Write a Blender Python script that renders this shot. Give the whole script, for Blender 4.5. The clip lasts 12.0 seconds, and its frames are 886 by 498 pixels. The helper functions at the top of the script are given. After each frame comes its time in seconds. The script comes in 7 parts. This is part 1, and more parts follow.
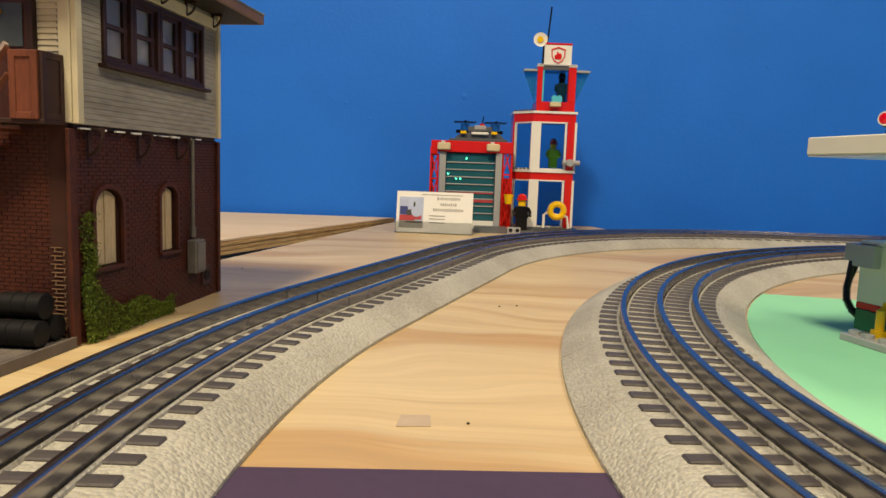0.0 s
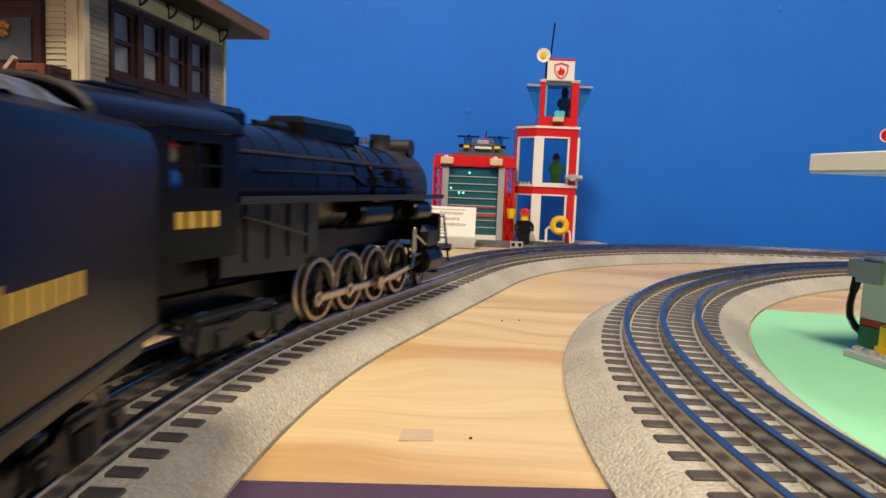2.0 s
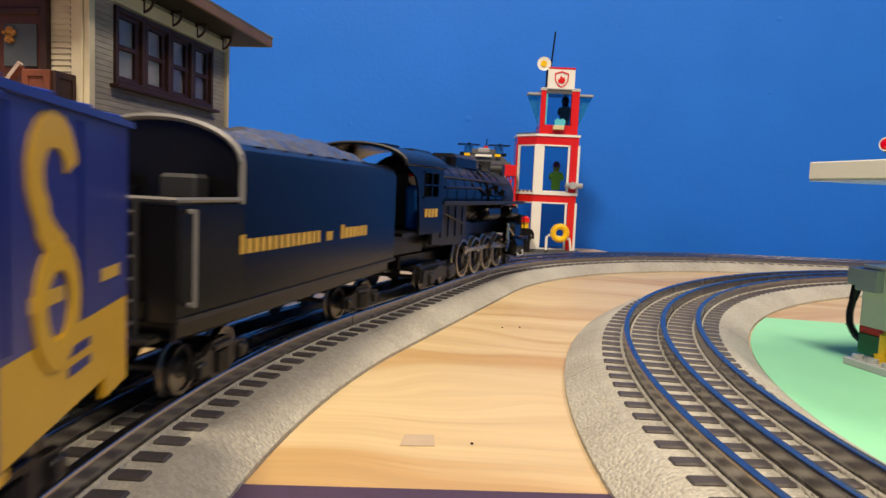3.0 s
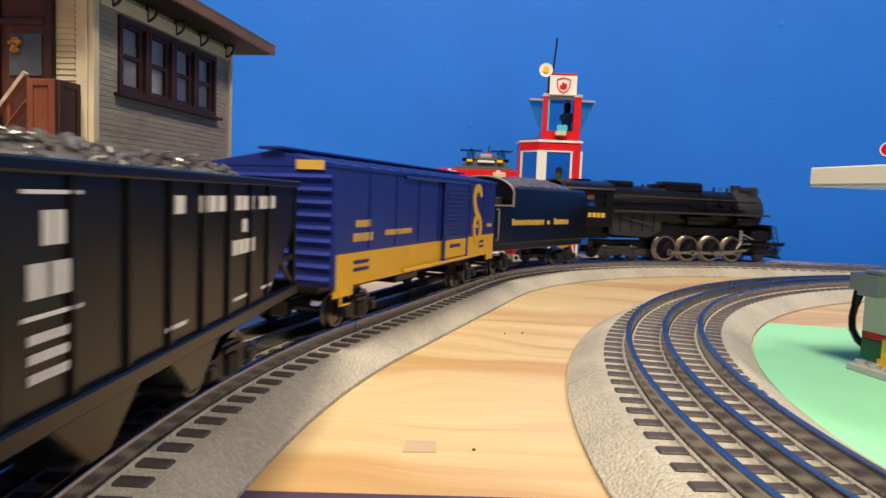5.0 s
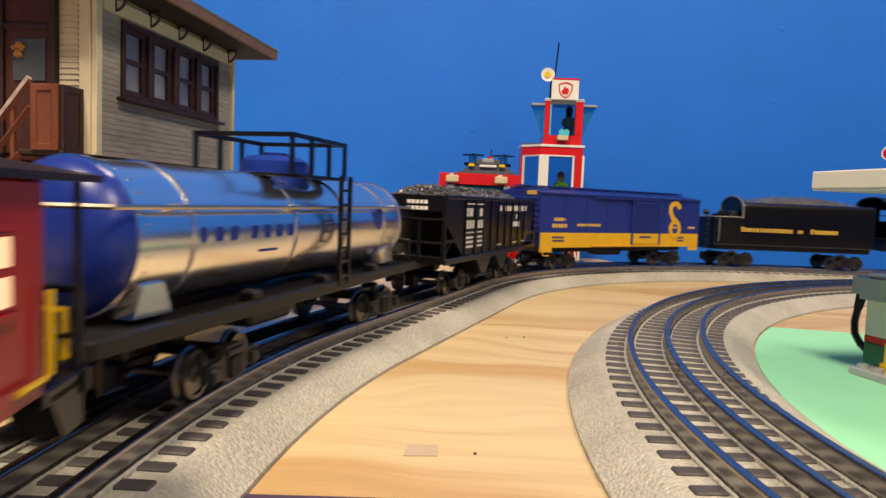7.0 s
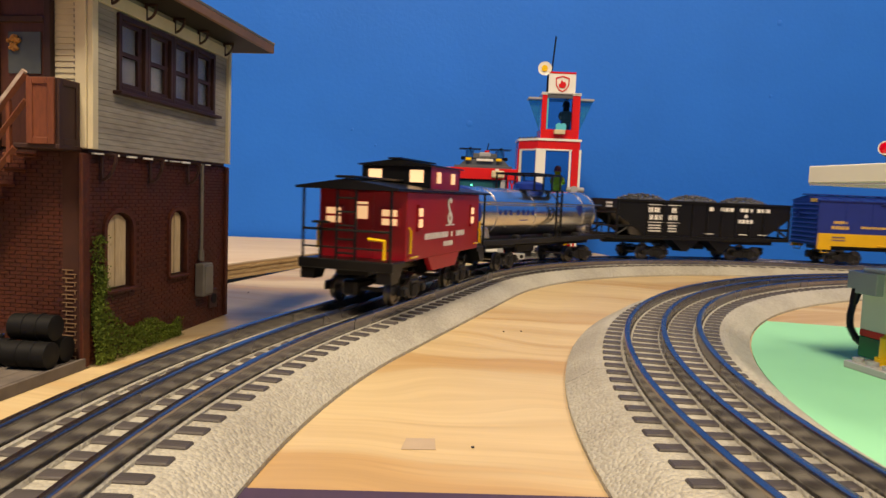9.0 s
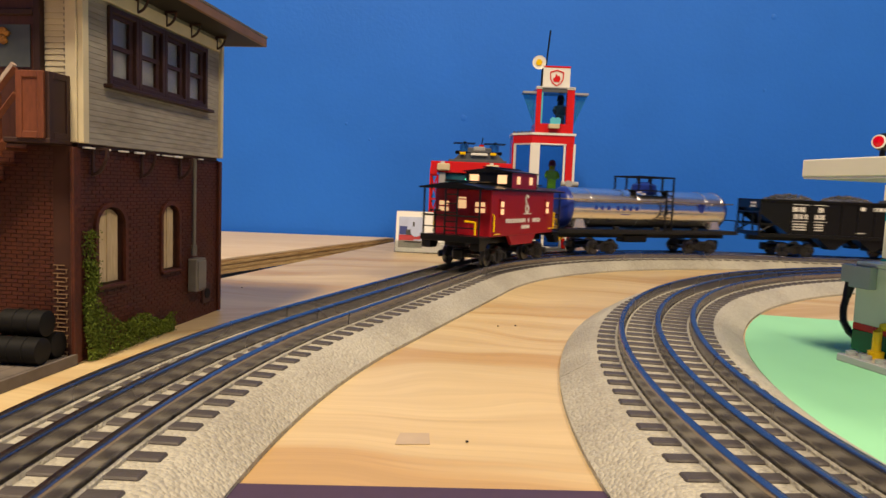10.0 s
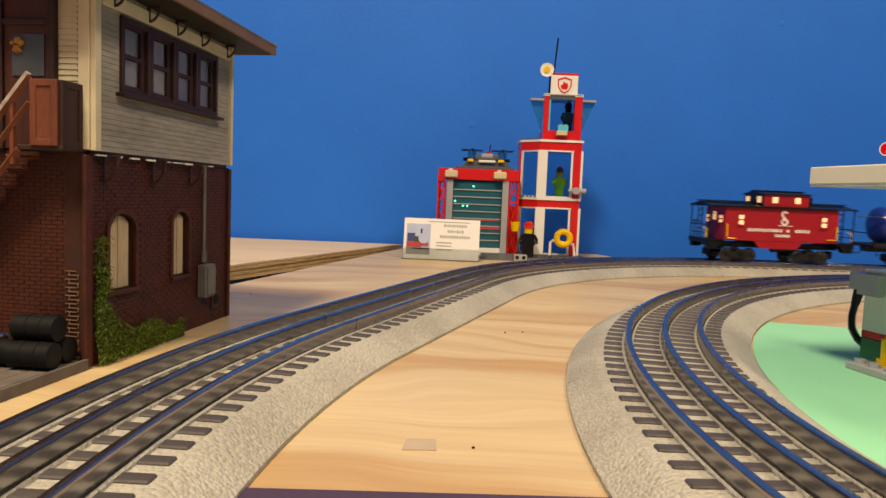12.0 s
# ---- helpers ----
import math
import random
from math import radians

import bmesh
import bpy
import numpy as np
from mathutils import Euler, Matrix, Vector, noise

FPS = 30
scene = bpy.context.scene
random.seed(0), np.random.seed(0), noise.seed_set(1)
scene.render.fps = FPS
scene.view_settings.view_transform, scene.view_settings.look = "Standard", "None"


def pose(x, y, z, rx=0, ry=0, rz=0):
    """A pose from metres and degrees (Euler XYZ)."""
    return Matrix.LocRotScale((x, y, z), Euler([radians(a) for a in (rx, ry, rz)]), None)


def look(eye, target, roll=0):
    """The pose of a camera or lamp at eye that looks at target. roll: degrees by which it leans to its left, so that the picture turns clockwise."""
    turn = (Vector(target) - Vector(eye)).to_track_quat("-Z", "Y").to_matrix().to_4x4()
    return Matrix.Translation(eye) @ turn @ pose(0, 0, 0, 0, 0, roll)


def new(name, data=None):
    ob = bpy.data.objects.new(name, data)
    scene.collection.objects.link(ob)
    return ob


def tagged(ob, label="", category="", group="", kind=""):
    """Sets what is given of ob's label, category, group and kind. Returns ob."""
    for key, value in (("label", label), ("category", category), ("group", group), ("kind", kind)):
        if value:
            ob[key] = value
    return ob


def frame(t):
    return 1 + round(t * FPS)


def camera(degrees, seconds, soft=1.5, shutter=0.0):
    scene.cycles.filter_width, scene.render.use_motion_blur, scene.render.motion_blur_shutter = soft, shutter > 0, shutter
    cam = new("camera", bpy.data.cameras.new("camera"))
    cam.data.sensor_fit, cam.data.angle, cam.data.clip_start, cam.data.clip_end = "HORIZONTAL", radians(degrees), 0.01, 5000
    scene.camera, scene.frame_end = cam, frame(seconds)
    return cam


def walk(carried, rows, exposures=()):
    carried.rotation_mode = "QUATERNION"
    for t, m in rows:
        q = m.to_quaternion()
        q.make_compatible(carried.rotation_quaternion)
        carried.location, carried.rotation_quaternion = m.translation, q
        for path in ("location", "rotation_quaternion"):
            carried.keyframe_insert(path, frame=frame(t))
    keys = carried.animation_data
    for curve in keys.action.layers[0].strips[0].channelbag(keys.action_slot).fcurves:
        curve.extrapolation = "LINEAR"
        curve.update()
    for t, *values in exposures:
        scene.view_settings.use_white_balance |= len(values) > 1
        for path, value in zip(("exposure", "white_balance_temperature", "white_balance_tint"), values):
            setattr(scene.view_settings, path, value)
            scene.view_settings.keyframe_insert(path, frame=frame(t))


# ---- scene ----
# camera and its path: seconds, x, y, z, yaw, pitch, lean
cam = camera(66.3, 12.0, soft=1.5, shutter=0.5)
PATH = [
    (0, -0.0001, 0.0039, 0.0708, -0.67, -6.74, 1.99),
    (0.5, -0.0002, 0.0037, 0.0707, -0.59, -6.49, 2.00),
    (1, -0.0004, 0.0029, 0.0709, -0.55, -6.25, 2.10),
    (1.5, -0.0005, 0.0026, 0.0708, -0.28, -5.73, 2.11),
    (2, -0.0004, 0.0033, 0.0710, -0.43, -5.59, 2.27),
    (2.5, -0.0010, 0.0024, 0.0704, -0.37, -5.04, 2.43),
    (3, -0.0010, 0.0021, 0.0705, -0.42, -4.93, 2.48),
    (5, -0.0005, 0.0011, 0.0709, -0.13, -4.46, 2.29),
    (5.5, -0.0008, 0.0011, 0.0708, -0.18, -4.29, 2.40),
    (6, -0.0002, 0.0004, 0.0709, -0.01, -4.11, 2.29),
    (6.5, -0.0008, 0.0007, 0.0706, -0.04, -3.93, 2.31),
    (7, -0.0002, 0.0008, 0.0707, 0.08, -4.08, 2.26),
    (9, -0.0006, 0.0007, 0.0708, -0.24, -4.58, 2.31),
    (9.5, -0.0008, 0.0009, 0.0706, -0.47, -4.49, 2.43),
    (10, -0.0003, 0.0015, 0.0706, -0.70, -5.01, 2.24),
    (10.5, -0.0003, 0.0011, 0.0710, -0.45, -4.85, 2.16),
    (11, 0.0001, -0.0001, 0.0713, -0.01, -4.33, 1.88),
    (11.5, 0.0000, 0.0000, 0.0708, -0.01, -4.41, 2.16),
    (12, 0.0000, 0.0000, 0.0708, 0.00, -4.48, 2.28),
]


def aim(x, y, z, yaw, pitch, lean):
    a, p = radians(yaw), radians(pitch)
    way = Vector((-math.sin(a) * math.cos(p), math.cos(a) * math.cos(p), math.sin(p)))
    eye = Vector((x, y, z))
    return look(eye, eye + way, lean)


walk(cam, [(r[0], aim(*r[1:])) for r in PATH],
     exposures=[(0, -0.17, 6900, 4), (0.5, -0.16, 6800, 5), (1.5, -0.03, 6650, 7), (2.5, 0.04, 6550, 9), (5, 0.22, 6450, 10), (7, 0.09, 6650, 10), (9, -0.04, 7150, 10), (12, -0.13, 7350, 10)])

# world: a dim room tone; a main ceiling lamp and two added fills do the lighting
world = bpy.data.worlds.new("room_tone")
scene.world = world
world.use_nodes = True
world.node_tree.nodes["Background"].inputs[0].default_value = (1.0, 0.9, 0.78, 1)
world.node_tree.nodes["Background"].inputs[1].default_value = 0.006


def area_lamp(x, y, z, sx, sy, watts, colour):
    data = bpy.data.lights.new("area_lamp", "AREA")
    data.shape, data.size, data.size_y = "RECTANGLE", sx, sy
    data.energy, data.color = watts, colour
    ob = new("area_lamp", data)
    ob.matrix_world = pose(x, y, z)
    return ob


area_lamp(-0.34, -0.45, 1.53, 0.22, 0.42, 44, (1.0, 0.83, 0.62))
# fill lamps added at the right and behind the camera, with no known fixture
area_lamp(1.0, -0.35, 1.53, 0.35, 0.6, 24, (1.0, 0.83, 0.62))
area_lamp(0.75, -1.3, 1.53, 0.6, 0.25, 8, (1.0, 0.84, 0.64))


# ---- materials ----
def material(name, base, rough=0.5, metal=0.0, var=0.12, scale=120.0, bump=0.0, bump_scale=400.0, coat=0.0, stretch=(1, 1, 1), alpha=1.0,
             trans=0.0, emit=None, emit_power=0.0, second=None, ior=1.45, spec=0.5, rough_var=0.1):
    m = bpy.data.materials.new(name)
    m.use_nodes = True
    nt = m.node_tree
    b = nt.nodes["Principled BSDF"]
    b.inputs["Metallic"].default_value = metal
    b.inputs["Roughness"].default_value = rough
    b.inputs["Coat Weight"].default_value = coat
    b.inputs["Transmission Weight"].default_value = trans
    b.inputs["IOR"].default_value = ior
    b.inputs["Specular IOR Level"].default_value = spec
    if emit:
        b.inputs["Emission Color"].default_value = (*emit, 1)
        b.inputs["Emission Strength"].default_value = emit_power
    tc = nt.nodes.new("ShaderNodeTexCoord")
    mp = nt.nodes.new("ShaderNodeMapping")
    mp.inputs["Scale"].default_value = stretch
    nt.links.new(tc.outputs["Object"], mp.inputs["Vector"])
    n1 = nt.nodes.new("ShaderNodeTexNoise")
    n1.inputs["Scale"].default_value = scale
    n1.inputs["Detail"].default_value = 6
    nt.links.new(mp.outputs["Vector"], n1.inputs["Vector"])
    n2 = nt.nodes.new("ShaderNodeTexNoise")
    n2.inputs["Scale"].default_value = scale * 0.13
    n2.inputs["Detail"].default_value = 3
    nt.links.new(mp.outputs["Vector"], n2.inputs["Vector"])
    mix = nt.nodes.new("ShaderNodeMath")
    mix.operation = "ADD"
    nt.links.new(n1.outputs["Fac"], mix.inputs[0])
    nt.links.new(n2.outputs["Fac"], mix.inputs[1])
    ramp = nt.nodes.new("ShaderNodeMapRange")
    ramp.inputs["From Min"].default_value, ramp.inputs["From Max"].default_value = 0.65, 1.35
    nt.links.new(mix.outputs[0], ramp.inputs["Value"])
    cm = nt.nodes.new("ShaderNodeMix")
    cm.data_type = "RGBA"
    lo = second or tuple(c * (1 - var) for c in base)
    hi = base if second else tuple(min(1, c * (1 + var)) for c in base)
    cm.inputs["A"].default_value = (*lo, 1)
    cm.inputs["B"].default_value = (*hi, 1)
    nt.links.new(ramp.outputs[0], cm.inputs["Factor"])
    nt.links.new(cm.outputs["Result"], b.inputs["Base Color"])
    rr = nt.nodes.new("ShaderNodeMapRange")
    rr.inputs["To Min"].default_value = max(0.02, rough * (1 - rough_var))
    rr.inputs["To Max"].default_value = min(1, rough * (1 + rough_var))
    nt.links.new(n2.outputs["Fac"], rr.inputs["Value"])
    nt.links.new(rr.outputs[0], b.inputs["Roughness"])
    if bump:
        n3 = nt.nodes.new("ShaderNodeTexNoise")
        n3.inputs["Scale"].default_value = bump_scale
        n3.inputs["Detail"].default_value = 3
        nt.links.new(mp.outputs["Vector"], n3.inputs["Vector"])
        bp = nt.nodes.new("ShaderNodeBump")
        bp.inputs["Strength"].default_value = bump
        bp.inputs["Distance"].default_value = 0.0006
        nt.links.new(n3.outputs["Fac"], bp.inputs["Height"])
        nt.links.new(bp.outputs["Normal"], b.inputs["Normal"])
    return m


def pine():
    """Pale pine ply: long grain along x, soft darker bands, a few fine dark streaks."""
    m = bpy.data.materials.new("pine_ply")
    m.use_nodes = True
    nt = m.node_tree
    b = nt.nodes["Principled BSDF"]
    b.inputs["Roughness"].default_value = 0.42
    tc = nt.nodes.new("ShaderNodeTexCoord")
    # slow wander of the grain
    wn = nt.nodes.new("ShaderNodeTexNoise")
    wn.inputs["Scale"].default_value, wn.inputs["Detail"].default_value = 7.0, 2
    nt.links.new(tc.outputs["Object"], wn.inputs["Vector"])
    wm = nt.nodes.new("ShaderNodeVectorMath")
    wm.operation = "MULTIPLY_ADD"
    wm.inputs[1].default_value = (0.0, 0.11, 0.0)
    nt.links.new(wn.outputs["Color"], wm.inputs[0])
    nt.links.new(tc.outputs["Object"], wm.inputs[2])
    cols = []
    for sc, st, det in ((1.0, (2.6, 27.0, 10.0), 3), (1.0, (10.0, 210.0, 40.0), 5), (1.0, (1.2, 5.0, 3.0), 2)):
        mp = nt.nodes.new("ShaderNodeMapping")
        mp.inputs["Scale"].default_value = st
        mp.inputs["Rotation"].default_value = (0, 0, radians(-2))
        nt.links.new(wm.outputs["Vector"], mp.inputs["Vector"])
        n = nt.nodes.new("ShaderNodeTexNoise")
        n.inputs["Scale"].default_value = sc
        n.inputs["Detail"].default_value = det
        n.inputs["Distortion"].default_value = 1.1
        nt.links.new(mp.outputs["Vector"], n.inputs["Vector"])
        cols.append(n)
    r = nt.nodes.new("ShaderNodeValToRGB")
    e = r.color_ramp.elements
    e[0].position, e[0].color = 0.34, (0.47, 0.305, 0.135, 1)
    e[1].position, e[1].color = 0.72, (0.64, 0.505, 0.290, 1)
    k = r.color_ramp.elements.new(0.47)
    k.color = (0.535, 0.400, 0.215, 1)
    nt.links.new(cols[0].outputs["Fac"], r.inputs["Fac"])
    mx = nt.nodes.new("ShaderNodeMix")
    mx.data_type, mx.blend_type = "RGBA", "MULTIPLY"
    mx.inputs["Factor"].default_value = 0.42
    r2 = nt.nodes.new("ShaderNodeMapRange")
    r2.inputs["From Min"].default_value, r2.inputs["From Max"].default_value = 0.3, 0.7
    r2.inputs["To Min"].default_value, r2.inputs["To Max"].default_value = 0.72, 1.08
    nt.links.new(cols[1].outputs["Fac"], r2.inputs["Value"])
    nt.links.new(r.outputs["Color"], mx.inputs["A"])
    nt.links.new(r2.outputs[0], mx.inputs["B"])
    mx2 = nt.nodes.new("ShaderNodeMix")
    mx2.data_type, mx2.blend_type = "RGBA", "MULTIPLY"
    mx2.inputs["Factor"].default_value = 1.0
    r3 = nt.nodes.new("ShaderNodeMapRange")
    r3.inputs["To Min"].default_value, r3.inputs["To Max"].default_value = 0.85, 1.15
    nt.links.new(cols[2].outputs["Fac"], r3.inputs["Value"])
    nt.links.new(mx.outputs["Result"], mx2.inputs["A"])
    nt.links.new(r3.outputs[0], mx2.inputs["B"])
    nt.links.new(mx2.outputs["Result"], b.inputs["Base Color"])
    bp = nt.nodes.new("ShaderNodeBump")
    bp.inputs["Strength"].default_value, bp.inputs["Distance"].default_value = 0.15, 0.0004
    nt.links.new(cols[1].outputs["Fac"], bp.inputs["Height"])
    nt.links.new(bp.outputs["Normal"], b.inputs["Normal"])
    return m


def ballast_mat():
    """Moulded grey plastic ballast: speckled stones a millimetre across."""
    m = bpy.data.materials.new("moulded_ballast")
    m.use_nodes = True
    nt = m.node_tree
    b = nt.nodes["Principled BSDF"]
    b.inputs["Roughness"].default_value = 0.75
    tc = nt.nodes.new("ShaderNodeTexCoord")
    v = nt.nodes.new("ShaderNodeTexVoronoi")
    v.inputs["Scale"].default_value = 900
    nt.links.new(tc.outputs["Object"], v.inputs["Vector"])
    n = nt.nodes.new("ShaderNodeTexNoise")
    n.inputs["Scale"].default_value, n.inputs["Detail"].default_value = 25, 5
    nt.links.new(tc.outputs["Object"], n.inputs["Vector"])
    sep = nt.nodes.new("ShaderNodeSeparateColor")
    nt.links.new(v.outputs["Color"], sep.inputs[0])
    mr = nt.nodes.new("ShaderNodeMapRange")
    mr.inputs["To Min"].default_value, mr.inputs["To Max"].default_value = -0.15, 0.15
    nt.links.new(sep.outputs[0], mr.inputs["Value"])
    ad = nt.nodes.new("ShaderNodeMath")
    nt.links.new(mr.outputs[0], ad.inputs[0])
    nt.links.new(n.outputs["Fac"], ad.inputs[1])
    r = nt.nodes.new("ShaderNodeValToRGB")
    e = r.color_ramp.elements
    e[0].position, e[0].color = 0.3, (0.30, 0.285, 0.24, 1)
    e[1].position, e[1].color = 0.7, (0.42, 0.405, 0.345, 1)
    nt.links.new(ad.outputs[0], r.inputs["Fac"])
    nt.links.new(r.outputs["Color"], b.inputs["Base Color"])
    bp = nt.nodes.new("ShaderNodeBump")
    bp.inputs["Strength"].default_value, bp.inputs["Distance"].default_value = 0.75, 0.0007
    nt.links.new(v.outputs["Distance"], bp.inputs["Height"])
    bp.invert = True
    nt.links.new(bp.outputs["Normal"], b.inputs["Normal"])
    return m


def shiny_plastic(name, c, rough=0.18):
    return material(name, c, rough, var=0.04, scale=60, bump=0.03, bump_scale=90)


WOOD = pine()
BALLAST = ballast_mat()
BLUEWALL = material("blue_wall_paint", (0.016, 0.160, 0.70), 0.5, spec=0.25, var=0.08, scale=9, bump=0.4, bump_scale=230)
CEIL = material("ceiling_white", (0.75, 0.73, 0.68), 0.9)
FLOOR = material("floor_carpet", (0.16, 0.14, 0.13), 0.95)
PLYEDGE = material("ply_edge", (0.80, 0.58, 0.28), 0.75, second=(0.36, 0.19, 0.06), scale=70, stretch=(1, 1, 11), bump=0.6)
PLYDARK = material("ply_end_grain", (0.64, 0.43, 0.20), 0.8, second=(0.26, 0.14, 0.055), scale=70, stretch=(1, 1, 11), bump=0.8)
PLYTOP = material("ply_top", (0.74, 0.60, 0.42), 0.6, second=(0.62, 0.46, 0.28), scale=30, stretch=(1, 8, 1))
PURPLE = material("purple_paper", (0.050, 0.030, 0.065), 0.8, var=0.08, scale=300)
GREENP = material("green_paper", (0.24, 0.59, 0.36), 0.85, var=0.03, scale=40)
STAIN = material("grey_tape", (0.43, 0.335, 0.235), 0.5)
RAIL = material("rail_steel", (0.40, 0.385, 0.385), 0.27, metal=1.0, var=0.12, scale=90)
TIE = material("tie_plastic", (0.062, 0.054, 0.053), 0.55, var=0.25, scale=200, bump=0.4, bump_scale=500, stretch=(1, 6, 1))
LOCO = material("loco_black", (0.004, 0.004, 0.005), 0.25, spec=0.27, var=0.25, scale=70, bump=0.05)
LOCOGREY = material("smokebox_graphite", (0.018, 0.018, 0.019), 0.5, var=0.15, scale=120)
WHEELRIM = material("nickel_tyre", (0.42, 0.36, 0.28), 0.32, metal=1.0, var=0.2)
RODS = material("side_rod_steel", (0.50, 0.44, 0.36), 0.26, metal=1.0, var=0.15)
BLACK = material("black_plastic", (0.005, 0.005, 0.0055), 0.30, spec=0.35, var=0.2)
TRUCK = material("truck_black", (0.011, 0.0105, 0.010), 0.45, spec=0.4, var=0.2, bump=0.15)
WHEEL = material("wheel_steel", (0.13, 0.125, 0.12), 0.28, metal=0.9)
RIMGREY = material("worn_grey_edge", (0.16, 0.155, 0.15), 0.4, var=0.2)
COAL = material("coal", (0.075, 0.073, 0.072), 0.22, var=0.6, scale=400)
GOLD = material("gold_lettering", (0.60, 0.38, 0.06), 0.5)
BOXBLUE = material("boxcar_blue", (0.012, 0.026, 0.19), 0.32, var=0.08)
BOXYEL = material("boxcar_yellow", (0.62, 0.36, 0.012), 0.4, var=0.07)
WHITEL = material("white_lettering", (0.78, 0.76, 0.72), 0.6)
CHROME = material("chromed_tank", (0.86, 0.85, 0.84), 0.22, metal=1.0, var=0.03, bump=0.03, bump_scale=60)
TANKBLUE = material("tank_end_blue", (0.010, 0.028, 0.22), 0.3, var=0.06)
CABRED = material("caboose_red", (0.34, 0.009, 0.018), 0.34, var=0.08)
LITWIN = material("lit_caboose_window", (0.8, 0.6, 0.4), 0.5, emit=(1.0, 0.58, 0.30), emit_power=0.8)
HEADLAMP = material("headlamp_glass", (0.9, 0.9, 0.85), 0.2, emit=(1.0, 0.9, 0.75), emit_power=10.0)
YELLOW = shiny_plastic("yellow_plastic", (0.80, 0.50, 0.01))
RED = shiny_plastic("red_plastic", (0.60, 0.016, 0.012))
WHITE = shiny_plastic("white_plastic", (0.76, 0.75, 0.70))
GREY = shiny_plastic("light_grey_plastic", (0.34, 0.35, 0.36))
DGREY = shiny_plastic("dark_grey_plastic", (0.10, 0.105, 0.11))
TAN = shiny_plastic("tan_plastic", (0.62, 0.52, 0.33))
LIME = shiny_plastic("lime_plastic", (0.42, 0.55, 0.02))
GREEN = shiny_plastic("green_plastic", (0.0, 0.14, 0.055))
TEAL = shiny_plastic("teal_plastic", (0.0, 0.23, 0.26))
BLUEP = shiny_plastic("blue_plastic", (0.01, 0.09, 0.36))
AZURE = shiny_plastic("azure_plastic", (0.10, 0.50, 0.62))
CREAM = shiny_plastic("cream_plastic", (0.74, 0.72, 0.58), 0.25)
GLASS = material("tinted_clear_plastic", (0.38, 0.62, 0.74), 0.06, trans=1.0, ior=1.15, var=0.02)
TEALGLASS = material("teal_clear_plastic", (0.10, 0.50, 0.62), 0.06, trans=0.85, ior=1.2, var=0.02)
CLEAR = material("clear_acrylic", (0.95, 0.97, 0.97), 0.04, trans=1.0, ior=1.12, var=0.0)
SHUTTER = material("dark_clear_shutter", (0.018, 0.10, 0.13), 0.12, var=0.1)
LEDGREEN = material("green_led", (0.1, 0.8, 0.5), 0.4, emit=(0.1, 1.0, 0.55), emit_power=3.0)
BRICK = material("model_brick", (0.088, 0.0175, 0.005), 0.6, second=(0.034, 0.0072, 0.003), scale=500, bump=0.3, bump_scale=900)
MORTAR = material("model_mortar", (0.042, 0.012, 0.006), 0.85, var=0.2)
BRICKPALE = material("worn_mortar", (0.20, 0.12, 0.065), 0.85, var=0.2)
SIDING = material("weathered_clapboard", (0.36, 0.335, 0.285), 0.75, second=(0.20, 0.18, 0.15), scale=110, stretch=(1, 1, 5), bump=0.2)
CREAMTRIM = material("cream_trim", (0.60, 0.53, 0.36), 0.65, var=0.12)
SASH = material("maroon_sash", (0.034, 0.012, 0.009), 0.6, var=0.25)
BROWN = material("red_brown_wood", (0.150, 0.043, 0.019), 0.55, var=0.3, scale=300, stretch=(4, 4, 1))
DOORWOOD = material("dark_door_wood", (0.062, 0.020, 0.012), 0.5, var=0.3, scale=300, stretch=(4, 4, 1))
DOORGLASS = material("dim_door_glass", (0.11, 0.125, 0.12), 0.15, second=(0.06, 0.07, 0.075), scale=90)
DRIED = material("dried_flowers", (0.34, 0.15, 0.035), 0.8, var=0.4, scale=600)
WORN = material("worn_bare_edge", (0.48, 0.42, 0.37), 0.5, second=(0.20, 0.10, 0.07), scale=260)
ROOFMAT = material("roof_shingle", (0.11, 0.105, 0.10), 0.85, var=0.25, bump=0.4)
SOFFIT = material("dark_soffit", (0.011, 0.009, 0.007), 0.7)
FASCIA = material("copper_brown_fascia", (0.18, 0.095, 0.042), 0.5, var=0.2)
BLIND = material("window_blind", (0.40, 0.36, 0.36), 0.5, second=(0.15, 0.16, 0.23), scale=55)
PLANKS = material("weathered_boards", (0.55, 0.44, 0.27), 0.8, second=(0.36, 0.27, 0.15), scale=150, stretch=(6, 6, 1), bump=0.3)
MOSS = material("ivy_green", (0.12, 0.17, 0.016), 0.95, second=(0.055, 0.085, 0.008), scale=220)
PIPEGREY = material("grey_conduit", (0.14, 0.13, 0.11), 0.55, var=0.2)
DOCK = material("dock_boards", (0.12, 0.10, 0.085), 0.85, var=0.3, scale=200)
DRUM = material("drum_black", (0.005, 0.005, 0.005), 0.6, spec=0.25, var=0.3)
CARDW = material("card_white", (0.82, 0.82, 0.80), 0.6, var=0.02)
INKG = material("grey_ink", (0.35, 0.35, 0.33), 0.7)
INKB = material("dark_blue_ink", (0.04, 0.06, 0.22), 0.6)
INKD = material("dark_ink", (0.06, 0.06, 0.06), 0.7)
SKYINK = material("pale_blue_ink", (0.45, 0.52, 0.72), 0.6)
REDINK = material("red_ink", (0.45, 0.05, 0.06), 0.6)
REDLENS = material("red_lens", (0.5, 0.0, 0.01), 0.12, emit=(1.0, 0.01, 0.02), emit_power=0.15)


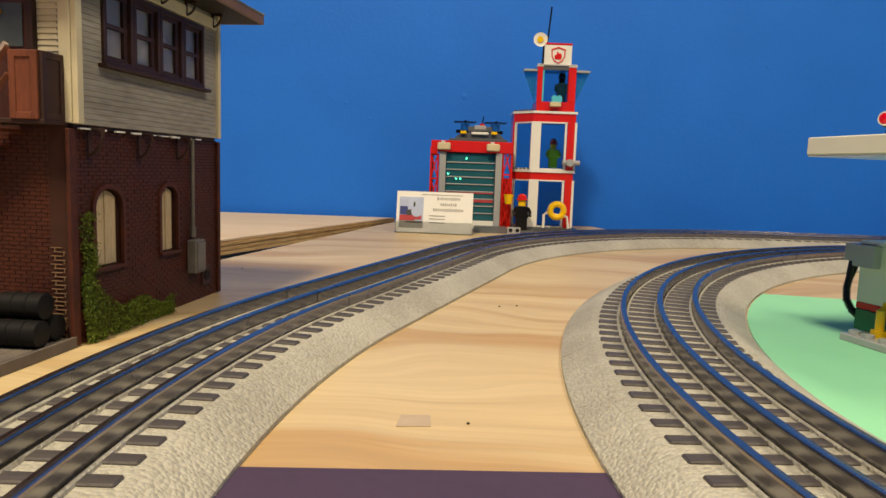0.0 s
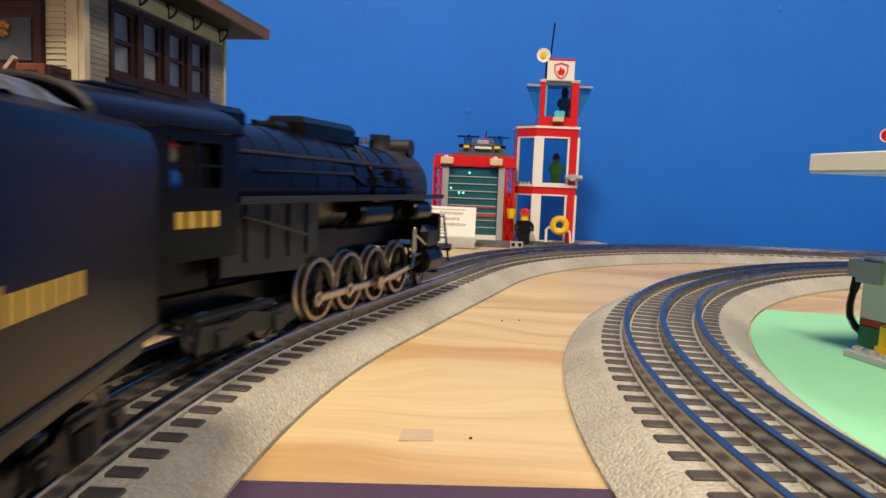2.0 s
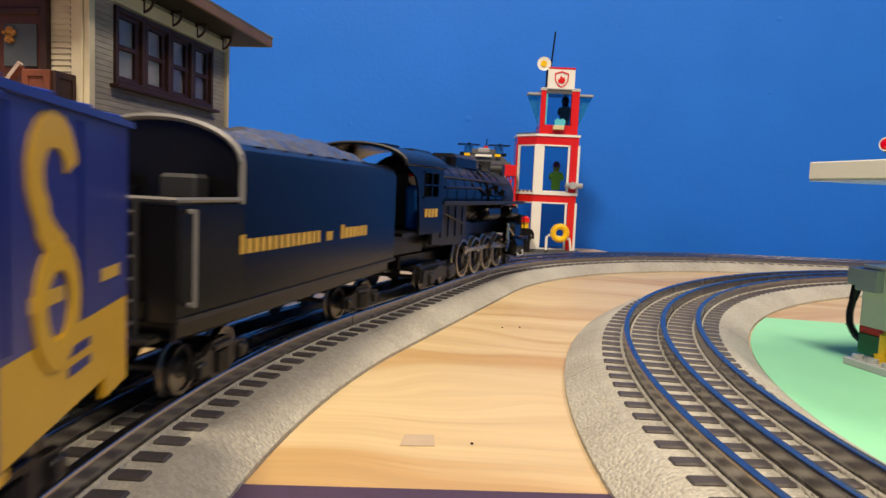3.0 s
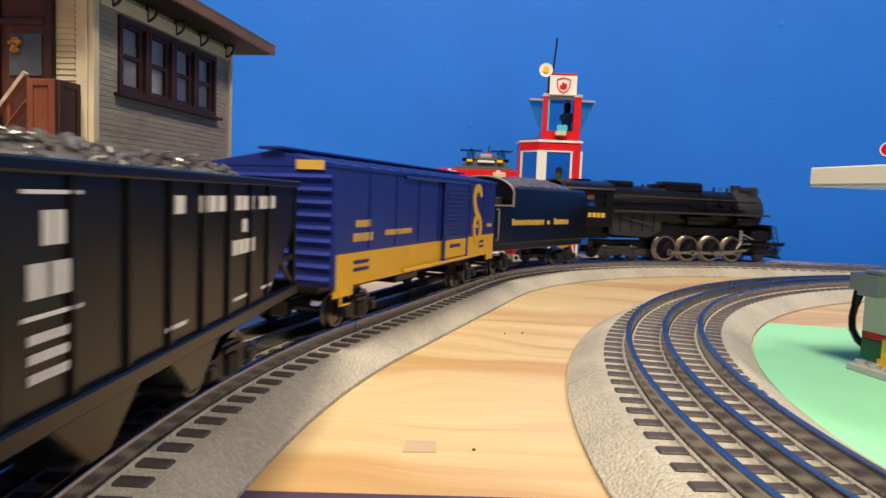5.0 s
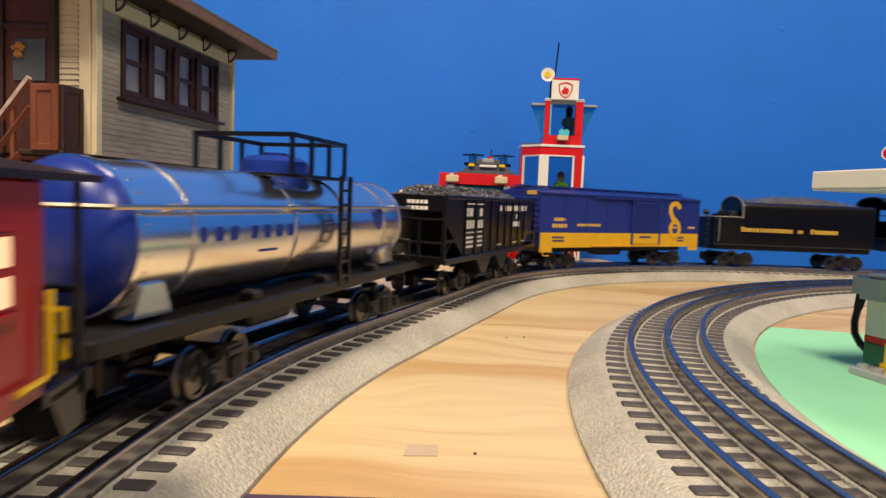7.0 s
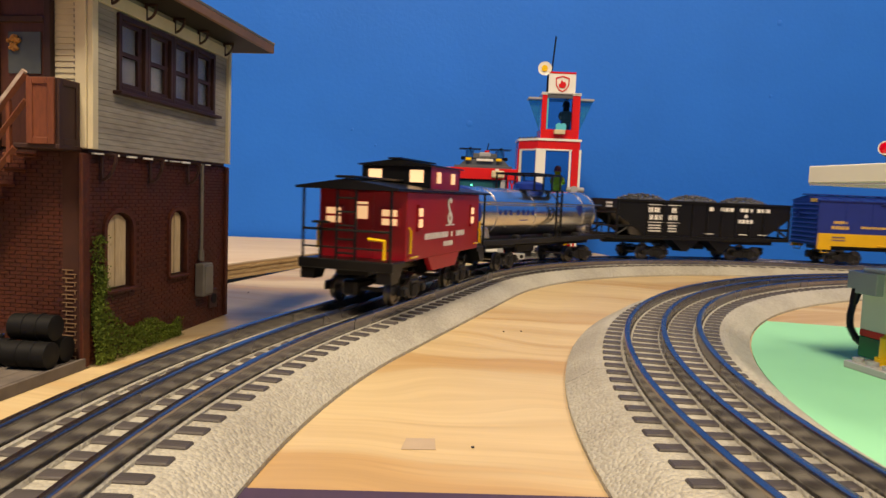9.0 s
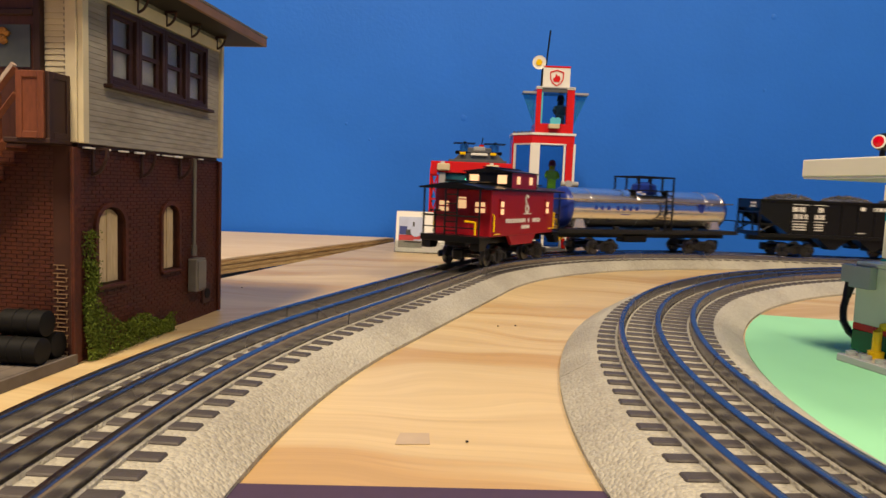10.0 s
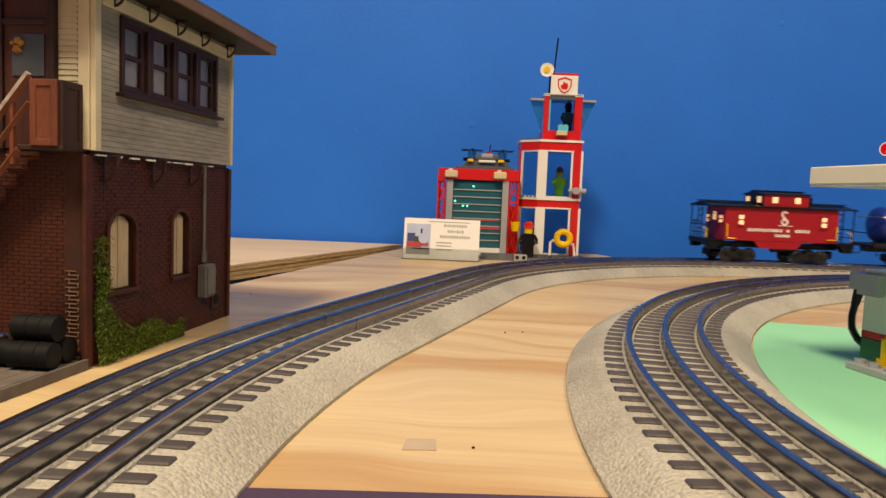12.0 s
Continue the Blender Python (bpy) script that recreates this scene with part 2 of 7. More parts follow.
# ---- mesh helpers ----
class M:
    """Collects faces with a material slot each."""

    def __init__(self):
        self.v, self.f, self.mi, self.slot = [], [], [], 0
        self.m = Matrix.Identity(4)

    def add(self, verts, faces):
        o = len(self.v)
        self.v += [tuple(self.m @ Vector(p)) for p in verts]
        self.f += [tuple(o + i for i in f) for f in faces]
        self.mi += [self.slot] * len(faces)
        return self

    def box(self, c, s, b=0.0, rot=None):
        """Box of size s about c with chamfered edges."""
        hx, hy, hz = (k / 2 for k in s)
        b = min(b, hx * 0.6, hy * 0.6, hz * 0.6)
        t = Matrix.Translation(c) @ (rot or Matrix.Identity(4))
        if b <= 0:
            vs = [(x * hx, y * hy, z * hz) for x in (-1, 1) for y in (-1, 1) for z in (-1, 1)]
            fs = [(0, 1, 3, 2), (4, 6, 7, 5), (0, 4, 5, 1), (2, 3, 7, 6), (0, 2, 6, 4), (1, 5, 7, 3)]
        else:
            vs, idx = [], {}
            for x in (-1, 1):
                for y in (-1, 1):
                    for z in (-1, 1):
                        for a in range(3):
                            p = [x * (hx - b), y * (hy - b), z * (hz - b)]
                            p[a] = (x * hx, y * hy, z * hz)[a]
                            idx[(x, y, z, a)] = len(vs)
                            vs.append(tuple(p))
            fs = []
            for a in range(3):
                o1, o2 = (a + 1) % 3, (a + 2) % 3
                for sgn in (-1, 1):
                    q = []
                    for u, w in ((-1, -1), (1, -1), (1, 1), (-1, 1)):
                        k = [0, 0, 0]
                        k[a], k[o1], k[o2] = sgn, u, w
                        q.append(idx[(*k, a)])
                    fs.append(tuple(q if sgn > 0 else reversed(q)))
                for u in (-1, 1):
                    for w in (-1, 1):
                        k0, k1 = [0, 0, 0], [0, 0, 0]
                        k0[a], k0[o1], k0[o2] = -1, u, w
                        k1[a], k1[o1], k1[o2] = 1, u, w
                        q = (idx[(*k0, o1)], idx[(*k1, o1)], idx[(*k1, o2)], idx[(*k0, o2)])
                        fs.append(q if u * w > 0 else tuple(reversed(q)))
            for x in (-1, 1):
                for y in (-1, 1):
                    for z in (-1, 1):
                        q = (idx[(x, y, z, 0)], idx[(x, y, z, 1)], idx[(x, y, z, 2)])
                        fs.append(q if x * y * z > 0 else tuple(reversed(q)))
        return self.add([tuple(t @ Vector(p)) for p in vs], fs)

    def cyl(self, p0, p1, r0, r1=None, n=14, caps=True):
        r1 = r0 if r1 is None else r1
        p0, p1 = Vector(p0), Vector(p1)
        q = (p1 - p0).to_track_quat("Z", "Y").to_matrix()
        vs, fs = [], []
        for k in range(n):
            a = 2 * math.pi * k / n
            d = q @ Vector((math.cos(a), math.sin(a), 0))
            vs += [tuple(p0 + d * r0), tuple(p1 + d * r1)]
        for k in range(n):
            a, b = 2 * k, 2 * ((k + 1) % n)
            fs.append((a, b, b + 1, a + 1))
        if caps:
            fs.append(tuple(2 * k for k in reversed(range(n))))
            fs.append(tuple(2 * k + 1 for k in range(n)))
        return self.add(vs, fs)

    def prism(self, pts, a, b, axis="y"):
        """Polygon in the plane across axis, from a to b along it."""
        def put(u, w, k):
            return {"y": (u, k, w), "x": (k, u, w), "z": (u, w, k)}[axis]
        n = len(pts)
        vs = [put(u, w, a) for u, w in pts] + [put(u, w, b) for u, w in pts]
        fs = [tuple(range(n)), tuple(range(2 * n - 1, n - 1, -1))] + [(i, i + n, (i + 1) % n + n, (i + 1) % n) for i in range(n)]
        return self.add(vs, fs)

    def tube(self, pts, r, n=8):
        pts = [Vector(p) for p in pts]
        vs, fs = [], []
        for i, p in enumerate(pts):
            d = (pts[min(i + 1, len(pts) - 1)] - pts[max(i - 1, 0)]).normalized()
            side = d.cross(Vector((0, 0, 1)) if abs(d.z) < 0.95 else Vector((1, 0, 0))).normalized()
            up = side.cross(d)
            vs += [tuple(p + r * (math.cos(2 * math.pi * k / n) * side + math.sin(2 * math.pi * k / n) * up)) for k in range(n)]
        for i in range(len(pts) - 1):
            for k in range(n):
                fs.append((i * n + k, i * n + (k + 1) % n, (i + 1) * n + (k + 1) % n, (i + 1) * n + k))
        fs += [tuple(reversed(range(n))), tuple(range((len(pts) - 1) * n, len(pts) * n))]
        return self.add(vs, fs)

    def lathe(self, prof, p0, d, n=24):
        """Profile of (along, radius) turned about the axis d through p0."""
        q = Vector(d).to_track_quat("Z", "Y").to_matrix()
        p0, vs, fs = Vector(p0), [], []
        for s, r in prof:
            for k in range(n):
                a = 2 * math.pi * k / n
                vs.append(tuple(p0 + q @ Vector((r * math.cos(a), r * math.sin(a), s))))
        for i in range(len(prof) - 1):
            for k in range(n):
                fs.append((i * n + k, i * n + (k + 1) % n, (i + 1) * n + (k + 1) % n, (i + 1) * n + k))
        fs += [tuple(reversed(range(n))), tuple(range((len(prof) - 1) * n, len(prof) * n))]
        return self.add(vs, fs)

    def ball(self, c, r, n=12, squash=(1, 1, 1)):
        prof = [(-math.cos(math.pi * i / n), max(1e-4, math.sin(math.pi * i / n))) for i in range(n + 1)]
        keep = self.m
        self.m = keep @ Matrix.Translation(c) @ Matrix.Diagonal((*(k * r for k in squash), 1))
        self.lathe(prof, (0, 0, 0), (0, 0, 1), 2 * n)
        self.m = keep
        return self


def mesh_of(name, mm, mats, smooth=None):
    me = bpy.data.meshes.new(name)
    me.from_pydata(mm.v, [], mm.f)
    for k in mats if isinstance(mats, (list, tuple)) else [mats]:
        me.materials.append(k)
    me.polygons.foreach_set("material_index", mm.mi)
    bm = bmesh.new()
    bm.from_mesh(me)
    bmesh.ops.recalc_face_normals(bm, faces=bm.faces)
    if smooth:
        for f in bm.faces:
            f.smooth = True
        for e in bm.edges:
            if len(e.link_faces) == 2 and e.calc_face_angle(0) > radians(smooth):
                e.smooth = False
    bm.to_mesh(me)
    bm.free()
    return me


def part(name, mm, mats, parent, label="", smooth=35):
    ob = new(name, mesh_of(name, mm, mats, smooth))
    ob.parent = parent
    if label:
        tagged(ob, label)
    return ob


def thing(name, m, label, category, group="", kind=""):
    ob = new(name)
    ob.matrix_world = m
    return tagged(ob, label, category, group, kind)


def single(name, mm, mats, m, label, category, group="", kind="", smooth=35):
    ob = new(name, mesh_of(name, mm, mats, smooth))
    ob.matrix_world = m
    return tagged(ob, label, category, group, kind)


# ---- the room ----
WALL_Y = 0.93


def room():
    def slab(name, lo, hi, mat, label, cat):
        c = [(a + b) / 2 for a, b in zip(lo, hi)]
        return single(name, M().box((0, 0, 0), [b - a for a, b in zip(lo, hi)]), mat, pose(*c), label, cat, kind="structure")
    slab("wall_north", (-2.2, WALL_Y, -0.8), (2.6, WALL_Y + 0.1, 1.6), BLUEWALL, "plain saturated blue painted wall behind the table", "wall")
    slab("wall_south", (-2.2, -2.7, -0.8), (2.6, -2.6, 1.6), BLUEWALL, "plain blue painted wall of the room", "wall")
    slab("wall_west", (-2.3, -2.7, -0.8), (-2.2, WALL_Y + 0.1, 1.6), BLUEWALL, "plain blue painted side wall", "wall")
    slab("wall_east", (2.6, -2.7, -0.8), (2.7, WALL_Y + 0.1, 1.6), BLUEWALL, "plain blue painted side wall", "wall")
    slab("ceiling", (-2.3, -2.7, 1.6), (2.7, WALL_Y + 0.1, 1.7), CEIL, "plain white ceiling of the room", "ceiling")
    slab("floor", (-2.3, -2.7, -0.9), (2.7, WALL_Y + 0.1, -0.8), FLOOR, "dark carpeted floor of the room", "floor")
    # filler specks on the wall paint
    for x, z, r in ((0.032, 0.168, 0.0045), (-0.126, 0.154, 0.0022), (-0.094, 0.134, 0.0018), (0.442, 0.318, 0.004), (0.437, 0.221, 0.0025)):
        mm = M().lathe([(0, r), (0.0003, r * 0.7), (0.0004, r * 0.2)], (0, 0, 0), (0, -1, 0), 10)
        single("paint_blemish", mm, BLUEWALL, pose(x, WALL_Y - 0.0002, z), "small raised blemish in the blue wall paint", "blemish", "wall blemishes")


def tables():
    t = thing("layout_table", pose(0, 0, 0), "pale pine plywood table top carrying the train layout", "table")
    top = [(-1.0, -1.5), (2.3, -1.5), (2.3, 0.722), (0.475, 0.776), (0.415, 0.778), (0.364, 0.779), (0.30, 0.776), (0.245, 0.80), (0.21, WALL_Y - 0.01), (-0.045, WALL_Y - 0.01), (-0.066, 0.842), (-0.1555, 0.488), (-0.172, 0.45), (-1.0, 0.45)]
    part("table_top", M().prism(top, -0.018, 0, "z"), WOOD, t)
    for x, y in ((-0.9, -1.4), (2.2, -1.4), (-0.9, 0.38), (2.2, 0.66)):
        part("table_leg", M().box((x, y, -0.409), (0.06, 0.06, 0.782), 0.004), WOOD, t)
    # second table of bare ply behind, a little higher
    s = thing("ply_table", pose(0, 0, 0), "second table of bare plywood with raw layered edge", "table")
    edge = [(-0.32, 0.232), (-0.186, 0.587), (-0.064, 0.905), (-0.056, WALL_Y - 0.012), (-1.6, WALL_Y - 0.012), (-1.6, 0.6), (-0.7, 0.5)]
    zl = -0.0105
    for k, h in enumerate((0.0026, 0.0016, 0.0025, 0.0014, 0.0024, 0.0015)):
        d = (0.0, 0.0005, 0.0001, 0.0006, 0.0, 0.0004)[k]
        part("ply_layer", M().prism([(x - d * 0.93, y + d * 0.36) for x, y in edge], zl, zl + h, "z"), PLYDARK if k % 2 else PLYEDGE, s, "dark end-grain ply layer" if k % 2 else "pale ply layer")
        zl += h
    part("ply_face", M().prism([(x - 0.0006, y + 0.0003) for x, y in edge], 0.0017, 0.003, "z"), PLYTOP, s)
    for x, y in ((-1.5, 0.85), (-0.25, 0.85), (-1.5, 0.66)):
        part("table_leg", M().box((x, y, -0.4055), (0.05, 0.05, 0.789), 0.004), PLYTOP, s)
    # papers on the table
    single("purple_paper", M().box((0, 0, 0.0002), (0.30, 0.22, 0.0004)), PURPLE, pose(-0.004, 0.0461, 0.0, 0, 0, 1.6),
           "sheet of dark purple paper lying on the table", "paper")
    pts = []
    for k in range(40):
        a = math.pi * (1.12 - 0.66 * k / 39)
        pts.append((0.5388 + 0.4155 * math.cos(a), 0.1711 + 0.4155 * math.sin(a)))
    pts = [p for p in pts if p[1] < 0.412 - (p[0] - 0.215) * 0.24 + 0.012]
    pts += [(0.60, 0.33), (0.60, 0.02), (0.17, 0.02)]
    single("green_paper", M().prism(pts, 0.0002, 0.0007, "z"), GREENP, pose(0, 0, 0), "sheet of pale green paper cut round inside the curve", "paper")
    single("masking_tape", M().prism([(-0.0092, 0.1832), (0.0004, 0.1840), (0.0001, 0.1925), (-0.0082, 0.1920), (-0.0088, 0.188)], 0.0001, 0.00025, "z"), STAIN,
           pose(0, 0, 0), "small torn scrap of tan masking tape", "tape")
    for x, y in ((0.0108, 0.1868), (0.0440, 0.3560), (0.0345, 0.3530), (-0.128, 0.452)):
        mm = M().ball((0, 0, 0.0003), 0.00045, 5, (1.2, 1, 0.6))
        single("crumb", mm, TRUCK, pose(x, y, 0, 0, 0, 40 * x * 100), "tiny dark crumb lying on the pine table", "crumb", "crumbs on the table")


room()


# ---- track ----
GAUGE = 0.015875
RAIL_TOP = 0.0145
P1 = Vector((-0.0531, 0.3050))
HEAD = 0.3505
RAD1, LEN, RAD2 = 0.5319, 0.2007, 0.3596
BACK, TURN = -0.45, 1.25


def right_of(h):
    return Vector((math.cos(h), -math.sin(h)))


def ahead(h):
    return Vector((math.sin(h), math.cos(h)))


C1 = P1 + RAD1 * right_of(HEAD)
P2 = P1 + LEN * ahead(HEAD)
C2 = P2 + RAD2 * right_of(HEAD)


def main_line(s):
    """Place and heading (clockwise from +y) at s metres along the main line."""
    if s < BACK:
        h = HEAD + BACK / RAD1
        return C1 - RAD1 * right_of(h) + (s - BACK) * ahead(h), h
    if s < 0:
        h = HEAD + s / RAD1
        return C1 - RAD1 * right_of(h), h
    if s < LEN:
        return P1 + s * ahead(HEAD), HEAD
    over = s - LEN - TURN * RAD2
    if over < 0:
        h = HEAD + (s - LEN) / RAD2
        return C2 - RAD2 * right_of(h), h
    h = HEAD + TURN
    return C2 - RAD2 * right_of(h) + over * ahead(h), h


IC, IR = Vector((0.5388, 0.1711)), 0.4565


def inner_loop(s):
    a = math.pi + 0.62 - s / IR
    return IC + IR * Vector((math.cos(a), math.sin(a))), math.pi / 2 - (a - math.pi / 2)


def sweep(line, s0, s1, prof, step):
    """Runs a closed cross-section of (offset to the left, height) along the line."""
    mm = M()
    k = max(2, int(round((s1 - s0) / step)) + 1)
    n = len(prof)
    vs, fs = [], []
    for i in range(k):
        p, h = line(s0 + (s1 - s0) * i / (k - 1))
        r = right_of(h)
        vs += [(p.x - o * r.x, p.y - o * r.y, z) for o, z in prof]
    for i in range(k - 1):
        for j in range(n):
            fs.append((i * n + j, i * n + (j + 1) % n, (i + 1) * n + (j + 1) % n, (i + 1) * n + j))
    fs += [tuple(range(n)), tuple(range((k - 1) * n, k * n))]
    return mm.add(vs, fs)


TIE_TOP = 0.0090
BED = [(-0.0402, 0.0), (-0.0402, 0.0014), (-0.0300, 0.0077), (-0.0278, 0.0083), (0.0278, 0.0083), (0.0300, 0.0077), (0.0402, 0.0014), (0.0402, 0.0)]
PITCH = 0.0101
tie_mesh = mesh_of("tie", M().box((0, 0, 0), (0.0516, 0.0046, 0.0030), 0.0004), TIE)

def rail_profile(o):
    """Tall flat-sided rail with a rounded head."""
    b, t = TIE_TOP - 0.0008, RAIL_TOP
    half = [(0.0009, b), (0.0009, t - 0.0017), (0.0013, t - 0.0013), (0.0013, t - 0.0006), (0.0011, t - 0.0002), (0.0006, t)]
    return [(o + w, z) for w, z in half] + [(o - w, z) for w, z in reversed(half)]


def track_section(line, s0, s1, label, step=0.012):
    t = thing("track_section", pose(0, 0, 0), label, "model track", "track sections")
    bed = part("roadbed", sweep(line, s0 + 0.0002, s1 - 0.0002, BED, step), BALLAST, t, "grey moulded ballast roadbed", smooth=25)
    for o in (GAUGE, 0, -GAUGE):
        part("rail", sweep(line, s0 + 0.0003, s1 - 0.0003, rail_profile(o), step), RAIL, t, "polished steel rail reflecting blue", smooth=40)
    # ballast-coloured strips added for the bright line along each rail foot
    for o in (GAUGE, 0, -GAUGE):
        for e in (-1, 1):
            c, w, z = o + e * 0.0019, (0.0007 if o else 0.0004), TIE_TOP
            part("rail_foot_bead", sweep(line, s0 + 0.0003, s1 - 0.0003, [(c - w, z - 0.0012), (c - w * 0.8, z + 0.0001), (c - w * 0.3, z + 0.0004), (c + w * 0.3, z + 0.0004), (c + w * 0.8, z + 0.0001), (c + w, z - 0.0012)], step), BALLAST, t, "narrow bead of pale ballast beside the rail")
    k = int(math.floor((s1 - s0) / PITCH))
    for i in range(k):
        p, h = line(s0 + (i + 0.5) * (s1 - s0) / k)
        tie = new("tie", tie_mesh)
        tie.parent = t
        tie.matrix_basis = pose(p.x, p.y, TIE_TOP - 0.0015, 0, 0, -math.degrees(h))
    return t


def tracks():
    lab = "curved three-rail toy track with grey ballast and dark ties"
    track_section(main_line, -1.75, BACK, "straight three-rail toy track with grey ballast", 0.2)
    track_section(main_line, BACK, 0.0, lab)
    track_section(main_line, 0.0, LEN, "straight three-rail toy track with grey ballast and dark ties", 0.05)
    track_section(main_line, LEN, LEN + 0.36, lab)
    track_section(main_line, LEN + 0.36, LEN + TURN * RAD2, lab)
    track_section(main_line, LEN + TURN * RAD2, 2.2, "straight three-rail toy track with grey ballast", 0.2)
    track_section(inner_loop, 0.02, 0.3585, lab)
    track_section(inner_loop, 0.3585, 0.717, lab)
    track_section(inner_loop, 0.717, 0.985, lab)


tables()
tracks()


# ---- signal tower ----
def tower():
    # local x runs along the trackside wall, local y points away from the track, origin at the near corner
    A, B = Vector((-0.1337, 0.2519)), Vector((-0.1176, 0.3691))
    u = (B - A).normalized()
    m = Matrix(((u.x, -u.y, 0, A.x), (u.y, u.x, 0, A.y), (0, 0, 1, 0), (0, 0, 0, 1)))
    t = thing("signal_tower", m, "weathered two-storey model signal tower of brick and clapboard", "model building")
    L, D, HB = 0.1183, 0.105, 0.0812
    # brick storey: backing wall with the arched openings cut as deep reveals
    arches = [(0.0143, 0.0318, 0.0275, 0.0585), (0.0613, 0.0756, 0.0282, 0.0585)]
    wall = M()

    def arch_pts(x0, x1, z0, z1, n=10, grow=0.0):
        r = (x1 - x0) / 2
        cx, rise = (x0 + x1) / 2, (x1 - x0) / 2 * 0.8
        zs = z1 - rise
        return [(x0 - grow, z0)] + [(cx - (r + grow) * math.cos(math.pi * k / n), zs + (rise + grow) * math.sin(math.pi * k / n)) for k in range(n + 1)] + [(x1 + grow, z0)]
    # wall built round the two arched openings in vertical strips
    cuts = [0.0]
    for x0, x1, z0, z1 in arches:
        cuts += [x0, x1]
    cuts.append(L)
    for k in range(0, len(cuts), 2):
        wall.box(((cuts[k] + cuts[k + 1]) / 2, 0.004, HB / 2), (cuts[k + 1] - cuts[k], 0.008 - 2 * 0.0004, HB))
    for x0, x1, z0, z1 in arches:
        wall.box(((x0 + x1) / 2, 0.004, z0 / 2), (x1 - x0, 0.0072, z0))
        pts = arch_pts(x0, x1, z0, z1)[1:-1]
        for (xa, za), (xb, zb) in zip(pts, pts[1:]):
            wall.prism([(xa, za), (xb, zb), (xb, HB), (xa, HB)], 0.0004, 0.0076, "y")
    wall.box((0.004, D / 2, HB / 2), (0.0072, D - 0.01, HB))
    wall.box((L - 0.004, D / 2, HB / 2), (0.0072, D - 0.01, HB))
    wall.box((L / 2, D - 0.004, HB / 2), (L, 0.0072, HB))
    part("brick_wall", wall, MORTAR, t, "dark red-brown brick wall")
    # bricks of the trackside and end walls
    rnd = random.Random(4)
    bw, bh = 0.0046, 0.00155
    bricks = M()

    def solid(x, z):
        for x0, x1, z0, z1 in arches:
            g = 0.0020
            if x0 - g < x < x1 + g and z0 - 0.001 < z < z1 + 0.001:
                cx, r = (x0 + x1) / 2, (x1 - x0) / 2 + g
                rise = (x1 - x0) / 2 * 0.8 + g
                zs = z1 - (x1 - x0) / 2 * 0.8
                if z < zs or ((x - cx) / r) ** 2 + ((z - zs) / rise) ** 2 < 1:
                    return False
        return True
    rows = int(HB / bh)
    for j in range(rows):
        z = (j + 0.5) * bh
        off = 0.5 * bw * (j % 2)
        x = -off
        while x < L - 0.0005:
            a, b = max(0.0, x), min(L, x + bw)
            if b - a > 0.0008 and solid((a + b) / 2, z) and solid(a + 0.0006, z) and solid(b - 0.0006, z):
                p = rnd.uniform(0.00015, 0.00035)
                bricks.box(((a + b) / 2, 0.0004 - p / 2, z), (b - a - 0.00035, p, bh - 0.00032))
            x += bw
        y = 0.002 - off
        while y < D - 0.004:
            a, b = max(0.0006, y), min(D - 0.004, y + bw)
            if b - a > 0.0008 and not (0.050 < (a + b) / 2 < 0.064 and z < 0.040):
                p = rnd.uniform(0.00015, 0.00035)
                bricks.box((0.0004 - p / 2, (a + b) / 2, z), (p, b - a - 0.00035, bh - 0.00032))
            y += bw
    b = part("brickwork", bricks, BRICK, t, "small red-brown model bricks", smooth=None)
    tagged(b, kind="stuff")
    quoin = M()
    for j in range(2, 24):
        quoin.box((-0.00025, 0.0042 + 0.0012 * (j % 2), (j + 0.98) * bh), (0.0004, 0.0046, 0.0003))
        quoin.box((-0.00025, 0.0024 + 0.0036 * (j % 2), (j + 0.5) * bh), (0.0004, 0.0003, bh * 0.8))
    part("pale_mortar_joint", quoin, BRICKPALE, t, "pale worn mortar lines at the corner", smooth=None)
    for x in (0.0009, L - 0.0006):
        part("corner_pier", M().box((x, -0.0006, HB / 2), (0.0042 if x < 0.05 else 0.0026, 0.0016, HB - 0.001), 0.0003), BRICK, t)
    for x0, x1, z0, z1 in arches:
        inner, outer = arch_pts(x0, x1, z0, z1), arch_pts(x0, x1, z0, z1, grow=0.0019)
        ring = M()
        for k in range(len(inner) - 1):
            (a0, c0), (a1, c1), (d0, e0), (d1, e1) = inner[k], inner[k + 1], outer[k], outer[k + 1]
            ring.prism([(a0, c0), (a1, c1), (d1, e1), (d0, e0)], -0.0009, 0.0012, "y")
        part("arch_surround", ring, BRICK, t, "raised brick arch surround")
        board = part("boarded_window", M().prism(arch_pts(x0 + 0.0002, x1 - 0.0002, z0, z1 - 0.0002), 0.0028, 0.0040, "y"), SASH, t, "arched opening closed with pale weathered boards")
        n = 6
        for k in range(n):
            w = (x1 - x0 - 0.0022) / n
            xa = x0 + 0.0004 + k * w
            r, cx = (x1 - x0) / 2, (x0 + x1) / 2
            zs, rise = z1 - r * 0.8, r * 0.8
            top = [zs + rise * math.sqrt(max(0.02, 1 - ((q - cx) / r) ** 2)) - 0.0010 for q in (xa, xa + w)]
            part("plank", M().prism([(xa, z0 + 0.0007), (xa + w * 0.96, z0 + 0.0007), (xa + w * 0.96, top[1]), (xa, top[0])], 0.0012 + 0.0002 * (k % 3), 0.0027, "y"), PLANKS, board)
        part("window_sill", M().box(((x0 + x1) / 2, -0.0004, z0 - 0.0007), (x1 - x0 + 0.003, 0.0030, 0.0014), 0.0003), BRICK, t)
    # clapboard storey, proud of the bricks
    Z0, Z1, X0, X1, Y0 = 0.0824, 0.1440, 0.0012, 0.1142, -0.0032
    wx0, wx1, wz0, wz1 = 0.0170, 0.0970, 0.1060, 0.1358
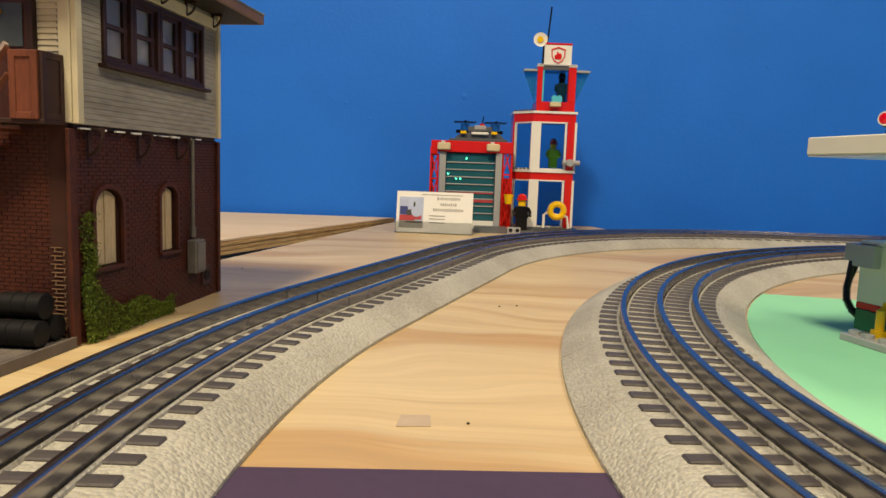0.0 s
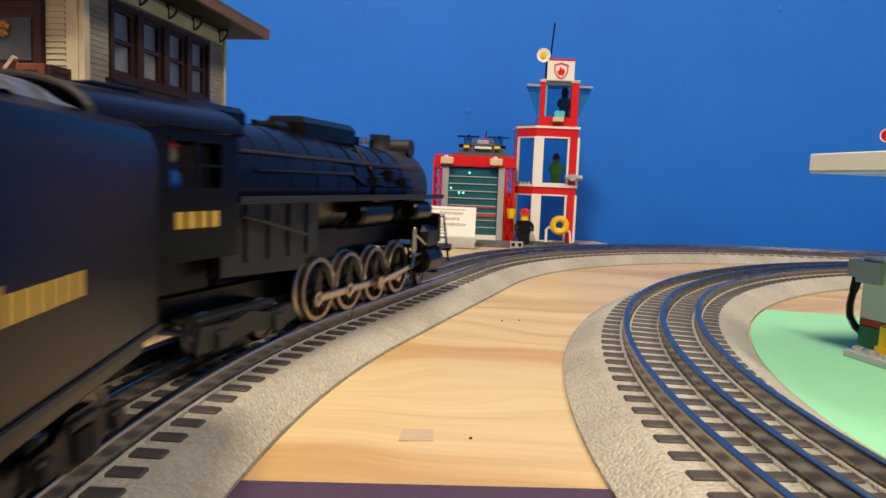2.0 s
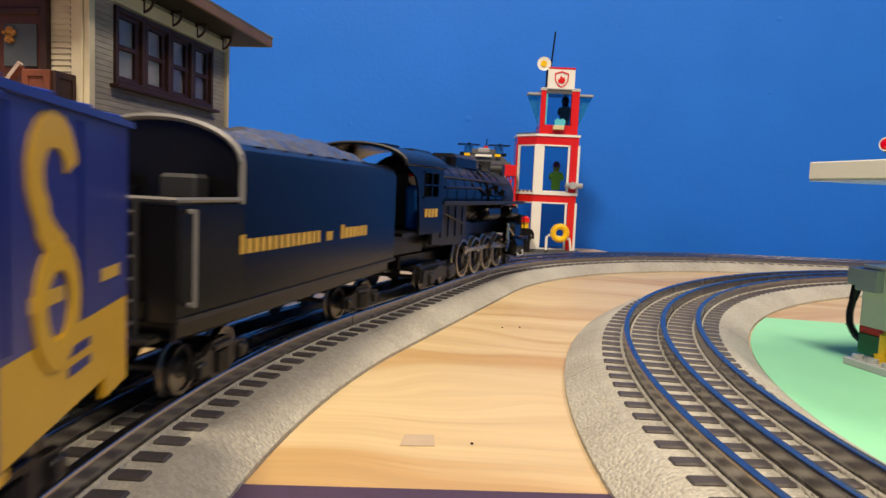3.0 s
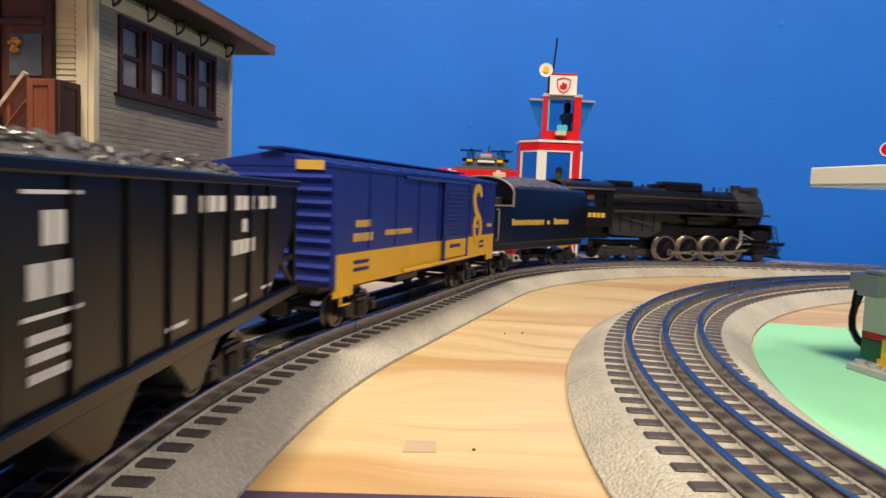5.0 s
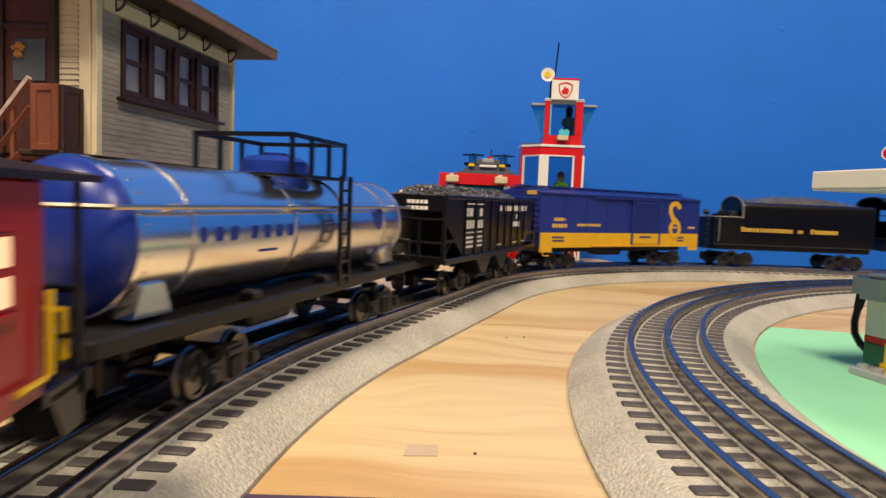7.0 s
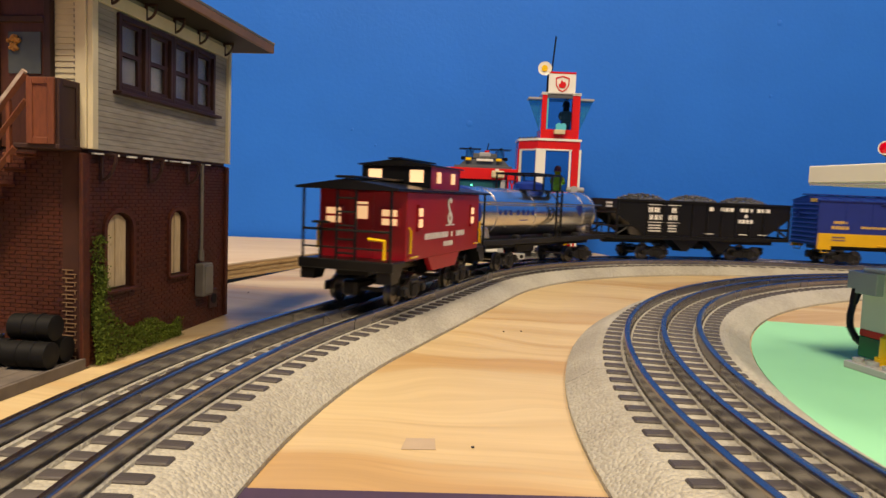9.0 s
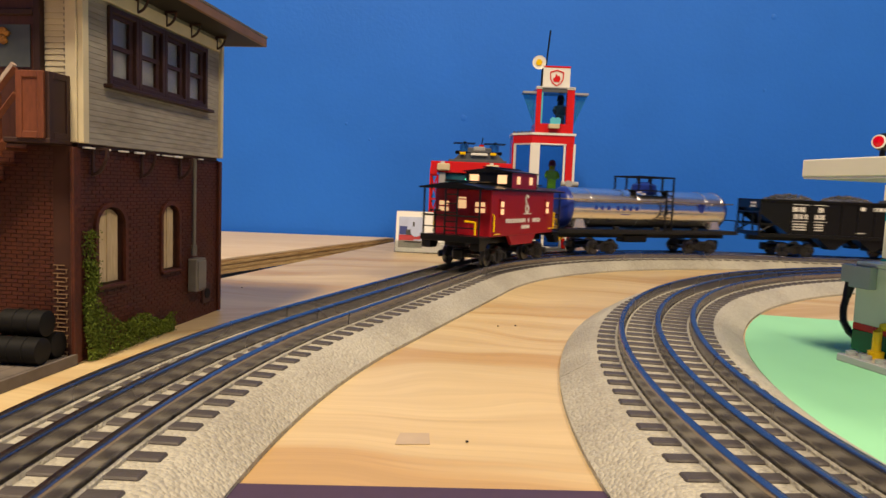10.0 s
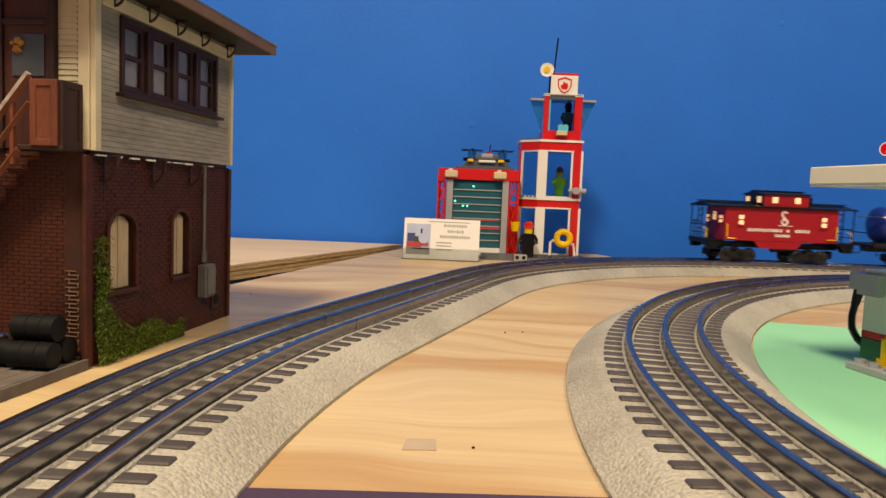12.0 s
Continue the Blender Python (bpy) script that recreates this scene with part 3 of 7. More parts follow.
    for xa, xb, za, zb in ((X0, wx0, Z0, Z1), (wx1, X1, Z0, Z1), (wx0, wx1, Z0, wz0), (wx0, wx1, wz1, Z1)):
        part("upper_wall", M().box(((xa + xb) / 2, Y0 + 0.004, (za + zb) / 2), (xb - xa, 0.006, zb - za)), SIDING, t, "grey-cream weathered clapboard wall")
    for xx in (X0 + 0.003, X1 - 0.003):
        part("upper_wall", M().box((xx, Y0 + D / 2 + 0.0042, (Z0 + Z1) / 2), (0.005, D - 0.004, Z1 - Z0 - 0.0004)), SIDING, t)
    part("upper_wall", M().box(((X0 + X1) / 2, D, (Z0 + Z1) / 2), (X1 - X0 - 0.002, 0.005, Z1 - Z0 - 0.0004)), SIDING, t)
    part("upper_floor", M().box(((X0 + X1) / 2, D / 2, Z0 + 0.0006), (X1 - X0 - 0.014, D - 0.012, 0.0012)), SIDING, t)
    part("ledger_beam", M().box(((X0 + X1) / 2, D / 2 - 0.0005, 0.0818), (X1 - X0 - 0.002, D + 0.001, 0.0014)), SASH, t, "dark beam between the storeys")
    clap = 0.0021
    k = 0
    z = Z0
    while z < Z1 - 0.001:
        for xa, xb in ((X0 + 0.003, X1 - 0.003),) if not (wz0 - clap < z < wz1) else ((X0 + 0.003, wx0), (wx1, X1 - 0.003)):
            part("clapboard", M().prism([(Y0 + 0.0012, z), (Y0 + 0.00045, z + 0.0001), (Y0 + 0.0006, z + clap), (Y0 + 0.0012, z + clap)], xa, xb, "x"), SIDING, t)
        # end wall boards coloured paler than the trackside: lamplight put into their colour
        for ya, yb in ((0.0, 0.0112), (0.0350, D - 0.004)):
            part("clapboard", M().prism([(X0 + 0.0008, z), (X0 - 0.0002, z + 0.0001), (X0 + 0.0002, z + clap), (X0 + 0.0008, z + clap)], ya, yb, "y"), CREAMTRIM, t, "end wall clapboard, paled to cream for the lamplight on it")
        z += clap
    for x, w in ((X0 + 0.0015, 0.0034), (X1 - 0.0010, 0.0026)):
        part("corner_board", M().box((x - 0.0003, Y0 + 0.0002, (Z0 + Z1) / 2), (w, 0.0022, Z1 - Z0), 0.0002), CREAMTRIM, t, "cream corner board")
    part("corner_board", M().box((X0 - 0.0003, Y0 + 0.0036, (Z0 + Z1) / 2), (0.0016, 0.0044, Z1 - Z0 - 0.0005), 0.0002), CREAMTRIM, t, "cream corner board")
    part("frieze_board", M().box(((X0 + X1) / 2, Y0 - 0.0002, 0.1392), (X1 - X0 - 0.008, 0.0012, 0.0052), 0.0002), CREAMTRIM, t, "cream frieze board under the eave")
    # window band of four double-hung sashes
    w = (wx1 - wx0) / 4
    for i in range(4):
        xa = wx0 + i * w
        win = part("window", M().box((xa + w / 2, Y0 + 0.0030, (wz0 + wz1) / 2), (w - 0.0004, 0.0012, wz1 - wz0 - 0.0004)), BLIND, t, "double-hung maroon sash window with drawn blind")
        fr = M()
        for x in (xa + 0.0011, xa + w - 0.0011):
            fr.box((x, Y0 + 0.0008, (wz0 + wz1) / 2), (0.0020, 0.0030, wz1 - wz0), 0.0002)
        for z in (wz0 + 0.0010, wz1 - 0.0012):
            fr.box((xa + w / 2, Y0 + 0.0008, z), (w - 0.004, 0.0030, 0.0022), 0.0002)
        part("frame", fr, SASH, win)
        sash = M()
        for x in (xa + 0.0031, xa + w - 0.0042):
            sash.box((x, Y0 + 0.0014, (wz0 + wz1) / 2), (0.0018, 0.0014, wz1 - wz0 - 0.004))
        sash.box((xa + w - 0.0026, Y0 + 0.0016, (wz0 + wz1) / 2), (0.0016, 0.0010, wz1 - wz0 - 0.004))
        for z in (wz0 + 0.0028, (wz0 + wz1) / 2, wz1 - 0.0030):
            sash.box((xa + w / 2, Y0 + 0.0014, z), (w - 0.005, 0.0016, 0.0017))
        part("sash", sash, SASH, win)
        part("pane", M().box((xa + w / 2, Y0 + 0.0020, (wz0 + wz1) / 2), (w - 0.006, 0.0003, wz1 - wz0 - 0.006)), CLEAR, win)
    part("window_sill", M().box(((wx0 + wx1) / 2, Y0 - 0.0008, wz0 - 0.0008), (wx1 - wx0 + 0.0045, 0.0048, 0.0015), 0.0003), SASH, t)
    # roof: hip with deep eaves
    ez, ov = 0.1440, 0.0172
    ex0, ex1, ey0, ey1 = X0 - ov, X1 + ov, Y0 - ov, D + ov
    cy, rise = (ey0 + ey1) / 2, 0.033
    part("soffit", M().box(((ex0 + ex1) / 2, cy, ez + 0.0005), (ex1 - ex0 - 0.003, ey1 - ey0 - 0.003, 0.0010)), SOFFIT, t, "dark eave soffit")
    fas = M()
    for c, s in ((((ex0 + ex1) / 2, ey0 + 0.0008, ez + 0.0019), (ex1 - ex0, 0.0016, 0.0042)), (((ex0 + ex1) / 2, ey1 - 0.0008, ez + 0.0019), (ex1 - ex0, 0.0016, 0.0042)),
                 ((ex0 + 0.0008, cy, ez + 0.0019), (0.0016, ey1 - ey0 - 0.0032, 0.0042)), ((ex1 - 0.0008, cy, ez + 0.0019), (0.0016, ey1 - ey0 - 0.0032, 0.0042))):
        fas.box(c, s, 0.0003)
    part("fascia", fas, FASCIA, t, "copper-brown eave fascia")
    h = (ey1 - ey0) / 2
    rz = ez + 0.0040
    vs = [(ex0, ey0, rz), (ex1, ey0, rz), (ex1, ey1, rz), (ex0, ey1, rz), (ex0 + h * 0.8, cy, rz + rise), (ex1 - h * 0.8, cy, rz + rise)]
    part("roof", M().add(vs, [(0, 1, 5, 4), (1, 2, 5), (2, 3, 4, 5), (3, 0, 4), (3, 2, 1, 0)]), ROOFMAT, t, "dark grey shingled hip roof", smooth=None)
    hip = M()
    hip.tube([(ex1, ey0, rz + 0.0006), (ex1 - h * 0.8, cy, rz + rise + 0.0006)], 0.0009, 6)
    part("hip_cap", hip, ROOFMAT, t)
    # shingle courses on the trackside slope
    n = 16
    for k in range(n):
        f0, f1 = k / n, (k + 1) / n
        ya, yb = ey0 + (cy - ey0) * f0, ey0 + (cy - ey0) * f1
        za, zb = rz + rise * f0, rz + rise * f1
        xa, xb = ex0 + h * 0.8 * f0, ex1 - h * 0.8 * f0
        part("shingle_course", M().add([(xa, ya, za + 0.0011), (xb, ya, za + 0.0011), (xb, yb, zb + 0.0004), (xa, yb, zb + 0.0004), (xa, ya, za), (xb, ya, za)],
                                       [(0, 1, 2, 3), (4, 5, 1, 0)]), ROOFMAT, t, smooth=None)

    # curved brackets under eave and under the overhang
    def bracket(x, y0, z, reach, drop, th, mat):
        mm = M()
        pts = [(y0 - reach * math.sin(a), z - drop + drop * (1 - math.cos(a))) for a in [math.pi / 2 * i / 8 for i in range(9)]]
        mm.tube([(x, p, q) for p, q in pts], th, 6)
        mm.box((x, y0 - 0.0003, z - drop / 2), (th * 1.8, 0.0012, drop * 1.15), 0.0002)
        mm.box((x, y0 - reach / 2, z - 0.0004), (th * 1.8, reach, 0.0010), 0.0002)
        part("bracket", mm, mat, t, "dark curved bracket")
    for x in (0.0121, 0.0355, 0.0577, 0.0797, 0.1063):
        bracket(x, Y0 - 0.0002, ez - 0.0002, 0.0050, 0.0062, 0.00055, SASH)
    for x in (0.0105, 0.0435, 0.0755):
        bracket(x, -0.0008, 0.0812, 0.0062, 0.0100, 0.0007, SASH)
    flash = M()
    for k in range(9):
        xa = 0.006 + k * 0.0108 + rnd.uniform(0, 0.002)
        flash.box((xa, -0.0022, 0.0809), (rnd.uniform(0.003, 0.008), 0.0012, rnd.uniform(0.0004, 0.0009)), 0.0001)
    part("flashing", flash, WHITEL, t, "pale glue line under the overhang")
    # conduit, meter box and vent on the bricks
    con = M()
    con.tube([(0.0885, -0.0016, 0.0810), (0.0885, -0.0016, 0.033)], 0.0009, 8)
    con.tube([(0.0885, -0.0016, 0.038), (0.0885, -0.0016, 0.033)], 0.0014, 8)
    part("conduit", con, PIPEGREY, t, "grey conduit down the wall")
    box = part("meter_box", M().box((0.0895, -0.0026, 0.0235), (0.0098, 0.0048, 0.0165), 0.0005), PIPEGREY, t, "grey electric meter box")
    part("lid", M().box((0.0895, -0.0053, 0.0235), (0.0080, 0.0008, 0.0140), 0.0003), PIPEGREY, box)
    part("vent", M().box((0.1032, -0.0004, 0.0118), (0.0082, 0.0014, 0.0098), 0.0002), SASH, t, "dark square vent")
    part("vent_pipe", M().cyl((0.1032, -0.0002, 0.0118), (0.1032, -0.0016, 0.0118), 0.0026, n=12), DRUM, t)
    # end wall: upper door, landing, stair, lower door
    door = part("upper_door", M().box((X0 - 0.0004, 0.0230, 0.112), (0.0016, 0.0200, 0.060), 0.0003), DOORWOOD, t, "brown panelled door with a flower wreath")
    frm = M()
    for y in (0.0126, 0.0336):
        frm.box((X0 - 0.0012, y, 0.1125), (0.0026, 0.0026, 0.0615), 0.0002)
    frm.box((X0 - 0.0012, 0.0231, 0.1420), (0.0026, 0.0235, 0.0024), 0.0002)
    frm.box((X0 - 0.0012, 0.0231, 0.1285), (0.0026, 0.0180, 0.0022), 0.0002)
    part("door_frame", frm, SASH, door)
    part("pane", M().box((X0 - 0.0014, 0.0222, 0.1165), (0.0006, 0.0130, 0.0150)), DOORGLASS, door, "dim door glass")
    wr = M()
    for k in range(22):
        a = rnd.uniform(0, 6.28)
        r = rnd.uniform(0.0008, 0.0026)
        wr.ball((X0 - 0.0022, 0.0262 + r * math.cos(a), 0.1198 + r * math.sin(a)), 0.0008, 4)
    part("wreath", wr, DRIED, door, "dull orange flower wreath")
    land = part("landing", M().box((-0.0045, 0.0095, 0.0822), (0.0130, 0.0180, 0.0018), 0.0003), SASH, t, "dark wooden stair landing")

    def panel(name, c, s, ax, mat, inset):
        o = part(name, M().box(c, s, 0.0003), inset, land, "panelled landing parapet")
        mm = M()
        i = 1 - ax
        for e in (-1, 1):
            cc, ss = list(c), list(s)
            cc[i] += e * (s[i] / 2 - 0.0012)
            ss[i], ss[ax] = 0.0024, s[ax] + 0.0010
            mm.box(cc, ss, 0.0002)
            cc, ss = list(c), list(s)
            cc[2] += e * (s[2] / 2 - 0.0012)
            ss[2], ss[ax], ss[i] = 0.0024, s[ax] + 0.0010, s[i] - 0.0048
            mm.box(cc, ss, 0.0002)
        part(name + "_rail", mm, mat, land)
    panel("side_panel", (-0.0050, 0.0016, 0.0945), (0.0116, 0.0010, 0.0232), 1, SASH, SASH)
    panel("front_panel", (-0.0108, 0.0074, 0.0945), (0.0010, 0.0106, 0.0232), 0, BROWN, BROWN)
    st = M()
    for k in range(14):
        st.box((-0.0040, 0.0205 + k * 0.0047, 0.0790 - k * 0.0056), (0.0130, 0.0056, 0.0011), 0.0002)
    part("stair_treads", st, BROWN, t, "worn wooden stair treads")
    for x in (-0.0106, 0.0022):
        part("stringer", M().tube([(x, 0.0180, 0.0815), (x, 0.0860, 0.0038)], 0.0013, 4), BROWN, t)
    for z in (0.0215, 0.0125):
        part("handrail", M().tube([(-0.0112, 0.0130, 0.0855 + z), (-0.0112, 0.0880, -0.0040 + z)], 0.0012, 4), BROWN, t, "sloping brown handrail with worn edge")
    part("worn_edge", M().tube([(-0.0114, 0.0132, 0.1082), (-0.0116, 0.0880, 0.0187)], 0.0011, 5), WORN, t, "bare worn top edge of the handrail")
    for k in range(5):
        y = 0.0200 + k * 0.0145
        part("baluster", M().box((-0.0108, y, 0.0770 - 0.0173 * k + 0.010), (0.0014, 0.0014, 0.022)), BROWN, t)
    ld = part("lower_door", M().box((-0.0004, 0.057, 0.0195), (0.0012, 0.013, 0.039), 0.0002), BROWN, t, "brown plank door in the brick end wall")
    part("pane", M().box((-0.0012, 0.0555, 0.0285), (0.0005, 0.0062, 0.0115)), CREAMTRIM, ld, "yellowed door window")
    # ivy on the trackside wall
    ivy = M()
    for k in range(9500):
        if rnd.random() < 0.42:
            z = rnd.uniform(0.0, 0.050)
            x = 0.0085 + rnd.gauss(0, 0.0021 if z > 0.02 else 0.0030) + 0.0010 * math.sin(z * 260)
            if z > 0.038 and rnd.random() < 0.6:
                continue
        else:
            x = rnd.uniform(0.004, 0.066)
            z = rnd.uniform(0, 1) * (0.021 - 0.0115 * min(1, max(0, (x - 0.010) / 0.028)) + 0.0030 * math.sin(x * 190))
        if x < 0.0035:
            continue
        y = -0.0007 - abs(rnd.gauss(0, 0.0012)) - 0.0020 * max(0, 1 - z / 0.02)
        s = rnd.uniform(0.00025, 0.00055)
        q = Euler((rnd.uniform(0, 3), rnd.uniform(0, 3), rnd.uniform(0, 3))).to_matrix()
        vs = [Vector((x, y, z)) + q @ Vector(p) * s for p in ((-1, -0.4, 0), (0.2, -0.7, 0.3), (1, 0.2, 0), (0, 0.9, -0.2))]
        ivy.add([(a.x, min(-0.0003, a.y), max(0.0003, a.z)) for a in vs], [(0, 1, 2, 3)])
    iv = part("ivy", ivy, MOSS, t, "clump of green ground-foam ivy", smooth=None)
    tagged(iv, kind="stuff")
    # plank dock along the end wall
    dock = thing("loading_dock", m, "low grey-brown plank loading dock", "platform")
    part("deck", M().box((-0.0300, 0.050, 0.0016), (0.0590, 0.1010, 0.0031), 0.0003), DOCK, dock)
    for k in range(14):
        part("plank", M().box((-0.0300, 0.0045 + k * 0.0070, 0.0034), (0.0570, 0.0066, 0.0007), 0.0002), DOCK, dock)
    part("edge_beam", M().box((-0.0300, -0.0011, 0.0021), (0.0600, 0.0012, 0.0042), 0.0002), DOCK, dock)
    # three drums lying against the end wall
    prof = [(0, 0.0040), (0.0002, 0.0047), (0.0048, 0.0047), (0.0050, 0.0050), (0.0053, 0.0050), (0.0055, 0.0047), (0.0101, 0.0047), (0.0103, 0.0050), (0.0106, 0.0050), (0.0108, 0.0047),
            (0.0156, 0.0047), (0.0158, 0.0040)]
    for (x, y, z) in ((-0.0160, 0.0100, 0.0088), (-0.0057, 0.0115, 0.0088), (-0.0108, 0.0120, 0.0175), (-0.0150, 0.0265, 0.0088)):
        single("oil_drum", M().lathe(prof, (0, 0, 0), (0, 1, 0), 20), DRUM, m @ pose(x, y - 0.010, z, 0, 0, 4), "black ribbed oil drum lying on the dock", "drum", "stacked oil drums")
    single("metal_can", M().lathe([(0, 0.003), (0.001, 0.0034), (0.002, 0.003), (0.003, 0.0034), (0.004, 0.003), (0.005, 0.0034), (0.006, 0.003), (0.007, 0.0034), (0.009, 0.003)], (0, 0, 0), (0, 0, 1), 16), CHROME,
                 m @ pose(-0.0050, 0.0300, 0.0040), "ribbed galvanised metal can on the dock", "can")


tower()


# ---- toy fire station ----
def studs(mm, x0, x1, y, z, n):
    for k in range(n):
        x = x0 + (x1 - x0) * (k + 0.5) / n
        mm.cyl((x, y, z), (x, y, z + 0.0017), 0.0024, n=10)
    return mm


def fire_station():
    t = thing("toy_fire_station", pose(0.08, 0.80, 0), "red and white toy brick fire station with a watchtower", "toy building")

    def X(v):
        return v - 0.08

    def bx(name, x0, x1, z0, z1, y0, y1, mat, parent=None, label="", b=0.0003):
        return part(name, M().box((X((x0 + x1) / 2), (y0 + y1) / 2, (z0 + z1) / 2), (x1 - x0, y1 - y0, z1 - z0), b), mat, parent or t, label)
    # base
    bx("base_plate", -0.010, 0.172, 0.0, 0.0032, -0.016, 0.075, DGREY, label="dark grey base plate")
    st = M()
    for k in range(10):
        studs(st, X(0.084 + 0.008 * k), X(0.092 + 0.008 * k), -0.012, 0.0032, 1)
    part("base_stud", st, DGREY, t)
    part("ramp", M().prism([(-0.030, 0.0), (-0.016, 0.0064), (0.0, 0.0064), (0.0, 0.0)], X(0.044), X(0.081), "x"), DGREY, t, "sloped dark grey ramp")
    tb = bx("hinge_block", 0.0815, 0.0965, 0.0, 0.0072, -0.026, -0.017, GREY, label="light grey block with round holes")
    for x in (0.0852, 0.0928):
        part("hole", M().cyl((X(x), -0.0262, 0.0038), (X(x), -0.0255, 0.0038), 0.0022, n=12), BLACK, tb)
    # garage bay
    bx("bay_header", -0.0085, 0.0866, 0.0905, 0.1036, -0.002, 0.060, RED, label="red garage roof beam", b=0.0006)
    part("sloped_brick", M().prism([(X(-0.0094), 0.0880), (X(-0.0094), 0.0955), (X(-0.001), 0.1040), (X(-0.001), 0.0880)], -0.0032, 0.006, "y"), RED, t)
    for x0, x1 in ((0.0016, 0.0090), (0.0668, 0.0740)):
        bx("bay_post", x0, x1, 0.0032, 0.0905, -0.004, 0.004, GREY, label="light grey garage post")
    bx("bay_threshold", 0.0090, 0.0668, 0.0032, 0.0115, -0.003, 0.003, WHITE)
    bx("bay_back", 0.0016, 0.0740, 0.0032, 0.0905, 0.056, 0.060, DGREY)
    bx("bay_side", -0.0085, -0.0055, 0.0032, 0.0905, 0.004, 0.060, DGREY)
    sh = bx("roller_shutter", 0.0092, 0.0666, 0.0117, 0.0895, 0.0016, 0.0028, SHUTTER, label="dark clear roller shutter with pale slats")
    for k in range(8):
        z = 0.0195 + k * 0.0084
        bx("slat", 0.0094, 0.0664, z, z + 0.0014, 0.0004, 0.0015, GREY, sh)
    for x, z in ((0.0330, 0.0835), (0.0215, 0.060), (0.0265, 0.060), (0.0120, 0.0655)):
        part("status_light", M().ball((X(x), 0.0006, z), 0.0011, 5), LEDGREEN, sh, "glowing green light behind the shutter")

    def lattice(x0, x1, z0, z1, n, y):
        mm = M()
        for x in (x0 + 0.0011, x1 - 0.0011):
            mm.box((X(x), y, (z0 + z1) / 2), (0.0022, 0.004, z1 - z0), 0.0003)
        for k in range(n + 1):
            mm.box((X((x0 + x1) / 2), y, z0 + 0.001 + (z1 - z0 - 0.002) * k / n), (x1 - x0 - 0.004, 0.0036, 0.0020))
        for k in range(n):
            za, zb = z0 + (z1 - z0) * k / n, z0 + (z1 - z0) * (k + 1) / n
            for a, b in ((za, zb), (zb, za)):
                mm.cyl((X(x0 + 0.0012), y, a), (X(x1 - 0.0012), y, b), 0.0009, n=6)
        part("lattice_support", mm, RED, t, "open red lattice support")
    lattice(-0.0094, 0.0010, 0.0032, 0.0880, 3, 0.0)
    lattice(0.0745, 0.0870, 0.0032, 0.0985, 3, 0.002)
    for x in (0.0062, 0.0630):
        lam = part("floodlight", M().box((X(x), -0.006, 0.0968), (0.0150, 0.006, 0.0085), 0.0012), TAN, t, "cream floodlight brick")
        part("stud", M().cyl((X(x) - 0.001, -0.006, 0.1010), (X(x) - 0.001, -0.006, 0.1030), 0.0024, n=10), WHITE, lam)
    bx("engine_stripe", 0.0100, 0.0660, 0.0330, 0.0375, 0.0009, 0.0015, REDINK, sh, label="dull red fire engine side behind the shutter")
    bx("engine_stripe", 0.0100, 0.0660, 0.0430, 0.0445, 0.0009, 0.0015, REDINK, sh)
    bx("rear_panel", 0.0745, 0.0870, 0.0032, 0.0620, 0.018, 0.021, RED, label="red panel behind the lattice")
    bx("roof_plate", 0.012, 0.080, 0.1036, 0.1066, 0.002, 0.050, DGREY)
    # watch tower
    bx("tower_floor", 0.0900, 0.1600, 0.0032, 0.0064, -0.004, 0.052, DGREY)

    def floor_box(z0, z1, band, ledge):
        """One storey: glazed corner side, white mullion and glazed front."""
        z2 = z1 - band
        front = part("storey_band", M().prism([(X(0.0885), 0.020), (X(0.1085), 0.0), (X(0.1580), 0.0), (X(0.1580), 0.052), (X(0.0885), 0.052)], z2, z1, "z"), RED, t, "red brick band")
        part("storey_ledge", M().prism([(X(0.0872), 0.020), (X(0.1080), -0.0014), (X(0.1595), -0.0014), (X(0.1595), 0.053), (X(0.0872), 0.053)], z1, z1 + ledge, "z"), WHITE, t, "white ledge plate")
        bx("corner_pillar", 0.1068, 0.1182, z0, z2, -0.0004, 0.006, WHITE, label="white corner pillar")
        bx("right_column", 0.1490, 0.1572, z0, z2, 0.0, 0.008, RED, label="red corner column")
        bx("right_trim", 0.1573, 0.1600, z0, z2, 0.0, 0.006, WHITE)
        win = bx("window", 0.1184, 0.1488, z0, z2, 0.0015, 0.0022, GLASS, label="clear window in a white frame")
        fr = M()
        for x in (0.1470,):
            fr.box((X(x), 0.001, (z0 + z2) / 2), (0.0024, 0.0036, z2 - z0), 0.0003)
        for z in (z0 + 0.0009, z2 - 0.0009):
            fr.box((X(0.1336), 0.001, z), (0.0304, 0.0036, 0.0018), 0.0003)
        part("frame", fr, WHITE, win)
        side = part("side_window", M().prism([(X(0.0925), 0.0175), (X(0.1063), 0.0035), (X(0.1068), 0.0040), (X(0.0930), 0.0180)], z0 + 0.002, z2 - 0.002, "z"), GLASS, t, "slanted clear side window")
        mm = M()
        mm.prism([(X(0.0893), 0.0200), (X(0.0915), 0.0178), (X(0.0931), 0.0194), (X(0.0909), 0.0216)], z0, z2, "z")
        for z in (z0, z2 - 0.0018):
            mm.prism([(X(0.0913), 0.0180), (X(0.1068), 0.0022), (X(0.1080), 0.0038), (X(0.0929), 0.0196)], z, z + 0.0018, "z")
        part("side_frame", mm, WHITE, side)
        part("side_post", M().prism([(X(0.0878), 0.0212), (X(0.0895), 0.0196), (X(0.0925), 0.052), (X(0.0885), 0.052)], z0, z2, "z"), RED, t)
    floor_box(0.0064, 0.0706, 0.0085, 0.0030)
    floor_box(0.0736, 0.1385, 0.0095, 0.0026)
    led = M()
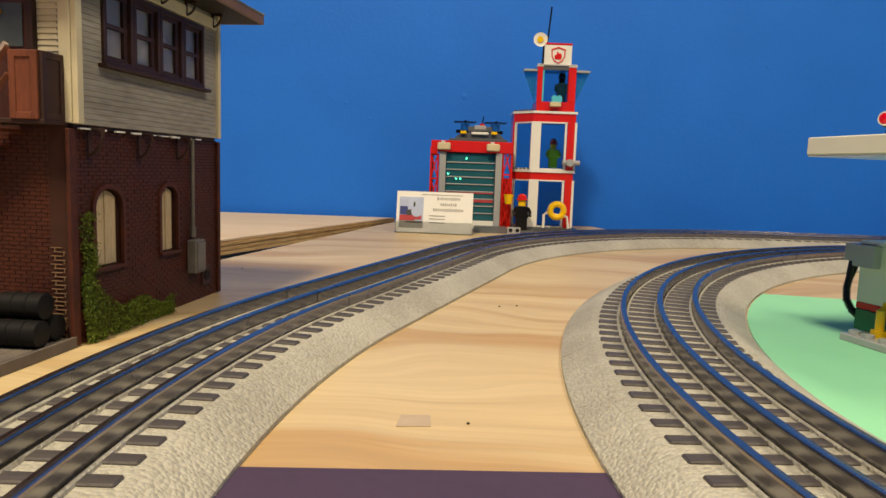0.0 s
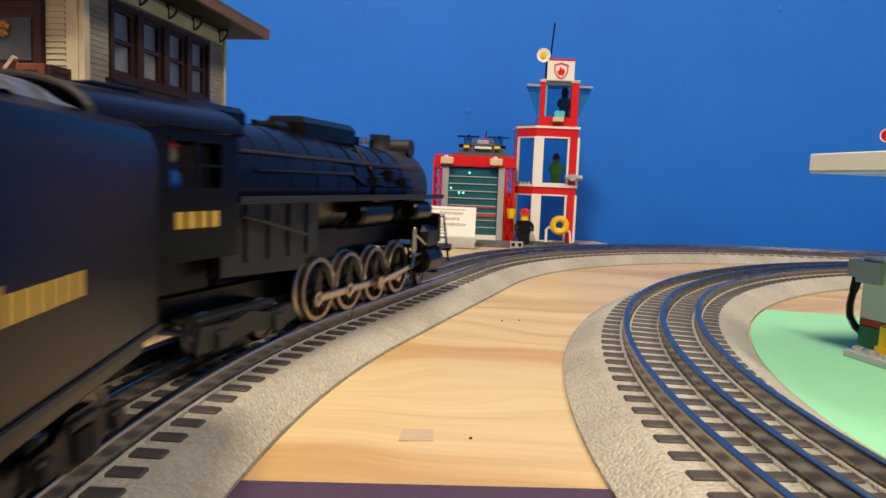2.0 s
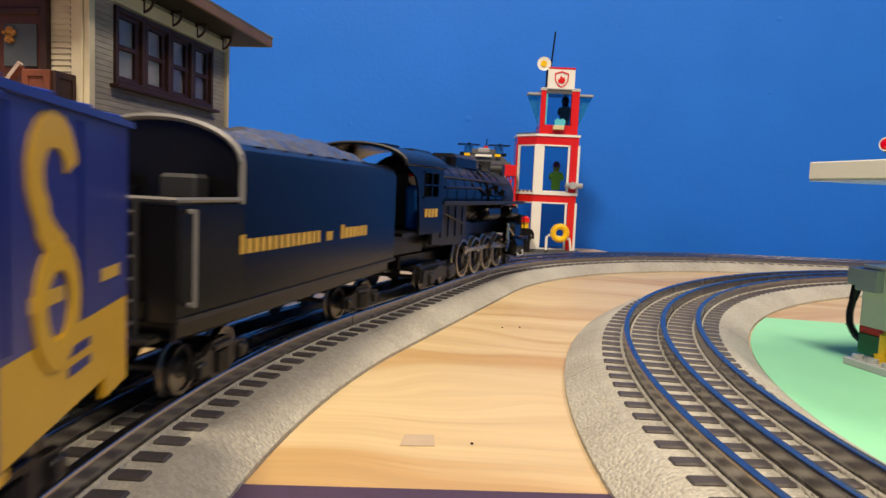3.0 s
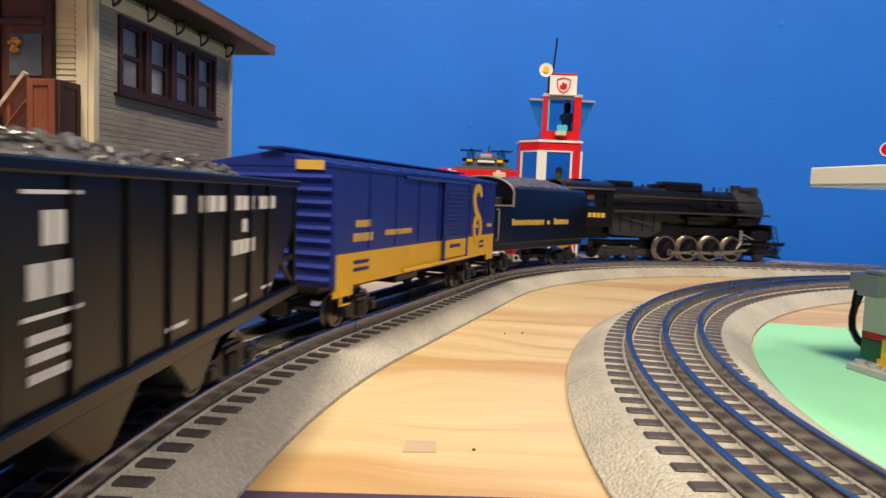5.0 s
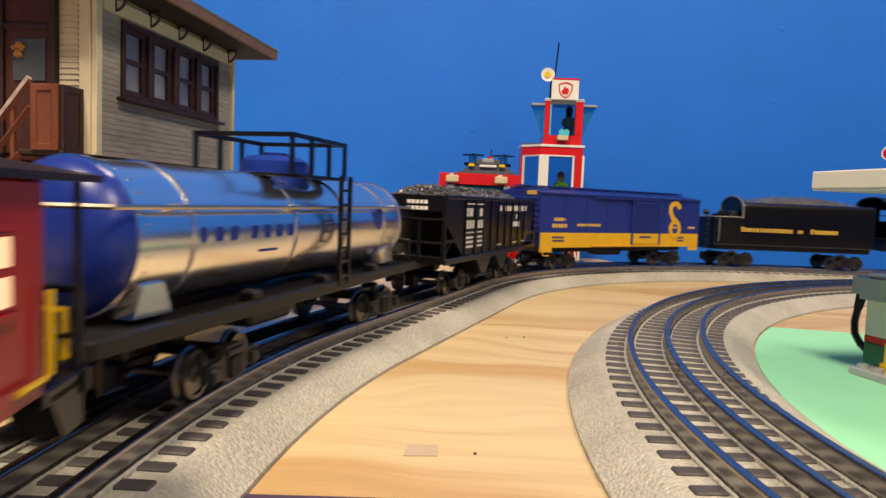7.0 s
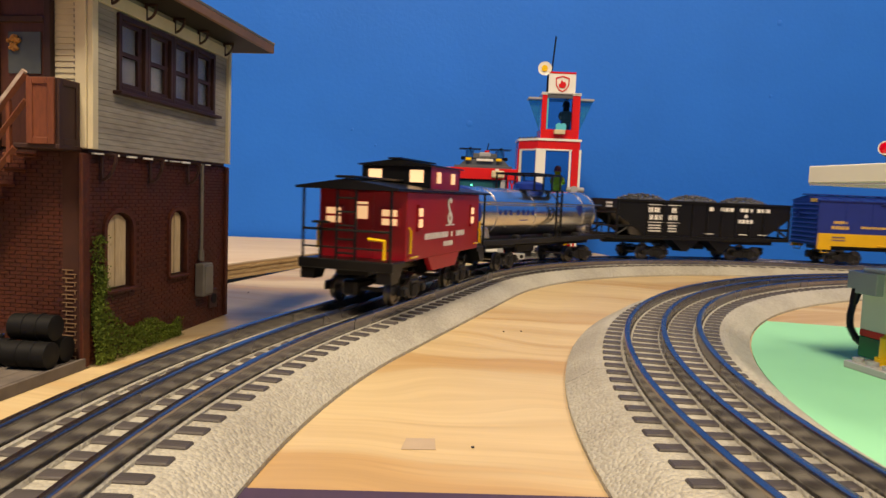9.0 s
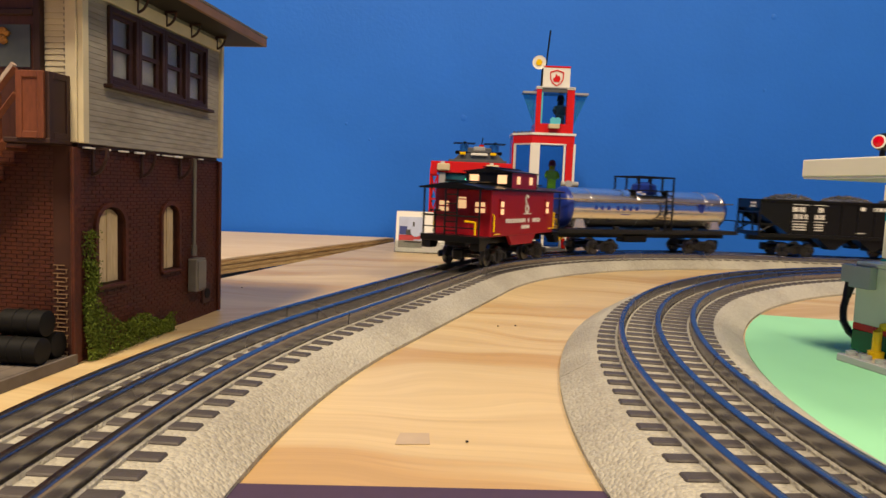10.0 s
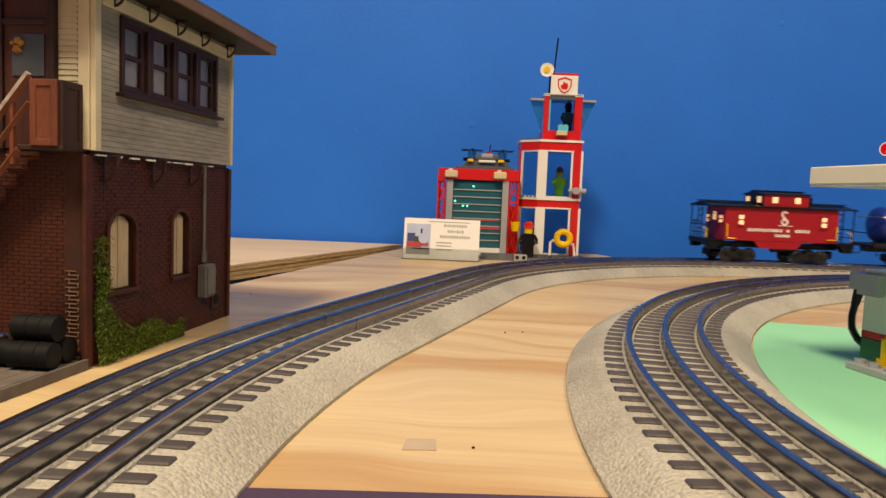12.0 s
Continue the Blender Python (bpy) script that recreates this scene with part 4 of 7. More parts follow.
    for k in range(5):
        led.cyl((X(0.0895 + k * 0.004), 0.0190 - k * 0.0042, 0.1411), (X(0.0895 + k * 0.004), 0.0190 - k * 0.0042, 0.1428), 0.0016, n=8)
        led.cyl((X(0.0895 + k * 0.004), 0.0190 - k * 0.0042, 0.0736), (X(0.0895 + k * 0.004), 0.0190 - k * 0.0042, 0.0753), 0.0016, n=8)
    part("ledge_stud", led, DGREY, t)
    # lookout cabin
    bx("cabin_wall", 0.1115, 0.1560, 0.1411, 0.1520, 0.002, 0.036, RED, label="red lookout cabin wall")
    for x0, x1 in ((0.1115, 0.1172), (0.1472, 0.1560)):
        bx("cabin_column", x0, x1, 0.1520, 0.1915, 0.002, 0.010, RED)
        bx("column_cap", x0 - 0.0006, x1 + 0.0006, 0.1915, 0.1945, 0.001, 0.011, WHITE)
    bx("cabin_lintel", 0.1172, 0.1472, 0.1880, 0.1925, 0.002, 0.034, DGREY)
    bx("cabin_roof", 0.1115, 0.1560, 0.1925, 0.1940, 0.001, 0.036, GREY)
    cw = bx("cabin_window", 0.1174, 0.1470, 0.1522, 0.1878, 0.004, 0.0046, GLASS, label="clear lookout window")
    bx("window_edge", 0.1174, 0.1192, 0.1522, 0.1878, 0.0026, 0.0038, AZURE, cw)
    for s, xa, xb, tip in ((-1, 0.0962, 0.1113, 0.1105), (1, 0.1562, 0.1722, 0.1570)):
        part("glass_wing", M().prism([(X(xa), 0.1862), (X(xb), 0.1862), (X(tip), 0.1505)], 0.010, 0.0112, "y"), TEALGLASS, t, "teal clear triangular wing window")
        bx("wing_plate", min(xa, xb) - 0.0005, max(xa, xb) + 0.0003, 0.1863, 0.1888, 0.004, 0.020, GREY)
    bx("balcony", 0.1262, 0.1386, 0.1462, 0.1512, -0.006, 0.0018, TAN, label="tan balcony seat")
    part("chair_back", M().prism([(X(0.128), 0.1513), (X(0.1395), 0.1513), (X(0.1400), 0.1570), (X(0.1370), 0.1592), (X(0.1340), 0.1580), (X(0.1305), 0.1592), (X(0.1275), 0.1570)], -0.004, -0.001, "y"), AZURE, t, "pale azure clear hose holder")
    sg = bx("sign_board", 0.1185, 0.1502, 0.1941, 0.2168, 0.006, 0.014, WHITE, label="white sign with a red flame shield")
    bx("sign_top", 0.1183, 0.1504, 0.2169, 0.2190, 0.0055, 0.0145, RED, sg)
    shd = [(0.1345 + a, 0.2048 + b) for a, b in ((-0.0082, 0.0072), (0.0, 0.0098), (0.0082, 0.0072), (0.0078, -0.001), (0.0050, -0.0062), (0.0, -0.0092), (-0.0050, -0.0062), (-0.0078, -0.001))]
    ring = M()
    cx, cz = 0.1345, 0.2048
    for (a, b), (c, d) in zip(shd, shd[1:] + shd[:1]):
        ring.prism([(X(a), b), (X(c), d), (X(cx + (c - cx) * 0.85), cz + (d - cz) * 0.85), (X(cx + (a - cx) * 0.85), cz + (b - cz) * 0.85)], 0.0053, 0.0058, "y")
    ring.prism([(X(cx + a), cz + b) for a, b in ((-0.0036, -0.004), (-0.0046, 0.0), (-0.0026, 0.0006), (-0.0010, 0.0052), (0.0010, 0.0022), (0.0030, 0.0032), (0.0042, -0.001), (0.0028, -0.0044))], 0.0053, 0.0058, "y")
    part("shield_mark", ring, RED, sg, "red shield and flame mark")
    ms = M().tube([(X(0.1180), 0.010, 0.1945), (X(0.1185), 0.010, 0.225)], 0.0017, 8)
    ms.tube([(X(0.1195), 0.010, 0.190), (X(0.1250), 0.010, 0.2600)], 0.0010, 8)
    part("mast", ms, BLACK, t, "thin black antenna mast")
    di = part("dish", M().lathe([(0, 0.0030), (0.0014, 0.0078), (0.0022, 0.0080), (0.0018, 0.0070)], (X(0.1134), 0.008, 0.2223), (-0.1, -1, 0), 20), WHITE, t, "white round dish with yellow centre")
    part("dish_centre", M().cyl((X(0.1130), 0.0072, 0.2223), (X(0.1128), 0.0050, 0.2223), 0.0036, n=14), YELLOW, di)
    # grey lamp on the corner, hose reel, bucket, white stand
    lp = M().cyl((X(0.1440), -0.004, 0.0826), (X(0.1640), -0.004, 0.0826), 0.0030, n=12).cyl((X(0.1520), -0.0095, 0.0826), (X(0.1520), 0.001, 0.0826), 0.0042, n=14)
    part("searchlight", lp, GREY, t, "light grey searchlight")
    st = M().tube([(X(0.1250), -0.008, 0.0064), (X(0.1250), -0.008, 0.022), (X(0.1270), -0.008, 0.024), (X(0.1520), -0.008, 0.020), (X(0.1540), -0.008, 0.0064)], 0.0016, 8)
    part("hose_stand", st, WHITE, t, "white hose stand")
    reel = M()
    for k in range(24):
        a, b = 2 * math.pi * k / 24, 2 * math.pi * (k + 1) / 24
        reel.cyl((X(0.1396) + 0.0078 * math.cos(a), -0.011, 0.0270 + 0.0078 * math.sin(a)), (X(0.1396) + 0.0078 * math.cos(b), -0.011, 0.0270 + 0.0078 * math.sin(b)), 0.0036, n=8)
    part("hose_reel", reel, YELLOW, t, "yellow coiled hose reel")
    part("bucket", M().lathe([(0, 0.0040), (0.0095, 0.0056), (0.0110, 0.0058)], (X(0.0830), -0.010, 0.0330), (0, 0, 1), 14), YELLOW, t, "yellow bucket on the wall")

    # toy figures, plain
    def figure(name, x, y, z, h, mats, label):
        mm = M()
        mm.slot = 0
        mm.box((0, 0, h * 0.17), (0.013 * h / 0.042, 0.007 * h / 0.042, h * 0.34), 0.0006)
        mm.prism([(-0.0078 * h / 0.042, h * 0.34), (0.0078 * h / 0.042, h * 0.34), (0.0060 * h / 0.042, h * 0.66), (-0.0060 * h / 0.042, h * 0.66)], -0.0035, 0.0035, "y")
        for e in (-1, 1):
            mm.tube([(e * 0.0068 * h / 0.042, 0, h * 0.62), (e * 0.0096 * h / 0.042, -0.002, h * 0.50), (e * 0.0090 * h / 0.042, -0.005, h * 0.40)], 0.0019, 6)
        mm.slot = 1
        mm.cyl((0, 0, h * 0.67), (0, 0, h * 0.86), 0.0047 * h / 0.042, n=14)
        mm.slot = 2
        mm.lathe([(0, 0.0066 * h / 0.042), (0.001, 0.0066 * h / 0.042), (0.0016, 0.0054 * h / 0.042), (0.0050, 0.0050 * h / 0.042), (0.0070, 0.0022 * h / 0.042)], (0, 0, h * 0.83), (0, 0, 1), 14)
        single(name, mm, mats, pose(x, y, z), label, "toy figure", "toy figures")
    figure("toy_figure", 0.0985, 0.788, 0.0032, 0.042, [BLACK, YELLOW, RED], "black-suited toy figure with a red helmet by the tower")
    figure("toy_figure", 0.1370, 0.822, 0.0766, 0.033, [LIME, YELLOW, REDINK], "lime-jacketed toy figure with a red cap behind the tower window")
    figure("toy_figure", 0.1420, 0.815, 0.1520, 0.034, [DGREY, BLACK, BLACK], "dark toy figure in the lookout cabin")
    # drone on the roof
    d = thing("toy_drone", pose(0.0480, 0.822, 0.1066), "grey toy drone with black rotors on the roof", "toy drone")
    part("skid", M().prism([(-0.030, 0.0), (0.030, 0.0), (0.022, 0.008), (-0.022, 0.008)], -0.010, 0.010, "y"), DGREY, d)
    part("hull", M().box((0, -0.002, 0.0115), (0.030, 0.018, 0.0068), 0.0012), DGREY, d)
    part("canopy", M().box((0, -0.006, 0.0135), (0.014, 0.012, 0.0052), 0.0010), GREY, d)
    for e in (-1, 1):
        part("side_arm", M().box((e * 0.0200, 0.001, 0.0092), (0.016, 0.006, 0.0040), 0.0008), BLACK, d)
    part("nose_bar", M().box((0, -0.012, 0.0068), (0.020, 0.003, 0.0030), 0.0006), WHITE, d)
    part("beacon", M().cyl((0.003, 0, 0.0150), (0.003, 0, 0.0190), 0.0030, n=12), RED, d)
    part("antenna", M().tube([(0.003, 0.0, 0.019), (0.0045, 0.0, 0.0275)], 0.0007, 6), BLACK, d)
    for x in (-0.0175, 0.0185):
        for y in (-0.008, 0.010):
            arm = part("motor", M().cyl((x, y, 0.0100), (x, y, 0.0190), 0.0048, n=14), BLUEP, d, "blue motor pod")
            part("lamp", M().box((x - 0.002, y - 0.0052, 0.0075), (0.0070, 0.002, 0.0034), 0.0005), YELLOW, arm)
            part("rotor", M().box((x, y, 0.0202), (0.026, 0.0030, 0.0009)).box((x, y, 0.0206), (0.0030, 0.022, 0.0009)), BLACK, arm)


fire_station()


def card():
    c = thing("display_card", pose(-0.0025, 0.742, 0, 0, 0, -5), "white printed display card in a clear acrylic holder", "display card")
    m = pose(0, 0, 0, -9, 0, 0)
    mm = M()
    mm.m = m
    part("card", mm.box((0, 0, 0.0232), (0.0835, 0.0006, 0.0450)), CARDW, c)
    mm = M()
    mm.m = m
    mm.box((0, 0.0016, 0.0232), (0.0850, 0.0014, 0.0462), 0.0003).box((0, -0.0022, 0.0075), (0.0850, 0.0012, 0.013), 0.0003).box((0, -0.0004, 0.0006), (0.0850, 0.0040, 0.0010))
    part("holder", mm, CLEAR, c, "clear acrylic holder")
    part("foot", M().prism([(0.0, 0.0), (0.020, 0.0), (0.020, 0.0012), (0.004, 0.0030)], -0.042, 0.042, "x"), CLEAR, c)

    def ink(name, cx, cz, w, h, mat, label=""):
        q = M()
        q.m = m
        part(name, q.box((cx, -0.00045, cz), (w, 0.0002, h)), mat, c, label)
    ink("photo", -0.0255, 0.0225, 0.0265, 0.0340, SKYINK, "small colour photo of a steam engine")
    shapes = ((-0.0255, 0.0095, 0.0262, 0.0080, INKG), (-0.0300, 0.0165, 0.0165, 0.0060, REDINK), (-0.0335, 0.0245, 0.0085, 0.0090, INKB), (-0.0265, 0.0225, 0.0080, 0.0060, INKD),
              (-0.0200, 0.0170, 0.0120, 0.0040, REDINK), (-0.0225, 0.0120, 0.0180, 0.0016, INKD), (-0.0222, 0.0315, 0.0020, 0.0050, INKD))
    for k, (x, z, w, h, mat) in enumerate(shapes):
        q = M()
        q.m = m
        part("photo_patch", q.box((x, -0.0006 - 0.00012 * k, z), (w, 0.0002, h)), mat, c)
    q = M()
    q.m = m
    part("photo_patch", q.cyl((-0.0195, -0.0010, 0.0235), (-0.0195, -0.0017, 0.0235), 0.0058, n=18), SKYINK, c, "pale round boiler front in the photo")
    rnd = random.Random(2)
    for z, x0, x1, h in ((0.0385, 0.002, 0.027, 0.0036), (0.0322, 0.006, 0.023, 0.0036), (0.0262, -0.002, 0.030, 0.0036)):
        x = x0
        while x < x1:
            w = rnd.uniform(0.0018, 0.0028)
            ink("letter_bar", x + w / 2, z, w * 0.62, h * rnd.uniform(0.62, 0.95), INKG)
            x += w
    for z in (0.0195, 0.0160, 0.0120):
        ink("text_bar", 0.003, z, 0.017, 0.0012, INKG)
    ink("text_bar", 0.008, 0.0425, 0.045, 0.0008, INKG)


card()


# ---- toy gas station at the edge of the green paper ----
def gas_station():
    e1 = Vector((0.2, -0.98)).normalized()
    m = Matrix(((e1.x, -e1.y, 0, 0.1835), (e1.y, e1.x, 0, 0.3020), (0, 0, 1, 0.0007), (0, 0, 0, 1)))
    # local x runs towards the near side, local y to the right
    g = thing("toy_gas_station", m, "cream toy gas pump under a flat cream canopy", "toy building")
    part("base_plate", M().box((0.050, 0.062, 0.0016), (0.100, 0.124, 0.0032), 0.0003), GREY, g, "light grey studded base plate")
    for i in range(6):
        for j in range(3):
            part("stud", M().cyl((0.004 + i * 0.008, 0.004 + j * 0.008, 0.0032), (0.004 + i * 0.008, 0.004 + j * 0.008, 0.0049), 0.0024, n=12), GREY, g) if (i, j) not in ((0, 1), (0, 2), (1, 1), (1, 2), (2, 1), (2, 2)) else None
    x0, y0 = -0.0145, 0.0105

    def bx(name, c, s, mat, parent=None, label="", b=0.0004):
        return part(name, M().box(c, s, b), mat, parent or g, label)
    bx("pump_foot", (x0 + 0.018, y0 + 0.0115, 0.0032 + 0.0048), (0.0220, 0.0160, 0.0096), GREEN, label="dark green pump base")
    bx("pump_stripe", (x0 + 0.018, y0 + 0.0115, 0.0144), (0.0220, 0.0160, 0.0032), RED, label="red stripe")
    pb = bx("pump_body", (x0 + 0.018, y0 + 0.0115, 0.0293), (0.0220, 0.0160, 0.0266), CREAM, label="cream pump body")
    bx("pump_top", (x0 + 0.018, y0 + 0.0115, 0.0435), (0.0230, 0.0170, 0.0018), CREAM, pb)
    bx("nozzle_holder", (x0 + 0.0125, y0 + 0.0020, 0.0375), (0.0120, 0.0050, 0.0100), GREY, label="grey nozzle holder")
    bx("nozzle_flap", (x0 + 0.0040, y0 + 0.0042, 0.0385), (0.0060, 0.0080, 0.0082), GREY)
    hose = [(x0 + 0.0030, y0 + 0.0010, 0.0345), (x0 + 0.0030, y0 + 0.0005, 0.0310), (x0 + 0.0026, y0 - 0.0004, 0.0270), (x0 + 0.0024, y0 - 0.0014, 0.0215), (x0 + 0.0030, y0 - 0.0015, 0.0160), (x0 + 0.0050, y0 - 0.0002, 0.0115), (x0 + 0.0072, y0 + 0.0020, 0.0088)]
    hose = [(a, b + 0.0036, c) for a, b, c in hose]
    hp = part("hose", M().tube(hose, 0.0014, 10), BLACK, g, "black ribbed fuel hose")
    rib = M()
    for k in range(2, 6):
        a, b = Vector(hose[k]), Vector(hose[k + 1])
        for j in range(5):
            p, d = a.lerp(b, j / 5), (b - a).normalized()
            rib.cyl(p - d * 0.0003, p + d * 0.0003, 0.0018, n=10)
    part("rib", rib, BLACK, hp)
    part("nozzle", M().cyl(hose[0], hose[2], 0.0024, 0.0018, n=12), BLACK, g)
    yb = M().tube([(0.0105, 0.0105, 0.0032), (0.0105, 0.0105, 0.0150), (0.0115, 0.0115, 0.0172), (0.0140, 0.0130, 0.0180), (0.026, 0.0180, 0.0180), (0.028, 0.0190, 0.0160), (0.028, 0.0190, 0.0032)], 0.0019, 10)
    yb.cyl((0.0105, 0.0105, 0.0030), (0.0105, 0.0105, 0.0062), 0.0034, n=12)
    part("guard_rail", yb, YELLOW, g, "yellow guard rail")
    cx = part("canopy", M().box((0.058, 0.0345, 0.0852), (0.120, 0.118, 0.0074), 0.0004), CREAM, g, "flat cream canopy")
    part("canopy_rim", M().box((0.058, 0.0345, 0.0811), (0.119, 0.117, 0.0009)), WHITE, cx)
    col = bx("column", (-0.016, 0.0435, 0.0185), (0.0080, 0.0080, 0.0300), CREAM, label="canopy column")
    part("column_band", M().box((-0.016, 0.0435, 0.0390), (0.0082, 0.0082, 0.0110)).box((-0.016, 0.0435, 0.0680), (0.0082, 0.0082, 0.0100)), TEAL, col, "teal column band")
    part("column_shaft", M().box((-0.016, 0.0435, 0.0540), (0.0080, 0.0080, 0.0180)).box((-0.016, 0.0435, 0.0767), (0.0100, 0.0100, 0.0074)), CREAM, col)
    part("column_foot", M().box((-0.016, 0.0435, 0.0016), (0.0200, 0.0200, 0.0032), 0.0003), GREY, col)
    # red lamp on the canopy
    s = thing("signal_lamp", m @ pose(0.0040, 0.0105, 0.0889), "black round signal lamp with a red lens", "lamp")
    part("stem", M().cyl((0, 0, 0), (0, 0, 0.006), 0.0012, n=8), BLACK, s)
    part("housing", M().ball((0, 0, 0.0092), 0.0040, 8), BLACK, s)
    part("lens", M().lathe([(0, 0.0026), (0.0008, 0.0022), (0.0014, 0.0008)], (0.0010, -0.0034, 0.0092), (0.3, -1, 0), 14), REDLENS, s, "glossy red lens")
    part("lens_rim", M().lathe([(0, 0.0031), (0.0006, 0.0030), (0.0006, 0.0025), (0, 0.0025)], (0.0010, -0.0034, 0.0092), (0.3, -1, 0), 14), WHITE, s)


gas_station()


# ---- the train ----
# every vehicle: local x ahead, y to its left, z up from the rail top; origin midway between its two bearings
def lettering(mm, x0, x1, z, h, y, rnd, gap=0.28, cap=False, count=0):
    """A row of plain bars the size of letters on the side plane y; tall ones are split into two stems."""
    n = count or max(1, int(round((x1 - x0) / (h * 0.98))))
    step = (x1 - x0) / n
    for k in range(n):
        w = step * (1 - gap) * rnd.uniform(0.86, 1.06)
        hh = h * (1.3 if cap and k == 0 else 1.0)
        cx, lo = x0 + (k + 0.5) * step, z - h / 2
        if hh < 0.0048:
            mm.box((cx, y, lo + hh / 2), (w, 0.0003, hh))
        else:
            for q in (-1, 1):
                mm.box((cx + q * w * 0.29, y, lo + hh / 2), (w * 0.40, 0.0003, hh))
    return mm


def ribbon(mm, pts, half, ya, yb):
    """A stroke of even width along points (x, z) of a side plane, from ya to yb."""
    edge = []
    for i, (a, b) in enumerate(pts):
        (a0, b0), (a1, b1) = pts[max(i - 1, 0)], pts[min(i + 1, len(pts) - 1)]
        dx, dz = a1 - a0, b1 - b0
        ll = math.hypot(dx, dz) or 1
        edge.append((-dz / ll * half, dx / ll * half))
    vs, fs = [], []
    for (a, b), (u, w) in zip(pts, edge):
        vs += [(a + u, ya, b + w), (a - u, ya, b - w), (a - u, yb, b - w), (a + u, yb, b + w)]
    for i in range(len(pts) - 1):
        for k in range(4):
            fs.append((4 * i + k, 4 * i + (k + 1) % 4, 4 * i + 4 + (k + 1) % 4, 4 * i + 4 + k))
    n = 4 * (len(pts) - 1)
    fs += [(3, 2, 1, 0), (n, n + 1, n + 2, n + 3)]
    return mm.add(vs, fs)


SPIN = []    # wheelsets: object, place in its truck, radius, spokes
SWIVEL = []  # trucks: object, car, offset along the car, distance behind the reference
RODS_MOVING, MAIN_RODS = [], []
CARS = []    # car, front bearing, rear bearing (metres ahead of the reference point of the train)


def vehicle(name, front, rear, label, category, shift=0.0):
    t = thing(name, pose(0, 0, 0), label, category)
    CARS.append((t, front + shift, rear + shift))
    return t, (front - rear) / 2


def wheel_mm(r, w=0.0034):
    mm = M()
    for e in (-1, 1):
        y = e * GAUGE
        mm.lathe([(-0.0012, r + 0.0009), (-0.0004, r + 0.0009), (0.0, r), (w - 0.0012, r - 0.0002), (w - 0.0012, r * 0.82), (w - 0.0018, r * 0.76), (w - 0.0018, r * 0.34), (w - 0.0008, r * 0.30),
                  (w - 0.0008, 0.0004)], (0, y - e * 0.0012, 0), (0, e, 0), 22)
    mm.cyl((0, -GAUGE, 0), (0, GAUGE, 0), 0.0012, n=8)
    return mm


freight_wheel = mesh_of("wheelset", wheel_mm(0.0068), WHEEL, 30)


def truck(car, x, wb=0.0250, r=0.0068, coupler=0):
    """Four-wheel truck with sprung side frames."""
    mm = M()
    for e in (-1, 1):
        y = e * 0.0205
        mm.prism([(-wb / 2 - 0.0040, r - 0.0016), (-wb / 2 - 0.0030, r + 0.0028), (-wb / 2 + 0.0040, r + 0.0032), (-0.0045, r + 0.0062), (0.0045, r + 0.0062), (wb / 2 - 0.0040, r + 0.0032), (wb / 2 + 0.0030, r + 0.0028),
                  (wb / 2 + 0.0040, r - 0.0016), (wb / 2 - 0.0034, r - 0.0016), (0.0055, r - 0.0040), (-0.0055, r - 0.0040), (-wb / 2 + 0.0034, r - 0.0016)], y - 0.0010, y + 0.0010, "y")
        for xx in (-wb / 2, wb / 2):
            mm.box((xx, y + e * 0.0014, r), (0.0042, 0.0022, 0.0042), 0.0007)
        for xx in (-0.0022, 0.0, 0.0022):
            mm.cyl((xx, y + e * 0.0015, r - 0.0030), (xx, y + e * 0.0015, r + 0.0028), 0.0010, n=7)
        mm.box((0, y + e * 0.0012, r + 0.0042), (0.0100, 0.0016, 0.0018), 0.0003)
    mm.box((0, 0, r + 0.0040), (0.0075, 0.0400, 0.0030), 0.0006)
    tr = part("truck", mm, TRUCK, car, "black sprung freight truck")
    tr.matrix_basis = pose(x, 0, 0)
    SWIVEL.append((tr, car, x))
    for xx in (-wb / 2, wb / 2):
        ws = new("wheelset", freight_wheel)
        ws.parent = tr
        SPIN.append((ws, (xx, 0, r), r))
    if coupler:
        c = M().box((coupler * 0.0170, 0, 0.0100), (0.0180, 0.0050, 0.0032), 0.0006).box((coupler * 0.0275, 0, 0.0092), (0.0060, 0.0080, 0.0078), 0.0012)
        part("coupler", c, BLACK, tr, "black knuckle coupler")
    return tr


